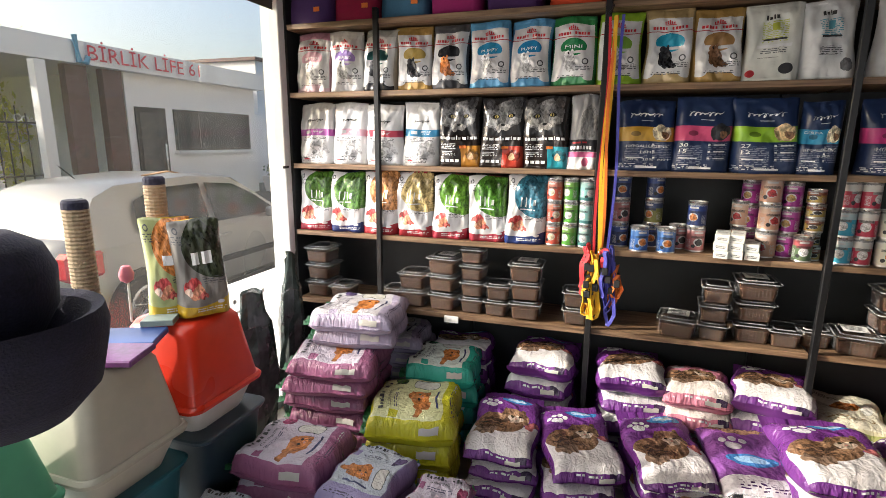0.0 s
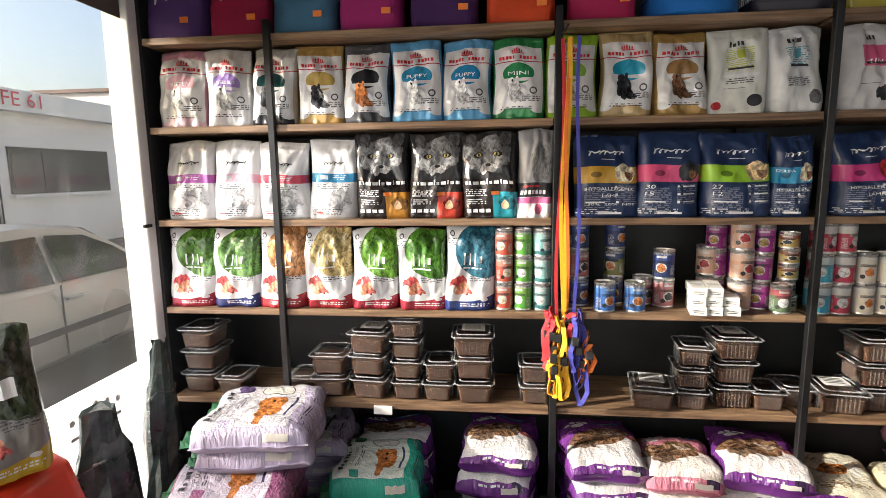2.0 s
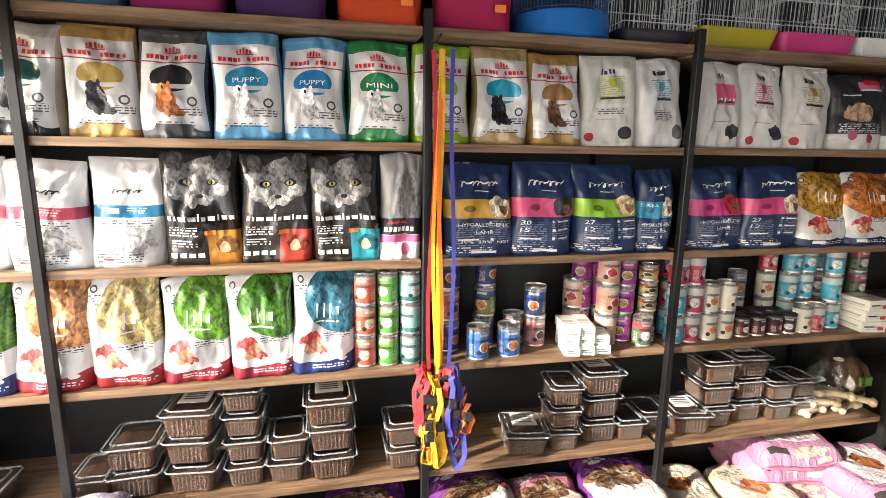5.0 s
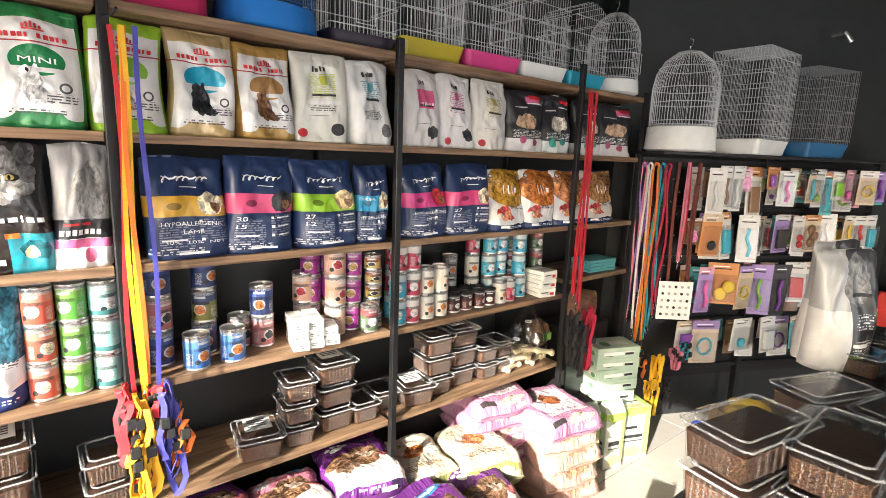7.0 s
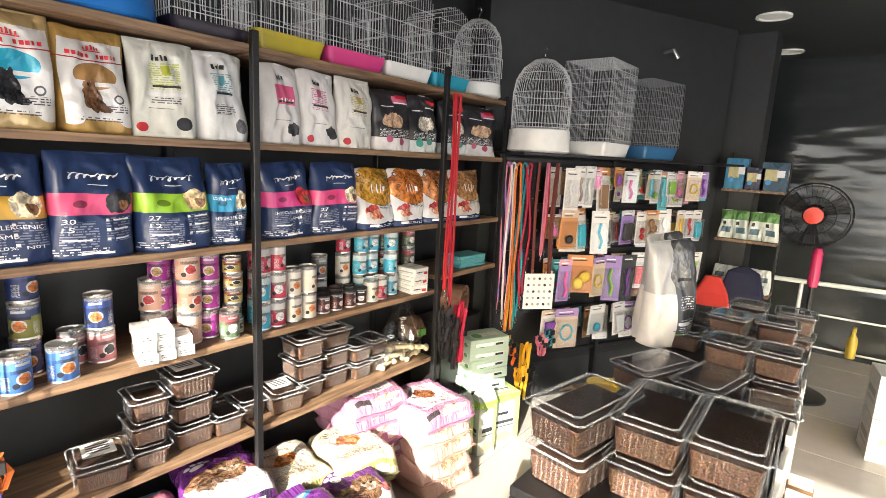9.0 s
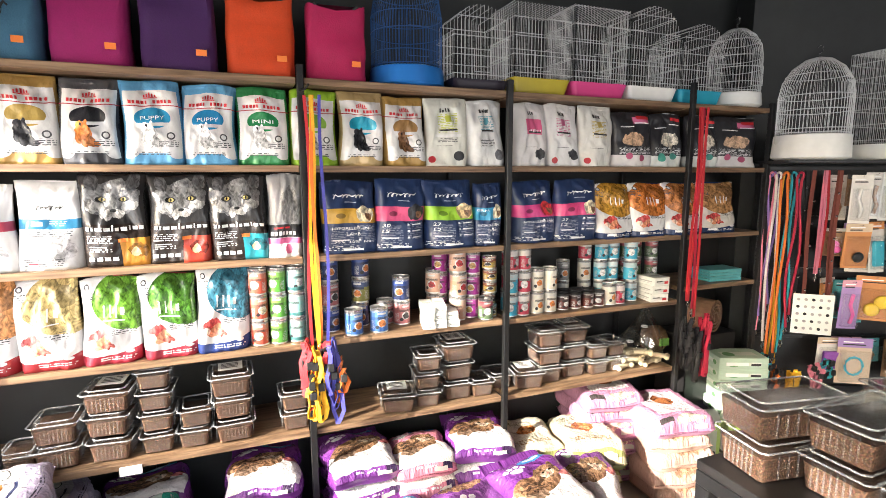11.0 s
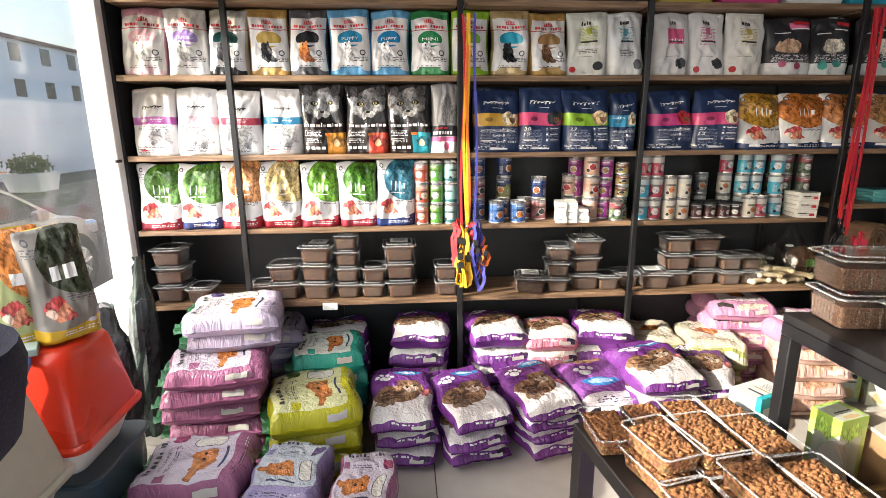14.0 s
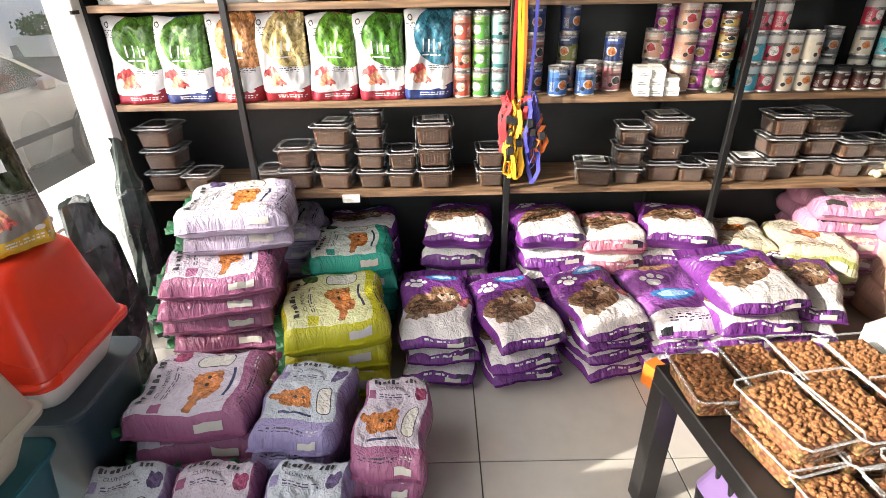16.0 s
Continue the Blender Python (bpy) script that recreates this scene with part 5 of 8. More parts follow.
for k in range(5):
    part("crown_point", turned([(.012, 0), (.012, .002)], 10, at=(0, 0, 0)), GREYINK, decal).matrix_basis = pose(.003, -.40 + k * .05, .66 + .012 * (2 - abs(k - 2)), 0, 90, 0)
part("crown_band", box(.002, .004, -.41, -.19, .60, .612), GREYINK, decal)
poster = thing("window_poster", "dark brown printed poster hanging at the top of the window", "poster", pose(-1.50, -0.34, 1.98, 0, 0, 0))
part("sheet", box(0, .003, -.3, .28, 0, .5), art("poster_print", (0.10, 0.085, 0.07), [("blob", .4, .5, .3, .3, (0.40, 0.30, 0.22))], .5), poster)


# ---- cans and small packs on the shelves ----
CANMETAL = plain("can_metal", (0.62, 0.61, 0.60), 0.28, 0.9, vary=0.1, grain=40, bump=0.02)


def can_proto(name, base, layers, r, h, label, jar=False):
    ob = thing("food_can" if not jar else "food_jar", label, "can" if not jar else "jar", pose(0, 0, -50), "cans on the wall shelf")
    bm = bmesh.new()
    uvl = bm.loops.layers.uv.new("print")
    n = 20
    lo = [bm.verts.new((r * math.sin(2 * math.pi * k / n), -r * math.cos(2 * math.pi * k / n), .006)) for k in range(n)]
    hi = [bm.verts.new((v.co.x, v.co.y, h - .006)) for v in lo]
    for k in range(n):
        f = bm.faces.new((lo[k], lo[(k + 1) % n], hi[(k + 1) % n], hi[k]))
        f.smooth = True
        us = ((k / n + .5) % 1, (k / n + .5) % 1 + 1 / n)
        for lp, uvp in zip(f.loops, ((us[0], 0), (us[1], 0), (us[1], 1), (us[0], 1))):
            lp[uvl].uv = (uvp[0] * 2 - .5, uvp[1])
    part("label_sleeve", bm, art(name, tuple(c * .8 for c in base), [(a, b, c, d, e, tuple(q * .7 for q in f)) for a, b, c, d, e, f in layers], .3, crease=0), ob)
    part("rim", turned([(r * .9, 0), (r * 1.02, .001), (r * 1.02, .006), (r * .995, .007)], 20), CANMETAL, ob, smooth=True)
    part("lid", turned([(r * .995, h - .007), (r * 1.02, h - .006), (r * 1.02, h), (r * .93, h), (r * .92, h - .004), (0, h - .004)], 20), CANMETAL if not jar else INK, ob, smooth=True)
    if not jar:
        part("pull_tab", box(-.008, .008, -.012, .008, h - .004, h - .0015), CANMETAL, ob)
    return ob


def can_layers(band, blob, low=None):
    ls = [("rect", .5, .78, 2, .13, band), ("text", .12, .3, .09, .2, W), ("text", .88, .3, .09, .2, W), ("ell", .5, .38, .17, .19, W), ("blob", .5, .36, .14, .15, blob), ("rect", .5, .80, .16, .04, W), ("rect", .5, .60, .26, .05, tuple(c * .4 for c in band)), ("text", .5, .62, .2, .05, K), ("ell", .32, .2, .07, .08, K)]
    ls += [("rect", .5, .955, 2, .05, (0.22, 0.22, 0.23)), ("text", .5, .90, .5, .04, W)]
    return ls + ([("rect", .5, .06, 2, .1, low)] if low else [])


R4, H4 = .033, .098
CANS = {
    "red": can_proto("can_red", (0.60, 0.10, 0.06), can_layers((0.70, 0.25, 0.18), CREAM), R4, H4, "red and cream pet food can"),
    "green": can_proto("can_green", (0.10, 0.36, 0.05), can_layers((0.20, 0.45, 0.08), W), R4, H4, "green pet food can"),
    "mint": can_proto("can_mint", (0.25, 0.52, 0.50), can_layers((0.35, 0.58, 0.55), W, (0.05, 0.2, 0.2)), R4, H4, "pale teal pet food can"),
    "navy": can_proto("can_navy", (0.03, 0.05, 0.16), can_layers((0.05, 0.10, 0.35), ORANGE), .037, .105, "navy blue dog food can"),
    "blue": can_proto("can_blue", (0.05, 0.15, 0.45), can_layers((0.10, 0.25, 0.60), ORANGE), .037, .105, "blue dog food can"),
    "olive": can_proto("can_olive", (0.22, 0.22, 0.05), can_layers((0.05, 0.08, 0.2), ORANGE), .037, .105, "olive green dog food can"),
    "rose": can_proto("can_rose", (0.45, 0.15, 0.16), can_layers((0.50, 0.20, 0.2), K), .037, .105, "dusky rose dog food can"),
    "peach": can_proto("can_peach", (0.62, 0.36, 0.26), can_layers((0.72, 0.50, 0.40), RED), .038, .108, "peach pet food can with a red word bar"),
    "violet": can_proto("can_violet", (0.36, 0.03, 0.28), can_layers((0.45, 0.08, 0.36), GOLD), .036, .10, "violet pet food can"),
    "gold": can_proto("can_gold", (0.45, 0.32, 0.08), can_layers((0.30, 0.10, 0.06), K), .032, .055, "small gold pet food tin"),
    "cyan": can_proto("can_cyan", (0.05, 0.40, 0.58), can_layers((0.55, 0.70, 0.75), W), .033, .105, "bright blue pet food can"),
    "crimson": can_proto("can_crimson", (0.50, 0.04, 0.08), can_layers((0.70, 0.68, 0.66), W), .033, .105, "crimson pet food can with a white band"),
    "cream": can_proto("can_cream", (0.70, 0.64, 0.54), can_layers((0.72, 0.70, 0.64), ORANGE), .034, .105, "cream pet food can with an orange picture"),
    "jar": can_proto("jar_dark", (0.12, 0.025, 0.02), can_layers((0.05, 0.02, 0.02), W), .030, .075, "small dark red pate jar with a black lid", True),
    "grey": can_proto("can_grey", (0.18, 0.18, 0.18), can_layers((0.3, 0.3, 0.3), ORANGE), .034, .105, "grey pet food can"),
    "sage": can_proto("can_sage", (0.10, 0.16, 0.08), can_layers((0.45, 0.10, 0.12), W), .033, .10, "dark green pet food can with a red band"),
}


def pile(x, y, kinds, z=LEVELS[3]):
    for kind in kinds.split():
        p = CANS[kind]
        h = max(v.co.z for c in p.children for v in c.data.vertices)
        copy_thing(p, pose(x + random.uniform(-.003, .003), y + random.uniform(-.003, .003), z, 0, 0, random.uniform(-40, 40)))
        z += h + .0005


pile(-.178, .06, "red red red"), pile(-.108, .06, "green green green"), pile(-.040, .06, "mint mint mint")
pile(-.178, .14, "red red red"), pile(-.108, .14, "green green green"), pile(-.040, .14, "mint mint mint")
pile(.10, .14, "navy rose navy"), pile(.18, .055, "blue"), pile(.235, .17, "navy olive navy"), pile(.285, .055, "blue"), pile(.345, .17, "rose"), pile(.405, .13, "rose navy")
pile(.61, .20, "violet violet violet"), pile(.66, .10, "peach peach peach"), pile(.735, .12, "violet violet violet"), pile(.585, .20, "peach peach"), pile(.69, .20, "peach violet violet")
pile(.77, .20, "sage sage"), pile(.815, .10, "gold gold gold gold gold"), pile(.78, .06, "sage")
pile(.905, .06, "cyan cyan crimson"), pile(.970, .06, "crimson crimson crimson"), pile(1.045, .07, "cream cream"), pile(1.12, .07, "cream cream"), pile(.94, .15, "cyan crimson crimson")
for k in range(4):
    pile(1.195 + .068 * k, .07, "jar")
    pile(1.195 + .068 * k, .15, "jar")
pile(1.29, .22, "cream grey"), pile(1.41, .20, "cream cream crimson"), pile(1.465, .07, "cream"), pile(1.525, .07, "crimson"), pile(1.48, .16, "cyan cyan cyan"), pile(1.55, .16, "cyan cyan cyan"), pile(1.62, .10, "cyan cyan cyan")
pile(1.68, .22, "sage sage sage"), pile(1.75, .22, "sage sage sage"), pile(1.81, .16, "sage sage sage")
for p in list(CANS.values()):
    for c in list(p.children):
        bpy.data.objects.remove(c)
    bpy.data.objects.remove(p)

CARTON_ART = art("white_small_carton", (0.72, 0.72, 0.68), [("rect", .5, .5, .35, .08, (0.4, 0.4, 0.38)), ("rect", .5, .3, .3, .04, SILVER)], .5, crease=.05)


def carton(m, sx, sy, sz, mat, label, group="", name="carton", bars=(), open_top=False):
    ob = thing(name, label, "box", m, group)
    bm = bmesh.new()
    uvl = bm.loops.layers.uv.new("print")
    box(-sx / 2, sx / 2, -sy / 2, sy / 2, 0, sz, .0015, bm)
    for f in bm.faces:
        for lp in f.loops:
            c = lp.vert.co
            n = f.normal
            if abs(n.y) > .7:
                lp[uvl].uv = (c.x / sx + .5, c.z / sz)
            elif abs(n.x) > .7:
                lp[uvl].uv = (c.y / sy + .5, c.z / sz)
            else:
                lp[uvl].uv = (c.x / sx + .5, c.y / sy + .5)
    part("body", bm, mat, ob)
    for ink, x0, x1, z0, z1 in bars:
        part("printed_bar", box(x0 * sx - sx / 2, x1 * sx - sx / 2, -sy / 2 - .0012, -sy / 2, z0 * sz, z1 * sz), PRINT.get(ink) or ink, ob)
    return ob


for j in range(3):
    for i in range(3 if j < 2 else 2):
        carton(pose(.50 + .055 * i, .06 + .004 * j, LEVELS[3] + .032 * j, 0, 0, -14 + random.uniform(-3, 3)), .052, .14, .031, CARTON_ART, "small white cardboard pack in a pile", "white packs", bars=[("black", .2, .8, .3, .36), ("black", .2, .6, .55, .6)])
for j in range(3):
    carton(pose(1.735, .06, LEVELS[3] + .042 * j, 0, 0, -8 + 5 * j), .10, .12, .041, CARTON_ART, "white cardboard pack with a red mark", "white packs", bars=[("red", .65, .88, .2, .5), ("black", .1, .5, .5, .6)])
for j in range(4):
    carton(pose(2.22, .10, 1.005 + .016 * j, 0, 0, random.uniform(-5, 5)), .22, .13, .015, tint("pale_teal_pack_%d" % j, (0.10, 0.36, 0.40), .35), "flat pale teal packet", "teal packets", "flat_packet")


# ---- clear tubs of feed ----
KIB = bmesh.new()
for k in range(330):
    x, y = random.uniform(-1, 1), random.uniform(-1, 1)
    r = bmesh.ops.create_icosphere(KIB, subdivisions=1, radius=1, matrix=Matrix.LocRotScale((x * .042, y * .066, .045 + random.uniform(-.004, .005)), Euler([random.uniform(0, 6) for _ in range(3)]), [random.uniform(.0045, .0068) for _ in range(2)] + [random.uniform(.004, .0055)]))
KIBMESH = bpy.data.meshes.new("kibble_layer")
KIB.to_mesh(KIBMESH)
KIB.free()
KIBMESH.materials.append(KIBBLE_TOP)


def tub_proto(w, l, h, fill, label, kibble=False, tag=True, group="clear tubs of feed"):
    """A clear ribbed tub with its lid and what is in it; the origin at its base."""
    ob = thing("feed_tub", label, "food container", pose(0, 0, -50), group)
    t = min(w, l) * .07
    bm = lofted([(-w / 2 + t, w / 2 - t, -l / 2 + t, l / 2 - t, 0, .012), (-w / 2 + .002, w / 2 - .002, -l / 2 + .002, l / 2 - .002, h * .86, .014)])
    part("tub", bm, PLASTIC, ob, "clear plastic tub")
    bm = bmesh.new()
    for side in (-1, 1):
        for k in range(7 if not kibble else 0):
            f = (k + 1) / 8 - .5
            x, y = f * (w - 4 * t), side * (l / 2 - t * .55)
            box(x - .0015, x + .0015, y - .0015 + side * .003, y + .0015 + side * .003, h * .12, h * .78, 0, bm)
            x, y = side * (w / 2 - t * .55), f * (l - 4 * t)
            box(x - .0015 + side * .003, x + .0015 + side * .003, y - .0015, y + .0015, h * .12, h * .78, 0, bm)
    if not kibble:
        part("rib", bm, RIB_GLINT, ob)["kind"] = "stuff"
    if not kibble:
        part("lid", lofted([(-w / 2 - .004, w / 2 + .004, -l / 2 - .004, l / 2 + .004, h * .86, .016), (-w / 2 - .005, w / 2 + .005, -l / 2 - .005, l / 2 + .005, h * .90, .016), (-w / 2 + .006, w / 2 - .006, -l / 2 + .006, l / 2 - .006, h * .905, .014), (-w / 2 + .012, w / 2 - .012, -l / 2 + .012, l / 2 - .012, h * .985, .012)]), PLASTIC, ob, "clear snap lid")
    for zz, gg in ((h * .885, -.006), (h * .975, .012))[:1 if kibble else 2]:
        a, b = w / 2 - gg, l / 2 - gg
        part("lid_edge", tube([(-a + .012, -b, zz), (a - .012, -b, zz), (a, -b + .012, zz), (a, b - .012, zz), (a - .012, b, zz), (-a + .012, b, zz), (-a, b - .012, zz), (-a, -b + .012, zz)], .0026, 5, None, True), LID_GLINT, ob)
    top = h * (.66 if not kibble else .72)
    g = t + .003
    bm = lofted([(-w / 2 + g, w / 2 - g, -l / 2 + g, l / 2 - g, .003, .01), (-w / 2 + g * .5, w / 2 - g * .5, -l / 2 + g * .5, l / 2 - g * .5, top, .012)])
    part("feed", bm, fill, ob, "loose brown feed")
    if kibble:
        k = new("kibble", KIBMESH)
        k.parent = ob
        k["kind"] = "stuff"
        k.matrix_basis = Matrix.LocRotScale((0, 0, top - .045), None, ((w - 2 * g) / .092, (l - 2 * g) / .14, 1))
    if tag:
        part("paper_label", box(-w * .3, w * .3, -l * .12, l * .42, h * .987, h * .992), PAPER, ob, "white printed label")
        for q in range(4):
            part("printed_bar", box(-w * .22, w * .2, l * (.30 - .09 * q), l * (.34 - .09 * q), h * .9925, h * .995), INK, ob)
    return ob


SMALL = tub_proto(.145, .16, .085, FEED, "clear plastic tub of brown feed with a paper label")
MINI = tub_proto(.11, .14, .075, FEED, "small clear plastic tub of brown feed", tag=False)
SMALLP = tub_proto(.135, .15, .085, FEED, "clear plastic tub of brown feed", tag=False)
BIG = tub_proto(.148, .262, .096, FEED, "large clear plastic tub of fine brown feed", tag=False, group="tubs on the steel table")
KTUB = tub_proto(.125, .175, .066, KIBBLE, "clear plastic tub of orange-brown kibble", True, False, group="kibble tubs on the low table")


def tubs(proto, x, y, n, z, turn=0.0, top=None, step=None):
    h = max(v.co.z for c in proto.children if c.name.startswith("lid") for v in c.data.vertices) + .004
    for k in range(n):
        copy_thing(top if top and k == n - 1 else proto, pose(x + random.uniform(-.004, .004), y + random.uniform(-.004, .004), z + k * (h + .001), 0, 0, turn + random.uniform(-3, 3)))


Z5 = LEVELS[4] + .003
tubs(SMALLP, -1.385, .11, 3, Z5), tubs(MINI, -1.245, .09, 1, Z5), tubs(MINI, -.965, .11, 1, Z5), tubs(SMALLP, -.85, .10, 2, Z5, 3), tubs(SMALLP, -.69, .10, 3, Z5, -3, SMALL)
tubs(MINI, -.545, .10, 4, Z5), tubs(MINI, -.42, .09, 2, Z5), tubs(SMALLP, -.29, .09, 3, Z5, 0, SMALL), tubs(MINI, -.06, .09, 2, Z5)
tubs(SMALL, .365, .09, 1, Z5, -8), tubs(MINI, .505, .09, 3, Z5, -6, None), tubs(SMALLP, .65, .12, 3, Z5, -3, SMALL), tubs(MINI, .765, .10, 1, Z5, -4), tubs(MINI, .88, .14, 1, Z5, -4)
tubs(SMALL, 1.01, .10, 1, Z5, -10), tubs(SMALLP, 1.13, .12, 3, Z5, -4), tubs(SMALLP, 1.285, .14, 3, Z5, -4, SMALL), tubs(MINI, 1.42, .12, 2, Z5), tubs(MINI, 1.53, .13, 2, Z5)
ZB = TOP_B + .001
for x, y, n, t in ((.99, -1.165, 2, 80), (1.07, -1.31, 2, 91), (1.09, -1.46, 2, 93), (1.31, -1.22, 1, 86), (1.35, -1.40, 1, 92), (1.62, -1.14, 1, 70), (1.63, -1.32, 1, 80)):
    tubs(BIG, x, y, n, ZB, t)
for x, y, n, t in ((1.57, -1.485, 1, 94), (1.80, -1.33, 2, 86), (1.80, -1.475, 2, 92), (1.98, -1.46, 1, 90), (1.97, -1.31, 1, 88), (2.17, -1.27, 2, 84), (2.20, -1.43, 2, 92), (2.14, -1.12, 1, 90), (2.42, -1.30, 2, 90), (2.42, -1.47, 2, 92), (2.38, -1.14, 1, 88)):
    tubs(SMALLP, x, y, n, ZB, t)
for x, y, n, t in ((.34, -1.05, 1, 4), (.475, -1.02, 1, 4), (.605, -1.01, 1, 4), (.735, -1.01, 1, 4), (.405, -1.225, 2, 12), (.535, -1.215, 2, 9), (.675, -1.235, 2, 8), (.43, -1.405, 1, 6), (.565, -1.41, 2, 6), (.70, -1.42, 2, 4), (.46, -1.59, 2, 4), (.60, -1.60, 1, 2), (.74, -1.61, 1, 4), (.47, -1.77, 1, 0), (.61, -1.79, 1, 2)):
    tubs(KTUB, x, y, n, .471, t)
for p in (SMALL, MINI, SMALLP, BIG, KTUB):
    for c in list(p.children):
        bpy.data.objects.remove(c)
    bpy.data.objects.remove(p)
tag = thing("price_tag", "white paper price tag on the shelf edge", "label", pose(-.63, -.0, .548))
part("card", box(-.035, .035, -.004, .003, -.012, .02), PAPER, tag)

# bag of chews at the end of the shelf
CHEW = tint("rawhide_chew", (0.62, 0.52, 0.36), .7, vary=.25)
for k in range(13):
    chew = thing("chew_bone", "knotted cream rawhide chew", "dog chew", pose(1.58 + .055 * (k % 5) + random.uniform(-.01, .01), .07 + .05 * (k % 3), LEVELS[4] + .018 + .030 * (k // 5), 0, 0, random.uniform(-60, 60)), "chew bones")
    bm = tube([(-.05, 0, 0), (-.02, 0, .002), (.02, 0, .002), (.05, 0, 0)], .013, 8)
    for sx in (-1, 1):
        for sy in (-1, 1):
            bmesh.ops.create_icosphere(bm, subdivisions=1, radius=.017, matrix=Matrix.Translation((sx * .05, sy * .012, 0)))
    part("bone", bm, CHEW, chew, smooth=True)
for k, (x, y, z, rx, ry, rz) in enumerate(((1.66, .12, LEVELS[4] + .002, .13, .085, .14), (1.80, .17, LEVELS[4] + .002, .10, .10, .20))):
    bag = thing("chew_bag", "crumpled clear plastic bag of rawhide chews", "bag", pose(x, y, z), "chew bags")
    bm = bmesh.new()
    bmesh.ops.create_icosphere(bm, subdivisions=3, radius=1)
    for v in bm.verts:
        q = 1 + .16 * noise.noise(v.co * 2.2 + Vector((k * 7, 0, 3))) + .10 * noise.noise(v.co * 5)
        neck = max(0.0, v.co.z - .45)
        v.co = Vector((v.co.x * rx * q * (1 - 1.1 * neck), v.co.y * ry * q * (1 - 1.1 * neck), max(0.0, (v.co.z + .55) * rz * .62 * (q + neck))))
    part("film", bm, CLEARFILM, bag)
    part("tie", tube([(.016 * math.cos(a), .016 * math.sin(a), rz * .88) for a in np.linspace(0, 5.7, 10)], .004, 5, None, True), WHITE_P, bag)
ball = thing("treat_bag", "round brown net bag of treats behind the chews", "bag", pose(1.90, .20, LEVELS[4] + .09))
bm = bmesh.new()
bmesh.ops.create_icosphere(bm, subdivisions=3, radius=.075)
for v in bm.verts:
    v.co *= 1 + .14 * noise.noise(v.co * 26)
part("body", bm, tint("brown_net", (0.16, 0.085, 0.045), .7, vary=.4, grain=90, bump=.6), ball)
part("label", box(-.03, .03, -.083, -.070, -.02, .02, .002), tint("green_label", (0.12, 0.30, 0.05), .5), ball)
roll = thing("rolled_mat", "brown rolled rattan mat", "mat", pose(2.18, .12, .80, 0, 0, 20))
bm = bmesh.new()
for r in (.09, .07, .05, .03):
    turned([(r, -.06), (r, .06), (r - .012, .06), (r - .012, -.06)], 20, bm)
part("roll", bm, tint("rattan", (0.22, 0.12, 0.07), .8, vary=.3), roll).matrix_basis = pose(0, 0, 0, 90, 0, 0)
stand = thing("low_stand", "dark cardboard box under the rolled mat", "box", pose(2.18, .14, 0))
part("body", box(-.18, .18, -.08, .14, 0, .70, .004), BLACKWOOD, stand)

# ---- hanging leashes and harnesses ----
WEB = {n: plain("webbing_" + n, c, .65, vary=.15, grain=200, bump=.3) for n, c in dict(yellow=(0.75, 0.42, 0.02), orange=(0.70, 0.16, 0.02), red=(0.50, 0.02, 0.03), blue=(0.05, 0.05, 0.30), pink=(0.66, 0.20, 0.28), black=(0.015, 0.015, 0.016), teal=(0.02, 0.34, 0.40), white=(0.68, 0.64, 0.60), crimson=(0.40, 0.01, 0.04), brown=(0.20, 0.05, 0.035), green=(0.10, 0.40, 0.10), lilac=(0.25, 0.15, 0.42)).items()}
CHROME = plain("chrome", (0.65, 0.65, 0.66), .18, 1.0, vary=.05, bump=0)


def leash(x, y, z0, z1, colour, label, width=.018, sway=.01, loop=True, seed=0.0, group="hanging leashes"):
    ob = thing("leash", label, "leash", pose(x, y, 0), group)
    pts = [(sway * math.sin(seed + 6 * k / 12), -.004 * math.sin(seed * 2 + 5 * k / 12), z1 - (z1 - z0) * k / 12) for k in range(13)]
    part("webbing", strap(pts, width), WEB[colour], ob)
    if loop:
        part("webbing", strap([(px + .012 * math.sin(math.pi * k / 12) + .002, py - .007, pz) for k, (px, py, pz) in enumerate(pts)], width), WEB[colour], ob)
    part("clip", tube([(0, -.003, z0), (.006, -.003, z0 - .02), (0, -.003, z0 - .04), (-.006, -.003, z0 - .02)], .0025, 6, closed=True), CHROME, ob, "chrome snap hook")
    return ob


def harness(x, y, z0, z1, colour, label, seed, group="hanging harnesses"):
    """Loops of webbing hung in a bundle."""
    ob = thing("dog_harness", label, "harness", pose(x, y, 0), group)
    rnd = random.Random(seed)
    for k in range(5):
        cx, w, top, low = rnd.uniform(-.015, .015), rnd.uniform(.010, .028), z1 - rnd.uniform(0, .06), z0 + rnd.uniform(0, .16)
        pts = [(cx + w * math.sin(2 * math.pi * q / 14) * (.55 - .55 * math.cos(2 * math.pi * q / 14)) + .006 * math.sin(q * 1.9 + seed), -.012 * k + .010 * math.cos(2 * math.pi * q / 14 + k), (top + low) / 2 + (top - low) / 2 * math.cos(2 * math.pi * q / 14)) for q in range(15)]
        part("webbing_loop", strap(pts, .016, .003, (.5, .87, 0) if k % 2 else (.87, -.5, .1)), WEB[colour], ob)
        part("buckle", box(cx - .012, cx + .012, -.012 * k - .02, -.012 * k - .006, (top + low) / 2, (top + low) / 2 + .03, .003), WEB["black"], ob, "black plastic buckle")
    return ob


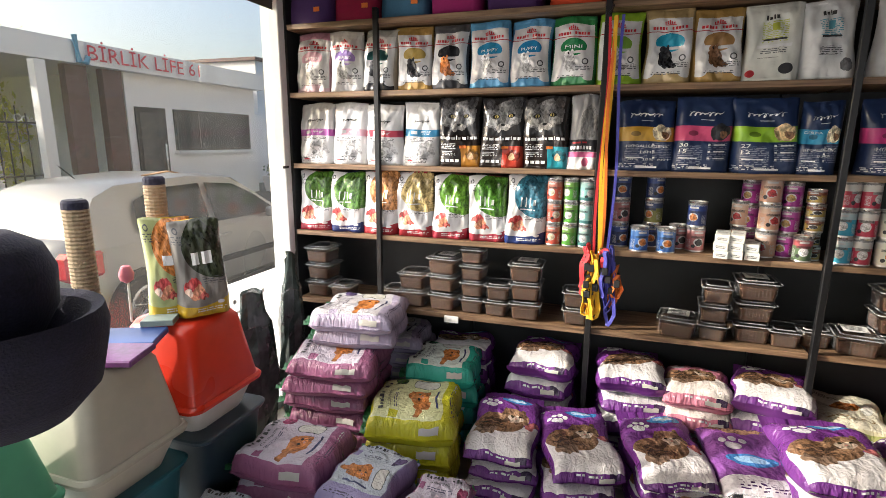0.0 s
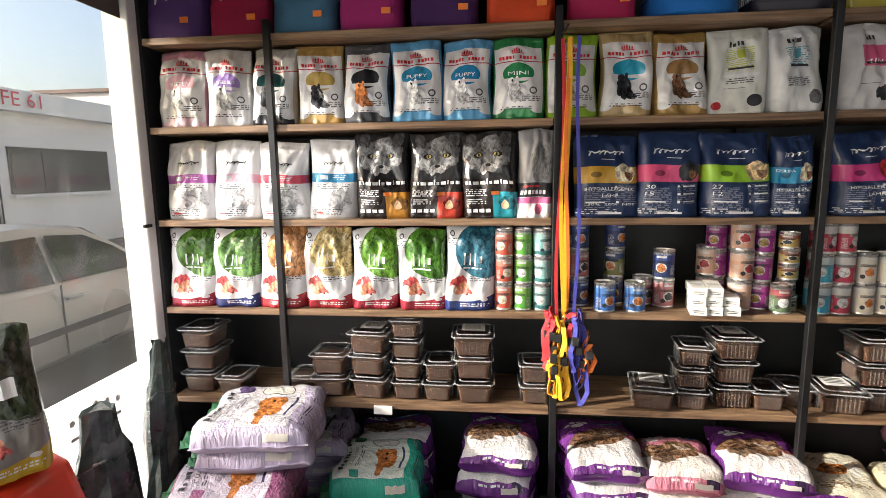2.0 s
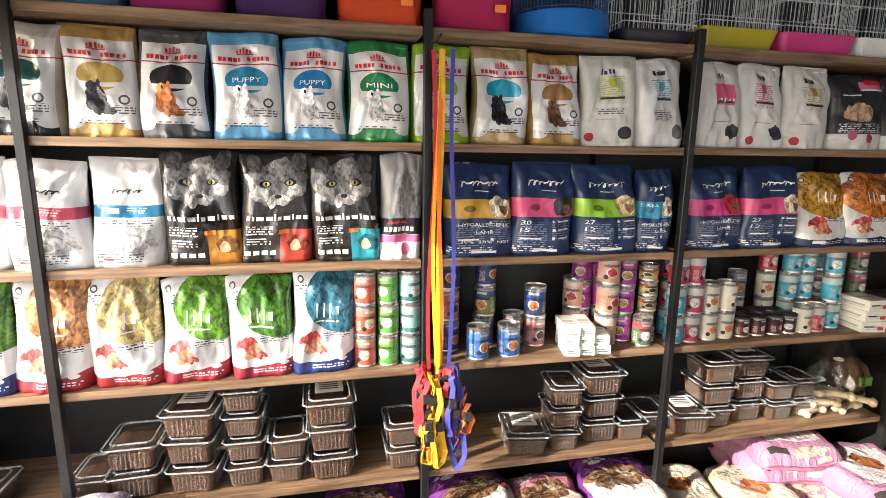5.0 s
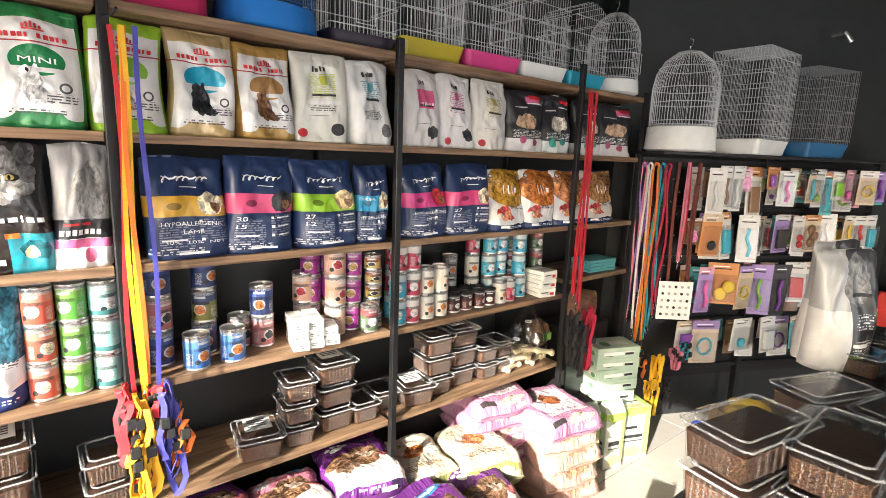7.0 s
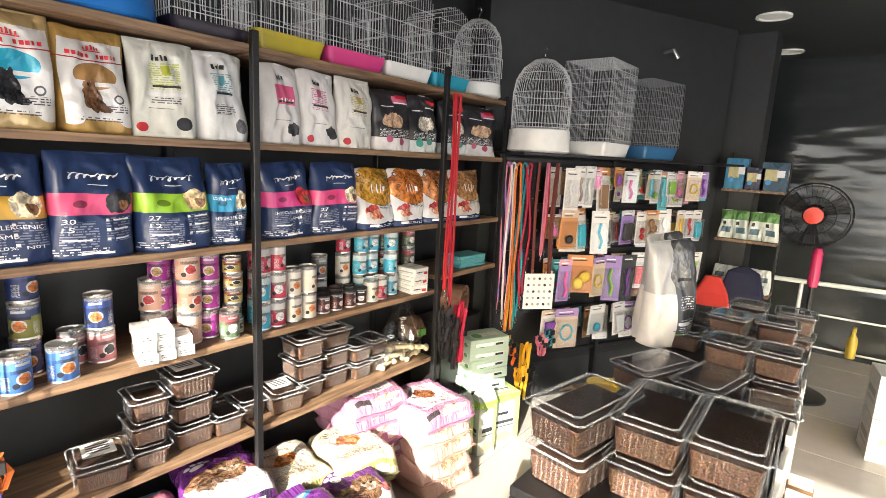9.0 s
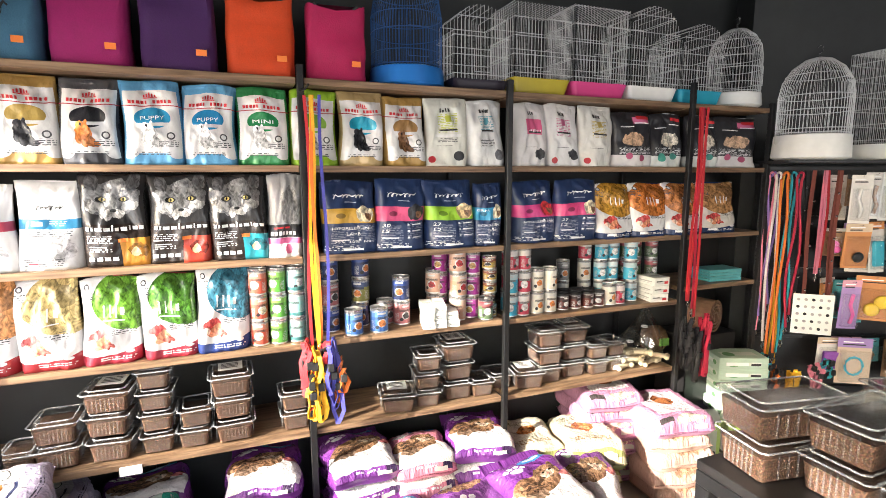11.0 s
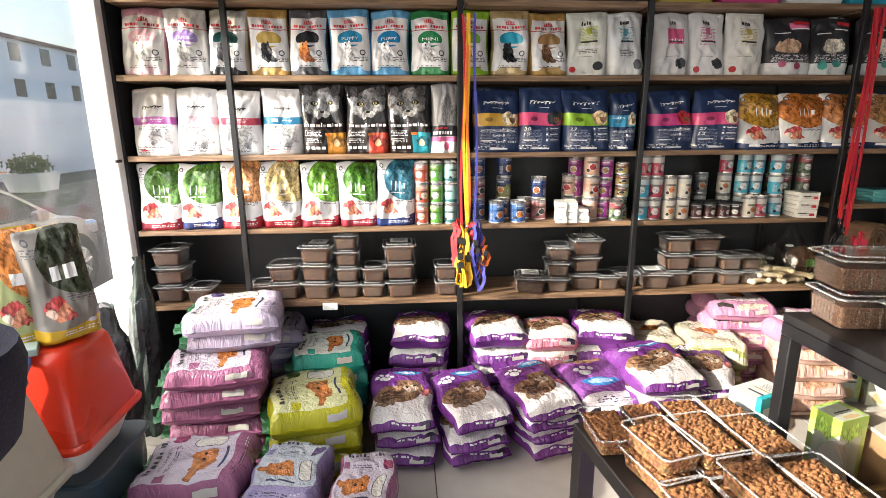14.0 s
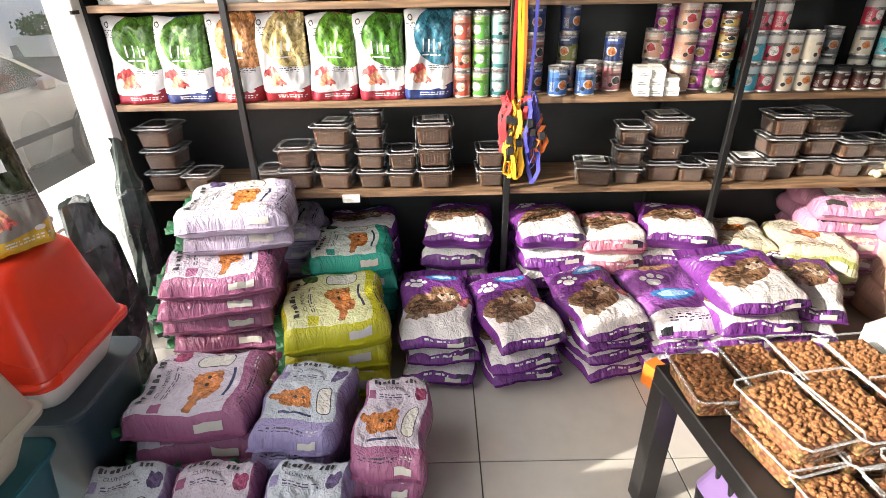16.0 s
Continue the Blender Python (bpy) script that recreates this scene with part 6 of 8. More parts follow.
hook = thing("wall_hook", "black hook on the shelf post", "hook", pose(0, -.012, 1.88))
part("arm", tube([(0.0, 0, 0), (.012, -.03, 0), (.02, -.06, .012)], .004), STEEL, hook)
for k, (dx, c, z0) in enumerate(((-.004, "red", .92), (.008, "yellow", .90), (.018, "orange", .96), (.050, "blue", .95))):
    leash(.012 + dx, -.035 - .008 * k, z0, 1.86, c, "hanging %s dog leash" % c, .011, .008, k == 1, k * 1.3)
for k, (dx, c, z0, z1) in enumerate(((-.02, "red", .68, .98), (.012, "yellow", .63, .97), (.07, "blue", .62, .98), (.055, "red", .74, .98), (.10, "orange", .70, .90), (.0, "yellow", .64, .85))):
    harness(dx, -.05 - .012 * (k % 3), z0, z1, c, "%s webbing dog harness in a hanging bundle" % c, k + 3)
for k, (dx, c, z0) in enumerate(((.0, "red", .94), (.018, "crimson", .90), (.036, "red", .86))):
    leash(1.875 + dx, -.035 - .007 * k, z0, 1.90, c, "hanging red dog leash", .015, .006, k == 0, k * 2.1)
for k, (dx, c, z0, z1) in enumerate(((-.03, "black", .55, .88), (.02, "black", .50, .84), (.05, "crimson", .52, .9))):
    harness(1.88 + dx, -.05 - .01 * k, z0, z1, c, "%s webbing harness with chrome rings" % c, k + 13)


# ---- fabric carriers and cages on top of the shelves ----
def carrier(x0, x1, colour, label, seed, mark):
    w, h, d = x1 - x0, .285, .20
    ob = thing("pet_carrier_bag", label, "pet carrier", pose((x0 + x1) / 2, .13, LEVELS[0] + .002, 0, 0, random.uniform(-4, 4)), "fabric carriers on the top shelf")
    bm = bmesh.new()
    rows = []
    for j in range(9):
        t = j / 8
        row = []
        for k in range(24):
            a = 2 * math.pi * k / 24
            cx, cy = math.cos(a), math.sin(a)
            sx = math.copysign(abs(cx) ** .35, cx) * (w / 2) * (1 - .03 * t)
            sy = math.copysign(abs(cy) ** .4, cy) * (d / 2) * (1 - .25 * t)
            dip = -.03 * max(0, 1 - (sx / (w / 2)) ** 2) * t ** 6
            row.append(bm.verts.new((sx + .006 * noise.noise(Vector((cx + seed, cy, t * 3))), sy + .017 * noise.noise(Vector((cx * 2.5, t * 4, seed))), h * t + dip)))
        rows.append(row)
    for a, b in zip(rows, rows[1:]):
        for k in range(24):
            bm.faces.new((a[k], a[(k + 1) % 24], b[(k + 1) % 24], b[k]))
    bm.faces.new(rows[0][::-1])
    bm.faces.new(rows[-1])
    part("body", bm, plain("carrier_cloth_%d" % seed, colour, .75, vary=.12, grain=220, bump=.25), ob, smooth=True)
    part("handle", tube([(-w * .36, -d * .36, h * .97), (-w * .25, -d * .30, h * .91), (0, -d * .28, h * .87), (w * .25, -d * .30, h * .91), (w * .36, -d * .36, h * .97)], .006), WEB["black"], ob, "black piped opening")
    part("price_sticker", box(w * .22, w * .36, -d * .56, -d * .545, h * .18, h * .25), ORANGE_TAG, ob)
    if mark:
        part("logo_mark", scrawl(lambda u, v: Vector(((u - .5) * w, -d * .585, v * h)), .5, .48, .42, .16, 4, seed, .020), mark, ob, "plain handwritten-looking mark")
    return ob


for k, (a, b, c, lab, mk) in enumerate(((-1.48, -1.26, (0.10, 0.045, 0.20), "purple fabric pet carrier bag", WHITEINK), (-1.236, -1.016, (0.36, 0.01, 0.06), "red fabric pet carrier bag", WHITEINK), (-1.0, -.777, (0.07, 0.20, 0.33), "steel blue fabric pet carrier bag", INK),
                                        (-.76, -.536, (0.36, 0.015, 0.14), "magenta fabric pet carrier bag", None), (-.505, -.268, (0.055, 0.012, 0.09), "dark purple fabric pet carrier bag", None), (-.24, -.002, (0.62, 0.06, 0.01), "orange fabric pet carrier bag", None), (.04, .264, (0.40, 0.01, 0.08), "crimson fabric pet carrier bag", None))):
    carrier(a, b, c, lab, k + 1, mk)
WIRE = plain("pale_cage_wire", (0.66, 0.67, 0.68), .3, .15, vary=.1, bump=0)
WIREBLUE = plain("blue_cage_wire", (0.03, 0.10, 0.28), .35, .3, vary=.1, bump=0)
WIREMID = plain("grey_cage_wire", (0.34, 0.35, 0.36), .35, .3, vary=.1, bump=0)


def cage(m, w, d, h, tray_mat, wire_mat, label, shape="arch", tray_h=.06, gap=.016, hook_on=False):
    ob = thing("bird_cage", label, "bird cage", m, "bird cages")
    if shape == "dome":
        part("tray", turned([(w * .46, 0), (w * .52, .01), (w * .5, tray_h), (w * .44, tray_h + .006)], 28), tray_mat, ob, smooth=True)
    else:
        part("tray", lofted([(-w / 2 + .012, w / 2 - .012, -d / 2 + .012, d / 2 - .012, 0, .02), (-w / 2, w / 2, -d / 2, d / 2, tray_h * .8, .02), (-w / 2 - .004, w / 2 + .004, -d / 2 - .004, d / 2 + .004, tray_h, .02)]), tray_mat, ob)
    bm = bmesh.new()
    r = .0013
    if shape == "dome":
        n = int(math.pi * w / gap)
        for k in range(n):
            a = 2 * math.pi * k / n
            pts = [(w * .48 * math.cos(a), w * .48 * math.sin(a), tray_h)] + [(w * .48 * math.cos(a) * math.cos(q), w * .48 * math.sin(a) * math.cos(q), h * .62 + h * .38 * math.sin(q)) for q in (0, .4, .8, 1.2, 1.5)]
            tube(pts, r, 3, bm)
        for z in (tray_h + .01, h * .3, h * .48, h * .62, h * .82):
            rr = w * .482 * (1 if z <= h * .62 else math.sqrt(max(0, 1 - ((z - h * .62) / (h * .38)) ** 2)))
            tube([(rr * math.cos(2 * math.pi * k / 28), rr * math.sin(2 * math.pi * k / 28), z) for k in range(28)], r * 1.4, 4, bm, True)
    else:
        def top(x):
            return h * .68 + h * .32 * math.sqrt(max(0, 1 - (2 * x / w) ** 2)) if shape == "arch" else h
        n = int(w / gap)
        for y in (-d / 2, d / 2):
            for k in range(n + 1):
                x = -w / 2 + w * k / n
                tube([(x, y, tray_h), (x, y, max(tray_h + .02, top(x)))], r, 3, bm)
        for k in range(0, n + 1, 2 if shape == "arch" else 1):
            x = -w / 2 + w * k / n
            tube([(x, -d / 2, top(x)), (x, d / 2, top(x))], r, 3, bm)
        nd = int(d / gap)
        for x in (-w / 2, w / 2):
            for k in range(nd + 1):
                tube([(x, -d / 2 + d * k / nd, tray_h), (x, -d / 2 + d * k / nd, top(x))], r, 3, bm)
        for z in np.arange(tray_h + .02, h, .075):
            x = w / 2 if top(w / 2) > z else w / 2 * math.sqrt(max(0, 1 - ((z - h * .68) / (h * .32)) ** 2))
            tube([(-x, -d / 2, z), (x, -d / 2, z), (x, d / 2, z), (-x, d / 2, z)], r * 1.3, 4, bm, True)
    part("wire_grid", bm, wire_mat, ob)
    bm = bmesh.new()
    for x0, x1, z0, z1 in ((-w * .14, w * .14, tray_h + .03, h * .48),):
        tube([(x0, -d * .5 - .004, z0), (x1, -d * .5 - .004, z0), (x1, -d * .5 - .004, z1), (x0, -d * .5 - .004, z1)], r * 1.6, 4, bm, True)
    part("door", bm, wire_mat, ob, "small wire door")
    if hook_on:
        part("hanger", tube([(0, 0, h), (0, 0, h + .02), (.014, 0, h + .035), (.012, 0, h + .052), (-.004, 0, h + .056), (-.014, 0, h + .045)], .0022, 6), CHROME, ob)
    return ob


ZT = LEVELS[0] + .003
C = {n: tint("cage_tray_" + n, c, .3) for n, c in dict(blue=(0.02, 0.16, 0.50), dark=(0.025, 0.02, 0.035), yellow=(0.42, 0.34, 0.02), pink=(0.60, 0.05, 0.22), white=(0.75, 0.75, 0.73), cyan=(0.02, 0.32, 0.46), steel=(0.03, 0.12, 0.25)).items()}
cage(pose(.448, .15, ZT), .30, .30, .45, C["blue"], WIREBLUE, "blue wire domed bird cage with a blue tray", "dome", .075, .014, True)
cage(pose(.744, .15, ZT), .255, .20, .34, C["dark"], WIRE, "wire bird cage with a black tray", "arch", .045)
cage(pose(1.03, .15, ZT), .285, .22, .37, C["yellow"], WIRE, "wire bird cage with a mustard yellow tray", "box", .065)
cage(pose(1.34, .15, ZT), .30, .22, .39, C["pink"], WIRE, "wire bird cage with a pink tray", "box", .065)
cage(pose(1.65, .15, ZT), .29, .22, .43, C["white"], WIRE, "arched wire bird cage with a white tray", "arch", .065)
cage(pose(1.955, .15, ZT), .28, .22, .38, C["cyan"], WIRE, "arched wire bird cage with a bright blue tray", "arch", .065)
cage(pose(2.26, .12, ZT), .27, .27, .41, C["white"], WIRE, "round wire bird cage with a white base", "dome", .07, .016, True)


# ---- the pegboard wall ----
TURN_R = math.degrees(math.atan2(slant.y, slant.x))


def on_rack(s, z, out=0.06, turn=0.0, rx=0.0):
    p = RACK_A + slant * s + slant_n * out
    return pose(p.x, p.y, z, rx, 0, TURN_R + turn)


board = thing("pegboard_rack", "black steel pegboard rack on the slanting wall", "rack", on_rack(0, 0, 0))
part("panel", box(.0, 1.72, .02, .04, .3, 1.62), STEEL, board)
for s in (0, .86, 1.70):
    part("upright", box(s, s + .025, -.025, .02, 0, 1.64, .002), STEEL, board)
for z in (.36, .66, 1.04, 1.33, 1.60):
    part("rail", box(.025, 1.70, -.012, .018, z, z + .022, .001), STEEL, board)
part("top_shelf", box(-.02, 1.74, -.30, .02, 1.635, 1.65, .002), STEEL, board)
cage(on_rack(.14, 1.652, .19, 4), .33, .33, .50, C["white"], WIRE, "large round wire bird cage with a white base", "dome", .12, .017, True)
cage(on_rack(.56, 1.652, .17, 24), .36, .28, .52, C["white"], WIRE, "large square white wire cage", "box", .075, .015)
cage(on_rack(.97, 1.652, .16, 10), .34, .24, .46, C["steel"], WIREMID, "dark wire cage with a blue tray", "box", .075, .015)

CARD = [plain("card_" + n, c, .5, vary=.1, grain=60, bump=.05) for n, c in (("white", (0.72, 0.69, 0.66)), ("cream", (0.62, 0.48, 0.34)), ("pale", (0.66, 0.66, 0.64)), ("pink", (0.62, 0.30, 0.38)), ("teal", (0.08, 0.38, 0.42)), ("black", (0.04, 0.04, 0.045)), ("orange", (0.60, 0.25, 0.08)), ("lilac", (0.35, 0.22, 0.50)))]
TOY = [tint("toy_" + n, c, .4) for n, c in (("pink", (0.70, 0.10, 0.35)), ("yellow", (0.80, 0.55, 0.05)), ("green", (0.25, 0.55, 0.06)), ("red", (0.60, 0.03, 0.03)), ("black", (0.02, 0.02, 0.02)), ("cyan", (0.04, 0.45, 0.60)), ("violet", (0.25, 0.05, 0.40)), ("white", (0.75, 0.75, 0.72)), ("brown", (0.30, 0.16, 0.08)))]
BUBBLE = clear("blister_film", (0.96, 0.96, 0.96), 0.06, 0.12, 1.4)
rnd = random.Random(11)


def pack(s, z, w, h, out, card=None, tm=None, kind=None):
    w *= 1.2
    ob = thing("toy_pack", "hanging card pack with a small pet toy", "pet toy", on_rack(s, z - h, out, rnd.uniform(-24, 24), rnd.uniform(-6, 4)), "packs on the pegboard")
    cm = card or (CARD[0] if rnd.random() < .62 else rnd.choice(CARD + [TOY[8]]))
    part("card", box(-w / 2, w / 2, -.001, .001, 0, h, .0), cm, ob)
    tm = tm or rnd.choice(TOY)
    kind = rnd.random() if kind is None else kind
    if kind < .35:
        bm = bmesh.new()
        for q in range(rnd.choice((1, 2, 3))):
            bmesh.ops.create_icosphere(bm, subdivisions=2, radius=1, matrix=Matrix.LocRotScale((rnd.uniform(-.2, .2) * w, -.012, h * (.25 + .18 * q)), None, (w * .22, .012, w * .22)))
    elif kind < .6:
        x = rnd.uniform(-.1, .1) * w
        bm = tube([(x, -.010, h * .12), (x + w * .1, -.012, h * .3), (x - w * .1, -.012, h * .5), (x, -.010, h * .72)], .009, 7)
    elif kind < .8:
        bm = tube([(w * .26 * math.cos(2 * math.pi * q / 12), -.010, h * .4 + w * .3 * math.sin(2 * math.pi * q / 12)) for q in range(12)], .006, 6, None, True)
    else:
        bm = box(-w * .3, w * .3, -.022, -.001, h * .12, h * .62, .004)
    part("toy", bm, tm, ob, smooth=kind < .8)
    part("blister", lofted([(-w * .42, w * .42, -.03, -.0015, h * .07, .004), (-w * .42, w * .42, -.03, -.0015, h * .72, .004)]), BUBBLE, ob)
    part("header", box(-w / 2, w / 2, -.0025, .002, h * rnd.uniform(.78, .9), h, 0), cm if rnd.random() < .5 else rnd.choice(CARD), ob)
    for q in range(2):
        part("printed_bar", box(-w * .35, w * rnd.uniform(.1, .35), -.0035, -.003, h * (.90 - .055 * q), h * (.925 - .055 * q)), INK if q else WHITEINK, ob)
    part("peg", tube([(0, .06, h * .96), (0, -.02, h * .96), (0, -.028, h * .985)], .0022, 5), CHROME, ob)


for z, s0, hs, step in ((1.58, .38, .22, .085), (1.31, .38, .24, .085), (1.02, .38, .26, .085), (.68, .42, .22, .11)):
    s = s0
    while s < 1.66:
        w = rnd.uniform(.05, .135)
        pack(s, z + rnd.uniform(-.02, .01), w, hs * rnd.uniform(.5, 1.15), .035 + rnd.uniform(0, .04))
        s += step * rnd.uniform(.85, 1.15)
C_ = {n: CARD[i] for i, n in enumerate(("white", "cream", "pale", "pink", "teal", "black", "orange", "lilac"))}
T_ = {n: TOY[i] for i, n in enumerate(("pink", "yellow", "green", "red", "black", "cyan", "violet", "white", "brown"))}
TUBE, RING, BALLS, BLOCK = .5, .7, .1, .9
# front packs, row by row from the leashes outwards: width, height, card, toy, kind
FRONT = {
    1.585: ((.075, .25, "white", "white", TUBE), (.07, .24, "white", "brown", TUBE), (.07, .25, "pale", "white", TUBE), (.06, .13, "pink", "pink", BLOCK), (.085, .29, "white", "brown", BLOCK), (.10, .12, "orange", "violet", BALLS), (.09, .20, "pale", "pink", TUBE), (.09, .13, "cream", "green", TUBE), (.08, .19, "cream", "cyan", TUBE), (.09, .22, "pale", "green", BALLS), (.06, .25, "teal", "cyan", TUBE),
            (.07, .16, "pale", "green", BLOCK), (.09, .19, "pink", "pink", BALLS), (.09, .20, "cream", "yellow", RING), (.08, .18, "lilac", "violet", TUBE), (.07, .20, "teal", "green", TUBE)),
    1.325: ((.11, .24, "orange", "black", BALLS), (.09, .27, "white", "cyan", BLOCK), (.10, .27, "white", "cyan", TUBE), (.075, .25, "pale", "black", TUBE), (.13, .22, "lilac", "black", BLOCK), (.08, .22, "white", "red", BALLS), (.11, .22, "cream", "brown", BALLS), (.09, .21, "white", "white", TUBE), (.08, .20, "cream", "yellow", TUBE), (.10, .19, "pale", "red", TUBE), (.09, .22, "white", "cyan", BLOCK)),
    1.035: ((.08, .27, "lilac", "pink", TUBE), (.14, .24, "orange", "yellow", BALLS), (.10, .26, "cream", "yellow", RING), (.10, .30, "lilac", "green", TUBE), (.10, .32, "black", "violet", TUBE), (.11, .24, "white", "red", BLOCK), (.09, .26, "pale", "red", TUBE), (.11, .20, "teal", "cyan", BLOCK), (.10, .24, "pink", "violet", BALLS), (.10, .22, "white", "green", TUBE)),
    .70: ((.14, .26, "cream", "cyan", RING), (.12, .20, "pale", "cyan", BALLS), (.12, .22, "white", "white", BLOCK), (.10, .20, "teal", "red", TUBE), (.11, .22, "pink", "violet", TUBE), (.12, .20, "white", "brown", BLOCK)),
}
for z, row in FRONT.items():
    s = .40
    gap = 1.26 / sum(q[0] for q in row)
    for w, h, cc, tc, kd in row:
        pack(s + w * gap / 2, z + rnd.uniform(-.012, .008), w, h, .10 + rnd.uniform(0, .05), C_[cc], T_[tc], kd)
        s += w * gap


def rope_leash(s, z0, colour, seed, r=.0065):
    """A round rope leash hung doubled over a peg, with a clip at each end."""
    p = on_rack(s, 0, .07 + .02 * (seed % 3)).translation
    ob = thing("leash", "hanging %s rope dog leash" % colour, "leash", pose(p.x, p.y, 0, 0, 0, TURN_R), "hanging leashes")
    wob = lambda k, q: .010 * math.sin(seed * 1.7 + k * .8 + q)
    left = [(-.016 + wob(k, 0), .006 * math.sin(k + seed), z0 + (1.55 - z0) * k / 9) for k in range(10)]
    arch = [(-.016 * math.cos(a), 0, 1.56 + .030 * math.sin(a)) for a in np.linspace(.5, 2.6, 5)]
    right = [(.016 + wob(k, 2), .006 * math.cos(k + seed), 1.55 - (1.55 - z0 - .07) * k / 9) for k in range(10)]
    part("rope", tube(left + arch + right, r, 7), WEB[colour], ob, smooth=True)
    for x, z in ((left[0][0], z0), (right[-1][0], z0 + .07)):
        part("clip", tube([(x, 0, z), (x + .008, 0, z - .022), (x, 0, z - .045), (x - .008, 0, z - .022)], .003, 6, closed=True), CHROME, ob, "chrome snap hook")


for k, (s, c, z0) in enumerate(((.03, "pink", .72), (.055, "white", .66), (.08, "orange", .52), (.105, "yellow", .44), (.13, "teal", .60), (.155, "crimson", .75), (.045, "lilac", .80))):
    rope_leash(s, z0, c, k)
for k, (s, c, z0, wd) in enumerate(((.19, "black", .95, .026), (.225, "brown", .88, .030), (.27, "pink", 1.05, .02), (.31, "red", 1.08, .018), (.345, "brown", .92, .030))):
    p = on_rack(s, 0, .09 + .012 * (k % 3)).translation
    ob = leash(p.x, p.y, z0, 1.60, c, "broad %s dog leash with studs" % c, wd, .006, k % 2 == 0, k * 1.9)
    if c in ("black", "brown"):
        for q in range(5):
            part("stud", turned([(.007, 0), (.005, .004), (0, .005)], 8), CHROME, ob).matrix_basis = pose(0, -.012, z0 + .08 + q * .12, 90, 0, 0)
for k, (s, c, z0, z1) in enumerate(((.04, "teal", .42, .62), (.10, "orange", .36, .55), (.19, "yellow", .14, .55), (.16, "yellow", .10, .40), (.30, "pink", .36, .58), (.36, "teal", .42, .58), (.24, "black", .16, .42))):
    p = on_rack(s, 0, .12).translation
    harness(p.x, p.y, z0, z1, c, "%s webbing harness hanging low on the rack" % c, k + 31)
charms = thing("charm_card", "white card with rows of small black charms", "display card", on_rack(.27, .72, .13, -14))
part("card", box(-.095, .095, -.001, .001, 0, .22), PAPER, charms)
for j in range(5):
    for i in range(5):
        part("charm", turned([(.008, 0), (.008, .004), (.004, .006)], 8), GREYINK if (i + j) % 3 else INK, charms).matrix_basis = pose(-.07 + .035 * i, -.001, .03 + .04 * j, 90, 0, 0)

# cartons and bowls on the floor before the rack
MINT = art("mint_carton", (0.45, 0.58, 0.48), [("rect", .5, .45, .36, .16, (0.68, 0.72, 0.66)), ("ell", .3, .4, .12, .2, (0.10, 0.28, 0.10))], .45, crease=.05)
MILKY = art("green_white_carton", (0.52, 0.56, 0.46), [("rect", .5, .97, .6, .07, (0.35, 0.52, 0.08)), ("blob", .5, .90, .5, .05, (0.36, 0.54, 0.10)), ("rect", .92, .5, .10, .42, (0.42, 0.56, 0.16)), ("rect", .5, .45, .3, .03, K), ("rect", .5, .36, .3, .012, GREY), ("ell", .5, .15, .28, .1, (0.55, 0.40, 0.2))], .4, crease=.08)
for x, y, t in ((1.99, -.10, -14), (2.12, -.16, -18)):
    ob = carton(pose(x, y, 0, 0, 0, t), .12, .09, .31, MILKY, "tall white and green carton of cat litter", "green cartons", bars=[("black", .25, .75, .42, .50)])
    part("gable", lofted([(-.06, .06, -.045, .045, .31, .004), (-.058, .058, -.008, .008, .36, .004)]), MILKY, ob)
carton(pose(2.30, -.14, 0, 0, 0, -22), .20, .16, .30, MILKY, "wide white and green carton", "green cartons", bars=[("black", .25, .6, .6, .65)])
for j in range(5):
    carton(pose(2.26 + random.uniform(-.01, .01), -.03, .301 + .062 * j if j else .301, 0, 0, -22 + random.uniform(-5, 5)), .26, .16, .061, MINT, "mint green cardboard pack in a pile", "mint packs", bars=[("white", .15, .6, .3, .6), ("black", .65, .85, .3, .5)])
STEELBOWL = plain("polished_steel", (0.6, 0.6, 0.6), .12, 1.0, vary=.05, bump=0)
for k, (x, y, z, r, mt, lab) in enumerate(((2.62, -.52, 0, .10, STEELBOWL, "polished steel pet bowl"), (2.62, -.52, .055, .085, STEELBOWL, "polished steel pet bowl"), (2.62, -.52, .11, .07, STEELBOWL, "small polished steel pet bowl"), (2.78, -.58, .262, .12, tint("yellow_plastic", (0.75, 0.50, 0.02), .3), "yellow plastic pet bowl"),
                                         (2.86, -.34, .0, .09, tint("cobalt_plastic", (0.02, 0.05, 0.35), .3), "blue plastic pet bowl"), (2.78, -.50, 0, .12, tint("pale_blue_plastic", (0.10, 0.35, 0.50), .3), "pale blue plastic pet bowl"))):
    bowl = thing("pet_bowl", lab, "pet bowl", pose(x, y, z), "pet bowls")
    part("bowl", turned([(r, 0), (r * .98, .01), (r * .8, .05), (r * .86, .055), (r * .8, .05), (r * .7, .02), (0, .015)], 24), mt, bowl, smooth=True)
KRAFT = plain("brown_cardboard", (0.36, 0.22, 0.11), .8, vary=.12, grain=18, bump=.1)


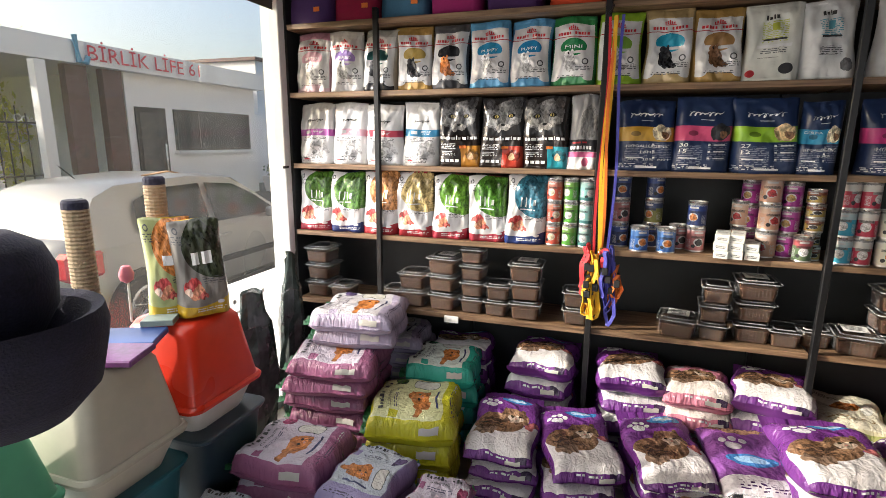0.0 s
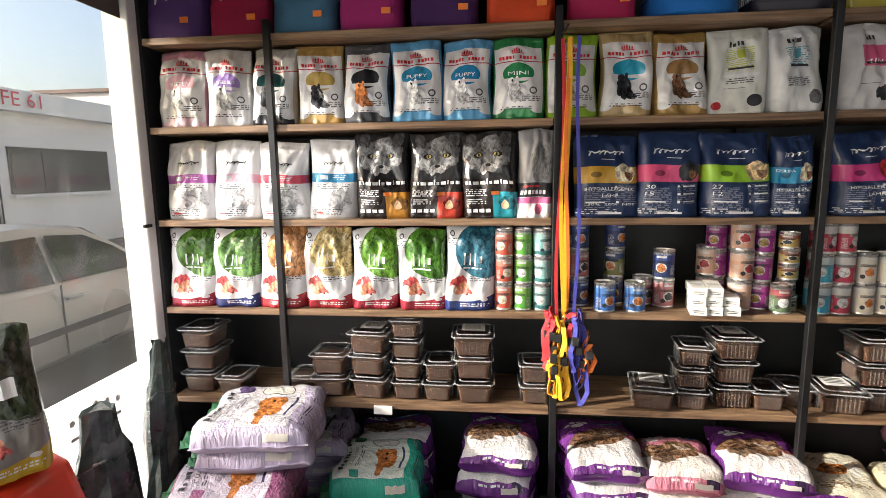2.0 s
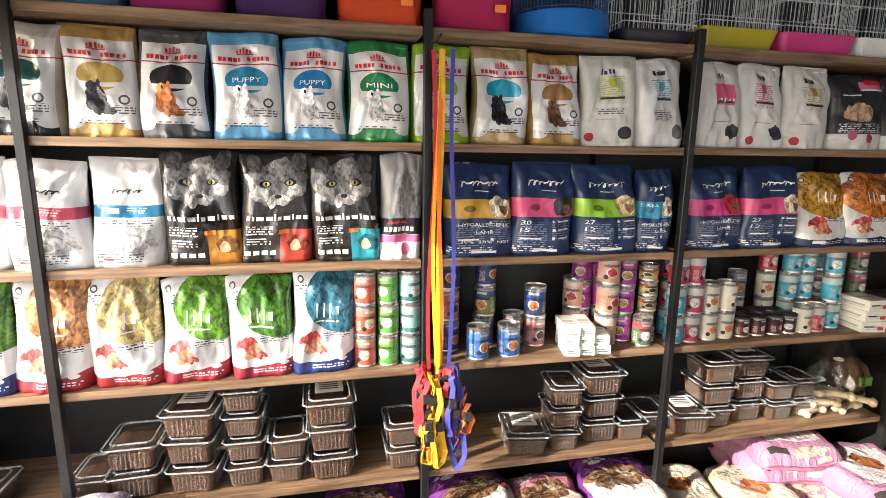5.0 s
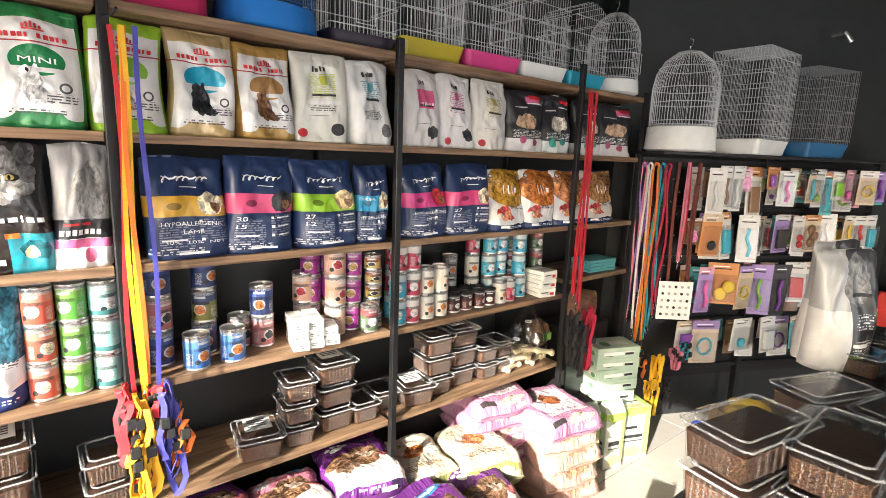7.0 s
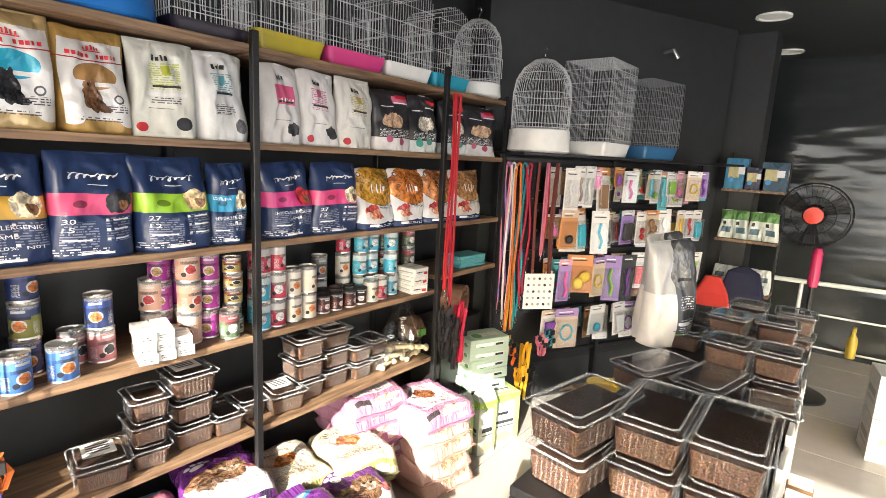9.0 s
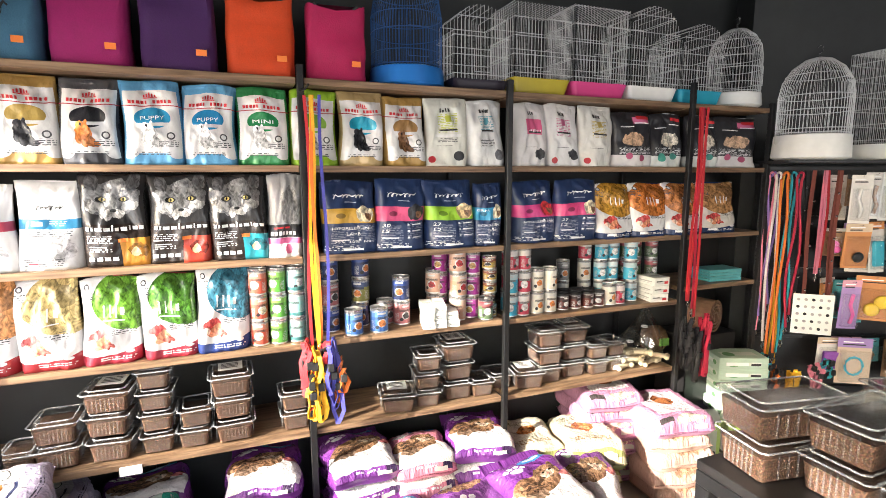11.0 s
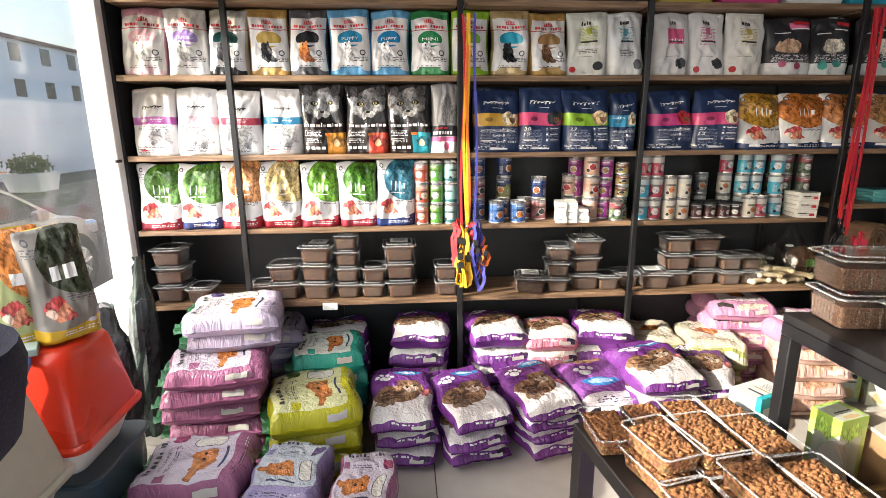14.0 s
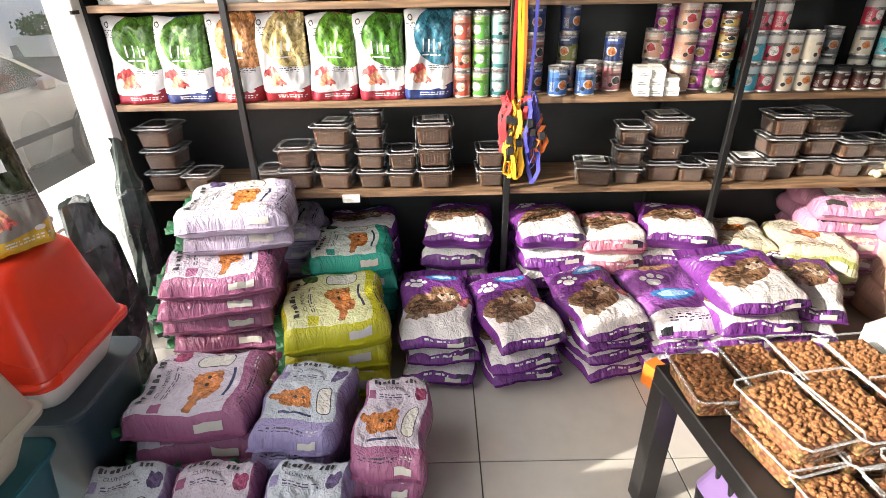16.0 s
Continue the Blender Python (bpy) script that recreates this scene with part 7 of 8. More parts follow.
def open_box(m, sx, sy, sz, label, name="cardboard_box"):
    ob = thing(name, label, "box", m, "cardboard boxes")
    t = .006
    for x0, x1, y0, y1 in ((-sx / 2, sx / 2, -sy / 2, -sy / 2 + t), (-sx / 2, sx / 2, sy / 2 - t, sy / 2), (-sx / 2, -sx / 2 + t, -sy / 2 + t, sy / 2 - t), (sx / 2 - t, sx / 2, -sy / 2 + t, sy / 2 - t)):
        part("side", box(x0, x1, y0, y1, 0, sz), KRAFT, ob)
    part("bottom", box(-sx / 2 + t, sx / 2 - t, -sy / 2 + t, sy / 2 - t, 0, t), KRAFT, ob)
    for s in (-1, 1):
        flap = part("flap", box(-sx / 2, sx / 2, 0, sy * .42, -t, 0), KRAFT, ob)
        flap.matrix_basis = pose(0, s * sy / 2, sz, -38 if s > 0 else 38, 0, 0 if s > 0 else 180) if s > 0 else pose(0, -sy / 2, sz, -38, 0, 180)
    return ob


open_box(pose(2.86, -.62, 0, 0, 0, TURN_R), .42, .30, .26, "open brown cardboard box with bowls on it")
open_box(pose(1.10, -1.28, 0, 0, 0, 8), .28, .22, .34, "small open brown cardboard box under the steel table")
open_box(pose(2.05, -1.25, 0, 0, 0, 4), .46, .34, .34, "open brown cardboard box under the steel table")
crate = carton(pose(1.46, -1.13, 0, 0, 0, -6), .50, .32, .44, KRAFT, "long brown carton with a cream lid under the steel table")
part("lid", box(-.26, .26, -.17, .17, .44, .452, .003), tint("cream_card", (0.62, 0.55, 0.44), .6), crate, "cream cardboard lid")
CYAN = tint("turquoise_card", (0.03, 0.40, 0.46), .4)
pk = carton(pose(.92, -.90, 0, 0, 0, 20), .16, .11, .53, art("cyan_pack", (0.70, 0.70, 0.68), [("rect", .3, .4, .03, .3, K), ("rect", .5, .4, .02, .3, (0.3, 0.25, 0.05)), ("text", .7, .45, .15, .2, GREY)], .4, crease=.1), "white pack with a turquoise frame standing beside the table", "packs by the table")
for x0, x1, z0, z1 in ((-.083, -.066, 0, .54), (.066, .083, 0, .54), (-.066, .066, .50, .54)):
    part("frame_edge", box(x0, x1, -.059, -.040, z0, z1, .002), CYAN, pk, "turquoise edge")
carton(pose(1.12, -1.0, 0, 0, 0, 14), .12, .10, .50, MILKY, "white and green pack standing beside the table", "packs by the table", bars=[("black", .2, .7, .5, .6), ("black", .2, .5, .3, .34)])
pouch(-.05, .05, 0, .44, script_art("clear_grain_bag", (0.30, 0.26, 0.20), (0.45, 0.42, 0.36)), "pale bag leaning beside the white pack", 341.3, group="packs by the table", at=pose(1.02, -1.10, 0, 0, 0, 10), d=.07)
basket = thing("wire_basket", "yellow plastic basket on the long carton", "basket", pose(1.60, -1.16, .453, 0, 0, -14))
YB_ = tint("yellow_basket", (0.62, 0.36, 0.03), .4)
for x0, x1, y0, y1 in ((-.10, .10, -.07, -.062), (-.10, .10, .062, .07), (-.10, -.092, -.062, .062), (.092, .10, -.062, .062)):
    for z in (0, .03, .06, .09):
        part("slat", box(x0, x1, y0, y1, z, z + .016, .001), YB_, basket)
    part("corner_post", box(x0, x0 + .008, y0, y0 + .008, 0, .11), YB_, basket)
part("bottom", box(-.092, .092, -.062, .062, 0, .006), YB_, basket)
disc = thing("round_tray", "white round tray leaning on the cartons", "tray", pose(1.36, -1.03, .60, 64, 0, -24))
part("plate", turned([(.13, 0), (.14, .012), (.135, .016), (.12, .006), (0, .006)], 28), WHITE_P, disc, smooth=True)
part("printed_bar", box(-.05, .05, -.02, .02, .007, .009), INK, disc)
carton(pose(.50, -.50, 0, 0, 0, 30), .06, .05, .09, tint("orange_card", (0.72, 0.20, 0.02), .5), "small orange box beside the purple sacks")

# a lilac slotted pet carrier under the low table
LILAC_P = tint("lilac_plastic", (0.36, 0.24, 0.56), .35)
crate = thing("plastic_pet_carrier", "lilac slotted plastic pet carrier under the low table", "pet carrier", pose(.55, -1.26, 0, 0, 0, -83))
part("lower_shell", lofted([(-.24, .24, -.12, .14, 0, .03), (-.25, .25, -.13, .15, .14, .03)]), tint("black_plastic", (0.02, 0.02, 0.022), .4), crate)
part("upper_shell", lofted([(-.25, .25, -.13, .15, .142, .03), (-.21, .21, -.09, .11, .32, .04), (-.18, .18, -.06, .08, .345, .04)]), LILAC_P, crate)
for k in range(8):
    part("slot", box(-.20 + .05 * k, -.185 + .05 * k, -.006, .006, -.05, .05, .004), INK, crate).matrix_basis = pose(0, -.113, .235, 12, 0, 0)

# the tall bag on the table's far end, and the far corner
WBAG = art("tall_grey_bag", (0.40, 0.40, 0.40), [("rect", .80, .5, .34, .6, (0.05, 0.05, 0.055)), ("blob", .62, .74, .22, .2, (0.16, 0.16, 0.16)), ("rect", .8, .10, .34, .04, (0.16, 0.30, 0.06)), ("rect", .22, .25, .26, .26, (0.66, 0.65, 0.63)), ("text", .72, .42, .16, .06, W), ("text", .72, .22, .18, .05, W)], .3, .1, crease=.6, folds=4.0)
pouch(-.10, .10, 0, .42, WBAG, "tall white and grey pet food bag on the steel table", 301.7, [("black", .5, .85, .62, .65), ("white", .5, .8, .22, .25)], group="tall bag", at=pose(2.12, -1.03, TOP_B + .001, 0, 0, -38), d=.12)
pouch(-.09, .09, 0, .44, WBAG, "tall grey and black pet food bag behind the other", 307.7, [("white", .5, .85, .62, .65)], group="tall bag", at=pose(2.18, -.93 - .05, TOP_B + .001, 0, 0, -30), d=.11)
unit = thing("corner_shelf", "dark corner shelf with wooden boards", "shelf", pose(4.34, -1.0, 0))
for z in (.72, 1.11, 1.48):
    part("board", box(-.14, .10, -.20, .20, z - .02, z, .001), SHELF, unit)
for y in (-.20, .185):
    part("upright", box(.08, .10, y, y + .015, 0, 1.75, .001), STEEL, unit)
for k, (y, z, w, h, c) in enumerate(((.12, 1.481, .14, .22, (0.03, 0.18, 0.32)), (.0, 1.481, .13, .16, (0.04, 0.04, 0.07)), (-.12, 1.481, .16, .20, (0.02, 0.06, 0.10)))):
    ob = carton(pose(4.26, -1.0 + y, z, 0, 0, -90), w, .12, h, art("corner_box_%d" % k, c, [("rect", .4, .55, .25, .2, (0.5, 0.42, 0.2)), ("rect", .75, .6, .15, .12, W), ("ell", .3, .3, .12, .1, (0.05, 0.25, 0.5))], .4), "dark printed box on the corner shelf", "boxes on the corner shelf")
for k in range(4):
    pouch(-.045, .045, 0, .20, art("leaf_pack_%d" % k, (0.62, 0.66, 0.60), [("rect", .5, .85, .6, .18, (0.12, 0.26, 0.08)), ("rect", .5, .3, .3, .1, (0.10, 0.18, 0.22)), ("rect", .3, .55, .1, .06, K)], .4), "white and green pack on the corner shelf", 320 + k, group="packs on the corner shelf", at=pose(4.27, -.86 - .095 * k, 1.112, 0, 0, -90), d=.05)
    pouch(-.045, .045, 0, .17, art("grey_pack_%d" % k, (0.60, 0.62, 0.60), [("rect", .5, .6, .3, .1, (0.10, 0.14, 0.16)), ("rect", .4, .3, .2, .08, (0.15, 0.3, 0.3))], .4), "pale grey pack on the lower corner shelf", 330 + k, group="packs on the corner shelf", at=pose(4.27, -.86 - .095 * k, .722, 0, 0, -90), d=.05)
FOLD = plain("folded_cloth", (0.012, 0.014, 0.04), .85, vary=.3, grain=60, bump=.4)
coat = thing("pet_coat", "dark navy pet coat hanging below the corner shelf", "pet coat", pose(4.10, -1.04, .62, 0, 0, -90))
part("cloth", lofted([(-.12, .12, -.03, .03, 0, .02), (-.14, .14, -.05, .05, .12, .02), (-.10, .10, -.04, .04, .27, .02), (-.03, .03, -.02, .02, .31, .01)]), FOLD, coat)
coat = thing("pet_coat", "red pet coat hanging below the corner shelf", "pet coat", pose(4.03, -.86, .62, 0, 0, -80))
part("cloth", lofted([(-.13, .13, -.03, .03, 0, .02), (-.11, .11, -.04, .04, .10, .02), (-.05, .05, -.03, .03, .22, .02)]), tint("red_cloth", (0.50, 0.03, 0.02), .8), coat)
bar = thing("garment_rail", "dark low garment stand in the corner", "rack", pose(4.22, -.95, 0))
part("base", box(-.30, .02, -.25, .2, 0, .44, .01), BLACKWOOD, bar)

# standing fan
fan = thing("pedestal_fan", "black pedestal fan with a red hub, standing still", "fan", pose(4.36, -1.44, 0))
BLACKP = tint("black_fan_plastic", (0.015, 0.015, 0.016), .4)
part("base", turned([(.20, 0), (.20, .015), (.17, .03), (.03, .05)], 28), BLACKP, fan, smooth=True)
part("pole", turned([(.014, .04), (.014, 1.05)], 12), BLACKP, fan)
part("column", turned([(.03, .82), (.036, .86), (.034, 1.06), (.02, 1.1)], 14), tint("magenta_plastic", (0.50, 0.02, 0.10), .3), fan, "red plastic neck")
head = part("motor", turned([(.06, -.02), (.075, .02), (.06, .10), (.02, .13)], 18), BLACKP, fan)
head.matrix_basis = pose(.0, .06, 1.33, 0, 90, 0)
bm = bmesh.new()
for k in range(36):
    a = 2 * math.pi * k / 36
    tube([(.05 * math.cos(a), .05 * math.sin(a), 0), (.13 * math.cos(a), .13 * math.sin(a), -.03), (.20 * math.cos(a), .20 * math.sin(a), -.02), (.225 * math.cos(a), .225 * math.sin(a), .03)], .0016, 3, bm)
for r, z in ((.225, .03), (.205, -.02), (.13, -.03), (.22, .06)):
    tube([(r * math.cos(2 * math.pi * k / 36), r * math.sin(2 * math.pi * k / 36), z) for k in range(36)], .003, 4, bm, True)
part("guard", bm, BLACKP, fan).matrix_basis = pose(-.06, .06, 1.33, 0, 90, 0)
part("hub_badge", turned([(.0, -.04), (.058, -.036), (.06, -.025), (.055, -.02)], 24), RED_P, fan, "red round badge").matrix_basis = pose(-.06, .06, 1.33, 0, 90, 0)
for k in range(3):
    bm = bmesh.new()
    g = [[bm.verts.new((r * math.cos(a + .25 * r), r * math.sin(a + .25 * r), .01 + .03 * (a - k * 2.094))) for a in (k * 2.094 - .35, k * 2.094, k * 2.094 + .35)] for r in (.04, .10, .16, .20)]
    for a, b in zip(g, g[1:]):
        for i in range(2):
            bm.faces.new((a[i], a[i + 1], b[i + 1], b[i]))
    bmesh.ops.solidify(bm, geom=bm.faces[:], thickness=.003)
    part("blade", bm, BLACKP, fan).matrix_basis = pose(-.05, .06, 1.33, 0, 90, 0)

# white handrail of the stair opening
rail = thing("handrail", "white painted tubular handrail", "railing", pose(4.75, 0, 0))
WPIPE = tint("white_pipe_paint", (0.75, 0.75, 0.74), .35)
part("top_rail", tube([(0, -1.17, .78), (0, -3.2, .82)], .018, 10), WPIPE, rail)
for z in (.54, .28):
    part("mid_rail", tube([(0, -1.38, z), (0, -3.2, z + .02)], .008, 8), WPIPE, rail)
for y in (-1.36, -2.2, -3.1):
    part("post", tube([(0, y, 0), (0, y, .78)], .014, 8), WPIPE, rail)
spray = thing("spray_bottle", "yellow spray bottle hanging on the handrail", "spray bottle", pose(4.70, -1.73, .27))
YB = tint("yellow_bottle", (0.55, 0.42, 0.04), .3)
part("bottle", turned([(.032, 0), (.034, .10), (.03, .15), (.014, .18), (.014, .20)], 14), YB, spray, smooth=True)
part("trigger", box(-.05, .02, -.012, .012, .20, .24, .004), YB, spray)
for j, (y, z) in enumerate(((-1.98, 0), (-1.98, .26))):
    carton(pose(3.72, y, z, 0, 0, -82), .30, .26, .255, CARTON_ART, "white cardboard carton stacked on the floor", "white cartons")
stand = thing("display_stand", "white stepped card display of kraft packs at the table's side", "stand", pose(0, 0, 0))
for k in range(9):
    part("step_panel", box(1.02 + .10 * k, 1.118 + .10 * k, -1.552, -1.538, 0, .93 - .03 * (k % 2), .002), WHITE_P, stand)
for k in range(6):
    ob = thing("kraft_pack", "brown kraft treat pack in the display's slanting pocket", "treat pack", pose(1.06 + .085 * k, -1.556, .68, 0, -24, 0), "kraft packs")
    part("body", lofted([(-.008, .022, -.055, 0, 0, .004), (-.010, .026, -.062, 0, .07, .006), (-.002, .010, -.060, 0, .13, .003)]), KRAFT, ob)
    part("header", box(-.004, .008, -.058, -.004, .125, .16, .001), PAPER, ob)
    part("pocket", box(-.016, -.010, -.066, 0, -.02, .05, .001), KRAFT, ob)
pipe = thing("wall_tap", "grey pipe stub on the slanting wall", "pipe", on_rack(1.25, 2.36, -.06))
part("stub", tube([(0, -.02, 0), (0, -.10, 0), (.03, -.12, -.05)], .012, 8), CANMETAL, pipe)


# ---- the street ----
ASPHALT = plain("asphalt", (0.055, 0.054, 0.052), .9, vary=.3, grain=60, bump=.4)
PAVE = plain("concrete_paving", (0.30, 0.29, 0.27), .85, vary=.15, grain=12, bump=.3)
STUCCO = plain("white_stucco", (0.82, 0.81, 0.80), .8, vary=.07, grain=8, bump=.2)
BROWNSTONE = plain("brown_stone_cladding", (0.10, 0.045, 0.035), .6, vary=.35, grain=9, bump=.5)
bm = bmesh.new()
prof = [(600, -.62), (0, -.62), (-7.0, -.62), (-9.2, -.02), (-30, .1), (-900, .1)]
rows = [[bm.verts.new((x, y, z)) for x, z in prof] for y in (-900, -60, -20, 0, 20, 60, 900)]
for a, b in zip(rows, rows[1:]):
    for k in range(len(prof) - 1):
        bm.faces.new((a[k], a[k + 1], b[k + 1], b[k]))
bmesh.ops.recalc_face_normals(bm, faces=bm.faces[:])
setting("ground", bm, ASPHALT, "grey asphalt street", "ground")
setting("pavement", box(-3.75, -1.62, -14, 30, -.61, -.46, .01), PAVE, "pale concrete pavement before the shop", "pavement")
setting("facade", box(-1.60, 6, Y_BACK + .16, 14, -.6, 6.2), plain("grey_render", (0.24, 0.23, 0.22), .85, vary=.12, grain=8, bump=.2), "pale wall of the neighbouring building", "building")

# gatehouse
gate = thing("gatehouse", "white gatehouse with a flat roof and red sign letters", "building", pose(-9.5, 0, 0))
part("wall", box(-4, -.02, 6.05, 10.05, -.1, 2.75), STUCCO, gate)
part("roof", box(-4.6, .25, 3.2, 10.15, 2.72, 3.12), WHITE, gate, "flat white roof band")
GLASSDARK = plain("dark_window_glass", (0.03, 0.04, 0.045), .08, vary=.4, grain=3, bump=0)
w1 = part("window", box(-.03, .02, 7.22, 9.75, 1.15, 2.06), STEEL, gate)
for y0, y1 in ((7.28, 7.85), (7.95, 9.70)):
    part("pane", box(.022, .03, y0, y1, 1.22, 2.0), GLASSDARK, w1)
part("sill", box(-.02, .10, 7.18, 9.80, 1.08, 1.145), WHITE, w1)
d1 = part("door", box(-.03, .02, 6.22, 6.98, .0, 2.06), STEEL, gate, "dark glazed metal door")
part("pane", box(.022, .03, 6.30, 6.80, .1, 1.95), GLASSDARK, d1)
part("door_handle", tube([(.08, 6.86, .6), (.10, 6.84, .95), (.08, 6.86, 1.3)], .02), CHROME, d1)
for y in (4.82, 5.55):
    part("pillar", box(-.12, .05, y, y + .42, -.2, 2.74, .01), BROWNSTONE, gate)
SIGNRED = tint("sign_red", (0.55, 0.02, 0.04), .4)
bm = lettering("B\u0130RL\u0130K L\u0130FE 61", lambda u, v: Vector((.30, u, v)), 6.45, 2.80, 2.70, .36)
part("sign_letters", bm, SIGNRED, gate, "red sign letters")
part("sign_mark", tube([(.30, 4.88, 3.2), (.30, 4.92, 2.75), (.30, 5.06, 2.75), (.30, 5.10, 2.86)], .05), tint("sign_blue", (0.12, 0.35, 0.5), .4), gate, "blue curved mark")
annex = thing("annex_wall", "white boundary wall beyond the gatehouse", "wall", pose(-11.5, 10.2, 0))
part("wall", box(-.2, .2, 0, 8, -.1, 2.2), STUCCO, annex)
part("vent", box(.2, .22, .25, .55, 1.6, 1.85), STEEL, annex)
pot = thing("planter", "white square planter with a clipped green shrub", "planter", pose(-9.0, 10.45, -.02))
part("pot", lofted([(-.35, .35, -.35, .35, 0, .05), (-.42, .42, -.42, .42, .42, .05)]), WHITE, pot)
LEAFM = plain("shrub_leaf", (0.05, 0.12, 0.03), .6, vary=.4, grain=6, bump=.1)


def leaves(cx, cy, cz, rx, ry, rz, n, size, seed):
    bm = bmesh.new()
    rn = random.Random(seed)
    for _ in range(n):
        v = Vector((rn.gauss(0, 1), rn.gauss(0, 1), rn.gauss(0, 1))).normalized() * rn.uniform(.55, 1) * (1 + .25 * rn.gauss(0, 1) * .5)
        p = Vector((cx + v.x * rx, cy + v.y * ry, cz + v.z * rz))
        e = Euler([rn.uniform(0, 6.3) for _ in range(3)]).to_matrix()
        q = [p + e @ Vector(c) * size * rn.uniform(.6, 1.3) for c in ((-.5, 0, 0), (0, -.28, .06), (.6, 0, 0), (0, .28, .06))]
        bm.faces.new([bm.verts.new(c) for c in q])
    return bm


part("shrub", leaves(0, 0, .58, .42, .42, .26, 900, .09, 5), LEAFM, pot, "clipped green shrub")

fence = thing("iron_fence", "black wrought iron fence on a low white wall", "fence", pose(-9.9, 0, 0))
part("plinth", box(-.1, .1, -8, 4.82, -.1, .55), STUCCO, fence)
for z in (.72, 1.65):
    part("rail", box(-.015, .015, -8, 4.82, z, z + .03), STEEL, fence)
for k in range(78):
    y = -7.9 + k * .163
    part("bar", box(-.008, .008, y, y + .016, .55, 1.95 - .12 * (k % 2)), STEEL, fence)
for k in range(5):
    part("ring", tube([(0, 4.2 + .12 * k + .06 * math.cos(a), 1.75 - .03 * k + .06 * math.sin(a)) for a in np.linspace(0, 5.9, 10)], .01, 4, None, True), WHITE, fence)
gatepost = thing("gate_post", "white leaning gate post", "post", pose(-8.6, 3.75, -.1, 0, 0, 0))
part("post", box(-.08, .08, -.09, .09, 0, 2.7, .01), WHITE, gatepost)
TREELEAF = plain("tree_leaf", (0.12, 0.15, 0.03), .6, vary=.5, grain=3, bump=.1)
tl_n, tl_l = TREELEAF.node_tree.nodes, TREELEAF.node_tree.links
tl_t, tl_m = tl_n.new("ShaderNodeBsdfTranslucent"), tl_n.new("ShaderNodeMixShader")
tl_t.inputs["Color"].default_value = (0.66, 0.68, 0.16, 1)
tl_m.inputs[0].default_value = 0.75
tl_l.new(tl_n["Principled BSDF"].outputs[0], tl_m.inputs[1])
tl_l.new(tl_t.outputs[0], tl_m.inputs[2])
tl_l.new(tl_m.outputs[0], tl_n["Material Output"].inputs["Surface"])
hedge = thing("hedge", "tall sunlit yellow-green hedge behind the fence", "hedge", pose(-12.8, 0, 0), kind="stuff")
part("leafage", leaves(0, 0.5, 1.5, .9, 6.5, 1.5, 9000, .2, 77), TREELEAF, hedge)
hedge = thing("hedge", "sunlit yellow-green shrubs behind the gate pillars", "hedge", pose(-15.4, 3.4, 0), kind="stuff")
part("leafage", leaves(0, 0, 1.6, .8, 3.2, 1.7, 7000, .2, 79), TREELEAF, hedge)
BARK = plain("bark", (0.12, 0.085, 0.06), .9, vary=.3, grain=20, bump=.6)
for k, (x, y, h) in enumerate(((-14.5, 1.0, 4.2), (-15.5, 4.2, 4.8), (-14, 6.8, 3.6), (-16, -3.5, 5.0))):
    tr = thing("tree", "sunlit yellow-green tree behind the fence", "tree", pose(x, y, 0), "trees behind the fence")
    bm = tube([(0, 0, 0), (.05, .03, h * .3), (-.03, .05, h * .55), (.04, 0, h * .8)], .12, 8)
    for q in range(6):
        a = q * 1.05
        tube([(0, 0, h * (.35 + .06 * q)), (math.cos(a) * .6, math.sin(a) * .6, h * (.5 + .06 * q)), (math.cos(a) * 1.1, math.sin(a) * 1.1, h * (.6 + .06 * q))], .035, 5, bm)
    part("trunk", bm, BARK, tr)
    bm = bmesh.new()
    part("crown", leaves(0, 0, h * .72, 1.5, 1.5, h * .36, 2600, .16, 40 + k), TREELEAF, tr)
for k, (x, y, w, h, d) in enumerate(((-40, 34, 14, 8, 10), (-34, 50, 16, 9, 12))):
    hs = thing("apartment_building", "pale far apartment building with rows of windows", "building", pose(x, y, 0), "far buildings")
    part("wall", box(-d, 0, -w / 2, w / 2, -.2, h), STUCCO, hs)
    part("roof", box(-d - .3, .3, -w / 2 - .3, w / 2 + .3, h, h + .3), BROWNSTONE, hs)
    for f in range(3):
        for c in range(4):
            y0 = -w / 2 + w * (c + .3) / 4
            part("window", box(-.02, .04, y0, y0 + 1.3, 1.2 + f * 3, 2.7 + f * 3), GLASSDARK, hs)

# the parked silver hatchback
SILVERP = plain("silver_car_paint", (0.32, 0.315, 0.305), .30, .35, vary=.06, grain=3, bump=0, coat=.3)
CARGLASS = plain("tinted_car_glass", (0.012, 0.02, 0.022), .06, vary=.5, grain=2, bump=0)
CARGLASS.node_tree.nodes["Principled BSDF"].inputs["IOR"].default_value = 1.16
RUBBER = plain("tyre_rubber", (0.015, 0.015, 0.015), .85, vary=.2, grain=60)
LAMPRED = tint("tail_lamp_red", (0.55, 0.02, 0.03), .15)


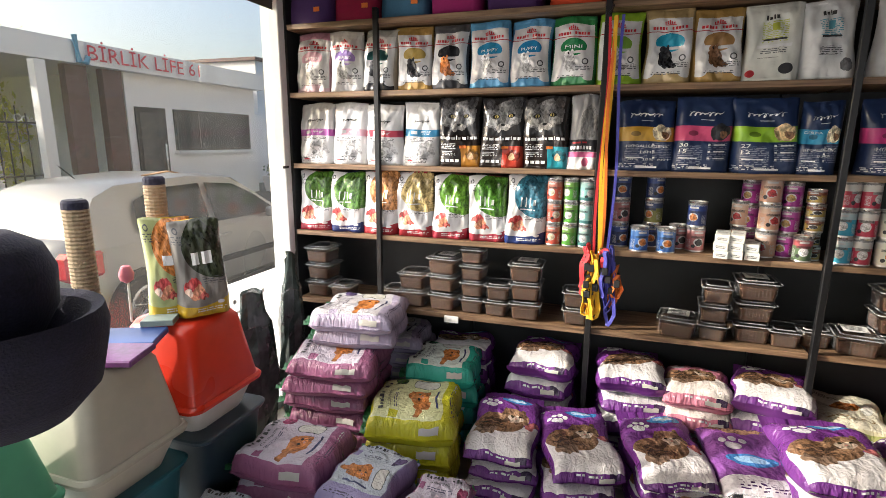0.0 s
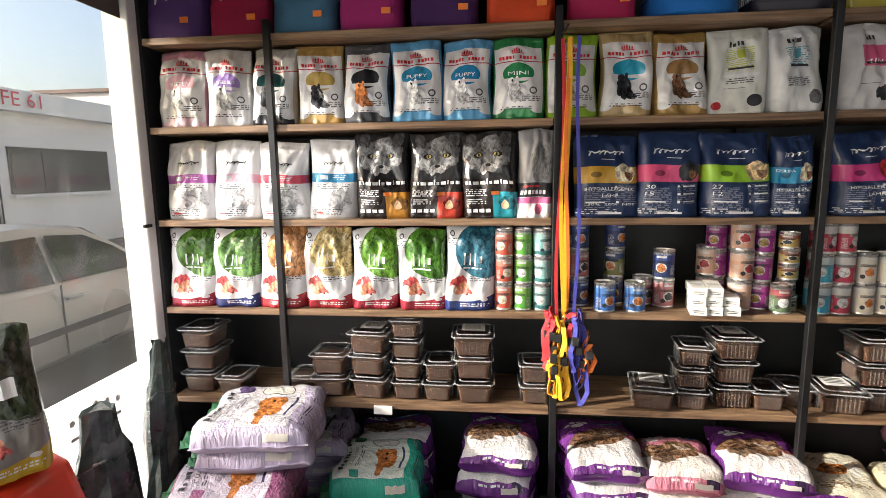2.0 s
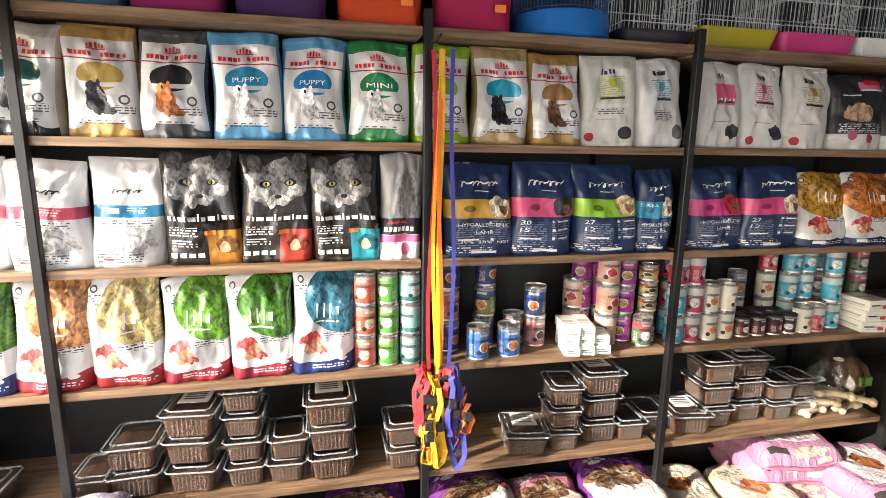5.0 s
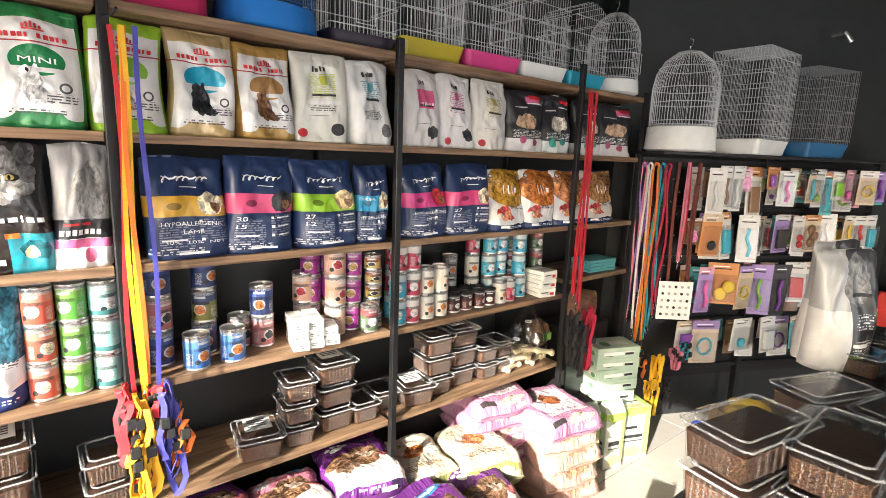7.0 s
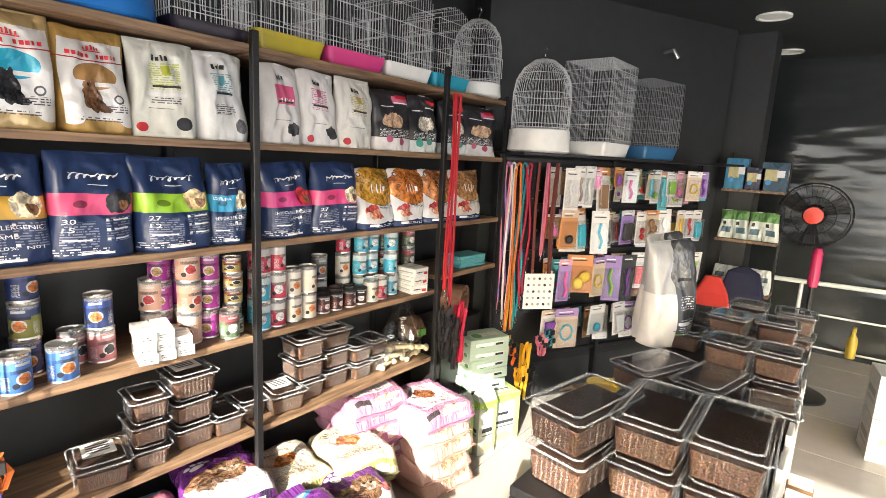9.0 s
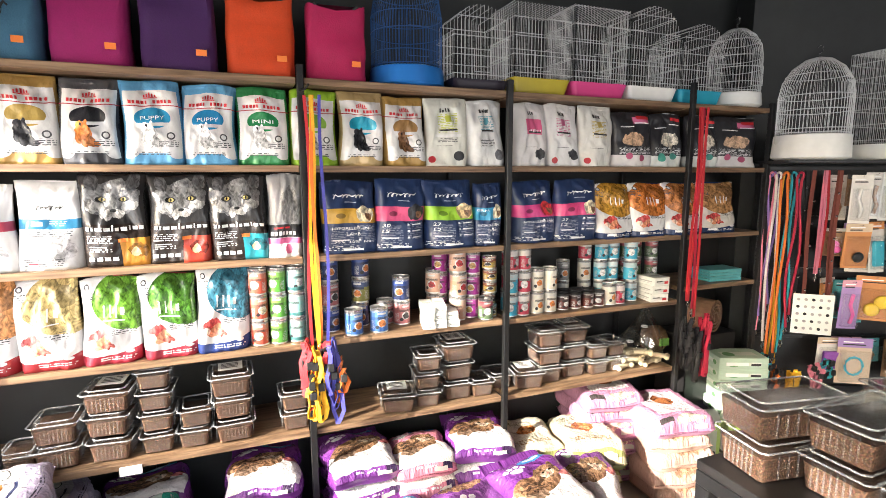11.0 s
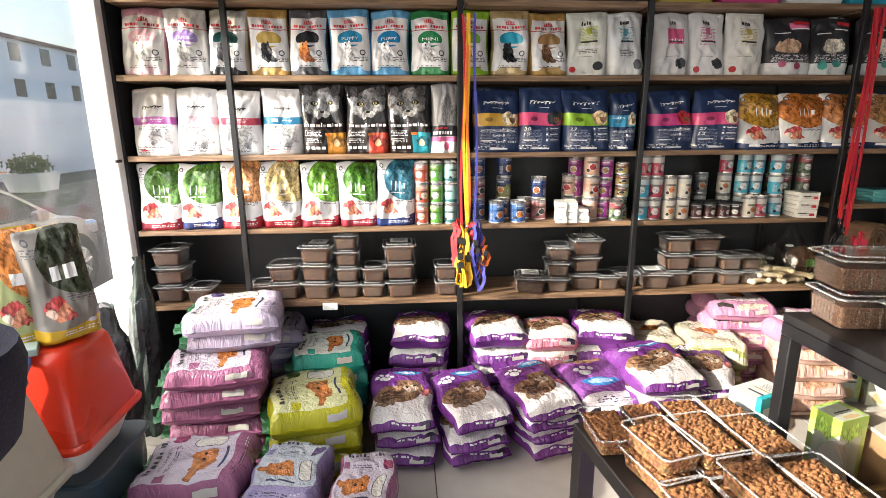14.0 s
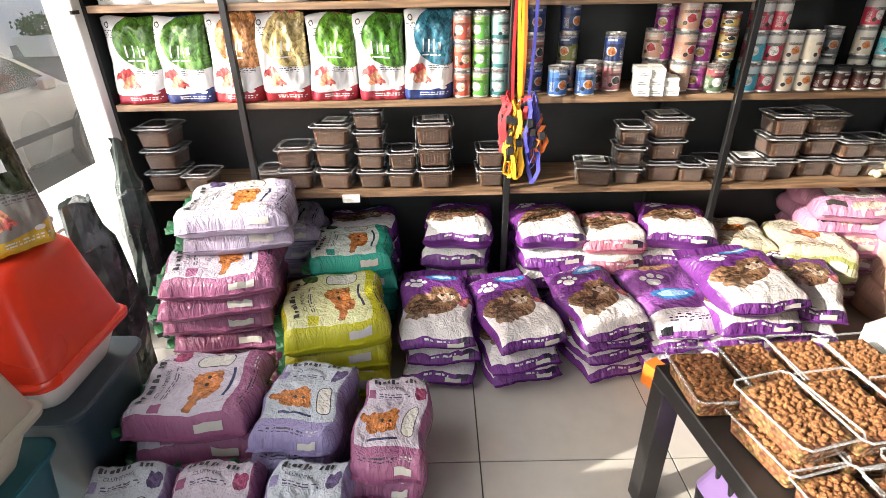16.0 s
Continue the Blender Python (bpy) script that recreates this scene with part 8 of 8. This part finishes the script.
def hatchback(m, label, paint):
    """Length along y, its front at +y; the flank that shows at +x."""
    car = thing("car", label, "car", m @ Matrix.Scale(1.07, 4))
    st = [(-1.98, .30, .95, .62), (-1.90, .24, 1.02, .78), (-1.55, .22, 1.06, .82), (-1.0, .20, .97, .83), (0.0, .20, .95, .835), (.70, .20, .95, .83), (1.05, .20, .93, .82), (1.55, .24, .84, .80), (1.90, .28, .68, .70), (2.0, .34, .55, .58)]
    bm = bmesh.new()
    rings = []
    for y, zl, zu, hw in st:
        ring = []
        for fx, fz in ((-.82, 0), (-.97, .12), (-1, .45), (-.985, .72), (-.93, .96), (-.80, 1), (.80, 1), (.93, .96), (.985, .72), (1, .45), (.97, .12), (.82, 0)):
            ring.append(bm.verts.new((hw * fx, y, zl + (zu - zl) * fz)))
        rings.append(ring)
    for a, b in zip(rings, rings[1:]):
        for k in range(12):
            bm.faces.new((a[k], b[k], b[(k + 1) % 12], a[(k + 1) % 12]))
    bm.faces.new(rings[0])
    bm.faces.new(rings[-1][::-1])
    part("body", bm, paint, car, smooth=True)
    bm = bmesh.new()
    rings = []
    for y, z, hw in ((-1.86, .98, .74), (-1.55, 1.36, .64), (-1.30, 1.45, .60), (-.4, 1.49, .60), (.25, 1.43, .60), (.62, 1.22, .66), (1.05, .93, .74)):
        rings.append([bm.verts.new(c) for c in ((-hw - .06 * (1.49 - z), y, z), (-hw * .8, y, z + .025), (0, y, z + .04), (hw * .8, y, z + .025), (hw + .06 * (1.49 - z), y, z), (.80, y, .92), (-.80, y, .92))])
    for a, b in zip(rings, rings[1:]):
        for k in range(7):
            bm.faces.new((a[k], b[k], b[(k + 1) % 7], a[(k + 1) % 7]))
    bm.faces.new(rings[0])
    bm.faces.new(rings[-1][::-1])
    part("roof", bm, paint, car, smooth=True)

    def pane(name, pts):
        bm = bmesh.new()
        bm.faces.new([bm.verts.new(p) for p in pts])
        bmesh.ops.solidify(bm, geom=bm.faces[:], thickness=-.008)
        part(name, bm, CARGLASS, car)
    for s in (1, -1):
        q = lambda y, z: (s * (.815 - .33 * max(0, z - .96) + .006), y, z)
        a, b = ([q(-.25, .98), q(.86, .97), q(.50, 1.22), q(.18, 1.37), q(-.25, 1.41)], [q(-1.25, 1.02), q(-.33, .98), q(-.33, 1.41), q(-.9, 1.40), q(-1.2, 1.30)])
        pane("side_window", a if s > 0 else a[::-1])
        pane("side_window", b if s > 0 else b[::-1])
        bm = box(s * .80 if s > 0 else s * .90, s * .90 if s > 0 else s * .80, .62, .78, .92, 1.04, .02)
        part("wing_mirror", bm, paint, car)
        part("door_seam", box(s * .832 - .004, s * .832 + .004, -.30, -.285, .30, .96), RUBBER, car)
        part("side_strip", box(s * .83 - .012, s * .83 + .012, -1.05, 1.0, .50, .57, .006), RUBBER, car)
        for y in (-.92, -.05):
            part("door_handle", box(s * .83 - .015, s * .83 + .015, y - .18, y, .80, .83, .006), paint, car)
        part("tail_lamp", box(s * .74 - .10, s * .74 + .085, -1.97, -1.62, .68, .93, .04), LAMPRED, car, "red tail lamp")
        part("head_lamp", box(s * .62 - .12, s * .62 + .12, 1.62, 1.90, .56, .74, .03), CHROME, car)
        for y in (-1.28, 1.22):
            arch = part("wheel_arch", turned([(.37, -.05), (.37, .05), (.30, .05)], 24), RUBBER, car)
            arch.matrix_basis = pose(s * .80, y, .31, 0, 90, 0)
            wh = part("wheel", turned([(.20, -.09), (.29, -.095), (.31, -.06), (.31, .06), (.29, .095), (.20, .09)], 28), RUBBER, car, smooth=True)
            wh.matrix_basis = pose(s * .78, y, .31, 0, 90, 0)
            part("rim", turned([(.20, .07), (.205, .095), (.18, .10), (.05, .085), (0, .09)], 24), CHROME, wh, smooth=False)
            for k in range(7):
                a = 2 * math.pi * k / 7
                part("spoke", tube([(.05 * math.cos(a), .05 * math.sin(a), .1), (.18 * math.cos(a), .18 * math.sin(a), .105)], .016, 5), CANMETAL, wh)
    pane("rear_window", [(-.62, -1.83, 1.03), (.62, -1.83, 1.03), (.55, -1.57, 1.36), (-.55, -1.57, 1.36)])
    pane("windscreen", [(.66, 1.06, .97), (-.66, 1.06, .97), (-.57, .31, 1.43), (.57, .31, 1.43)])
    part("aerial", tube([(0, -1.2, 1.48), (0, -1.35, 1.62)], .006, 5), RUBBER, car)
    part("bumper", box(-.78, .78, -2.06, -1.9, .32, .56, .05), paint, car)
    return car


hatchback(pose(-5.35, 3.02, -.62), "silver parked hatchback with a dark side strip", SILVERP)
hatchback(pose(-8.1, 15.5, -.4), "white hatchback parked further down the street", plain("white_car_paint", (0.72, 0.72, 0.72), .3, .0, vary=.04, bump=0, coat=.6))

# ---- floor tiles ----
TILES = {}
floor = bpy.data.objects["floor"]
for i in range(-3, 11):
    for j in range(-7, 3):
        x0, y0 = -.159 + .6 * i, -.839 + .6 * j
        x1, y1 = min(x0 + .6, 5.74), min(y0 + .6, .38)
        x0, y0 = max(x0, -1.60), max(y0, -4.68)
        if x1 - x0 < .03 or y1 - y0 < .03:
            continue
        key = (round(x1 - x0, 3), round(y1 - y0, 3))
        if key not in TILES:
            me = bpy.data.meshes.new("tile")
            bm = box(.002, key[0] - .002, .002, key[1] - .002, -.009, 0, .0012)
            bm.to_mesh(me)
            bm.free()
            me.materials.append(TILE)
            TILES[key] = me
        t = new("tile", TILES[key])
        t.parent = floor
        t.location = (x0, y0, 0)
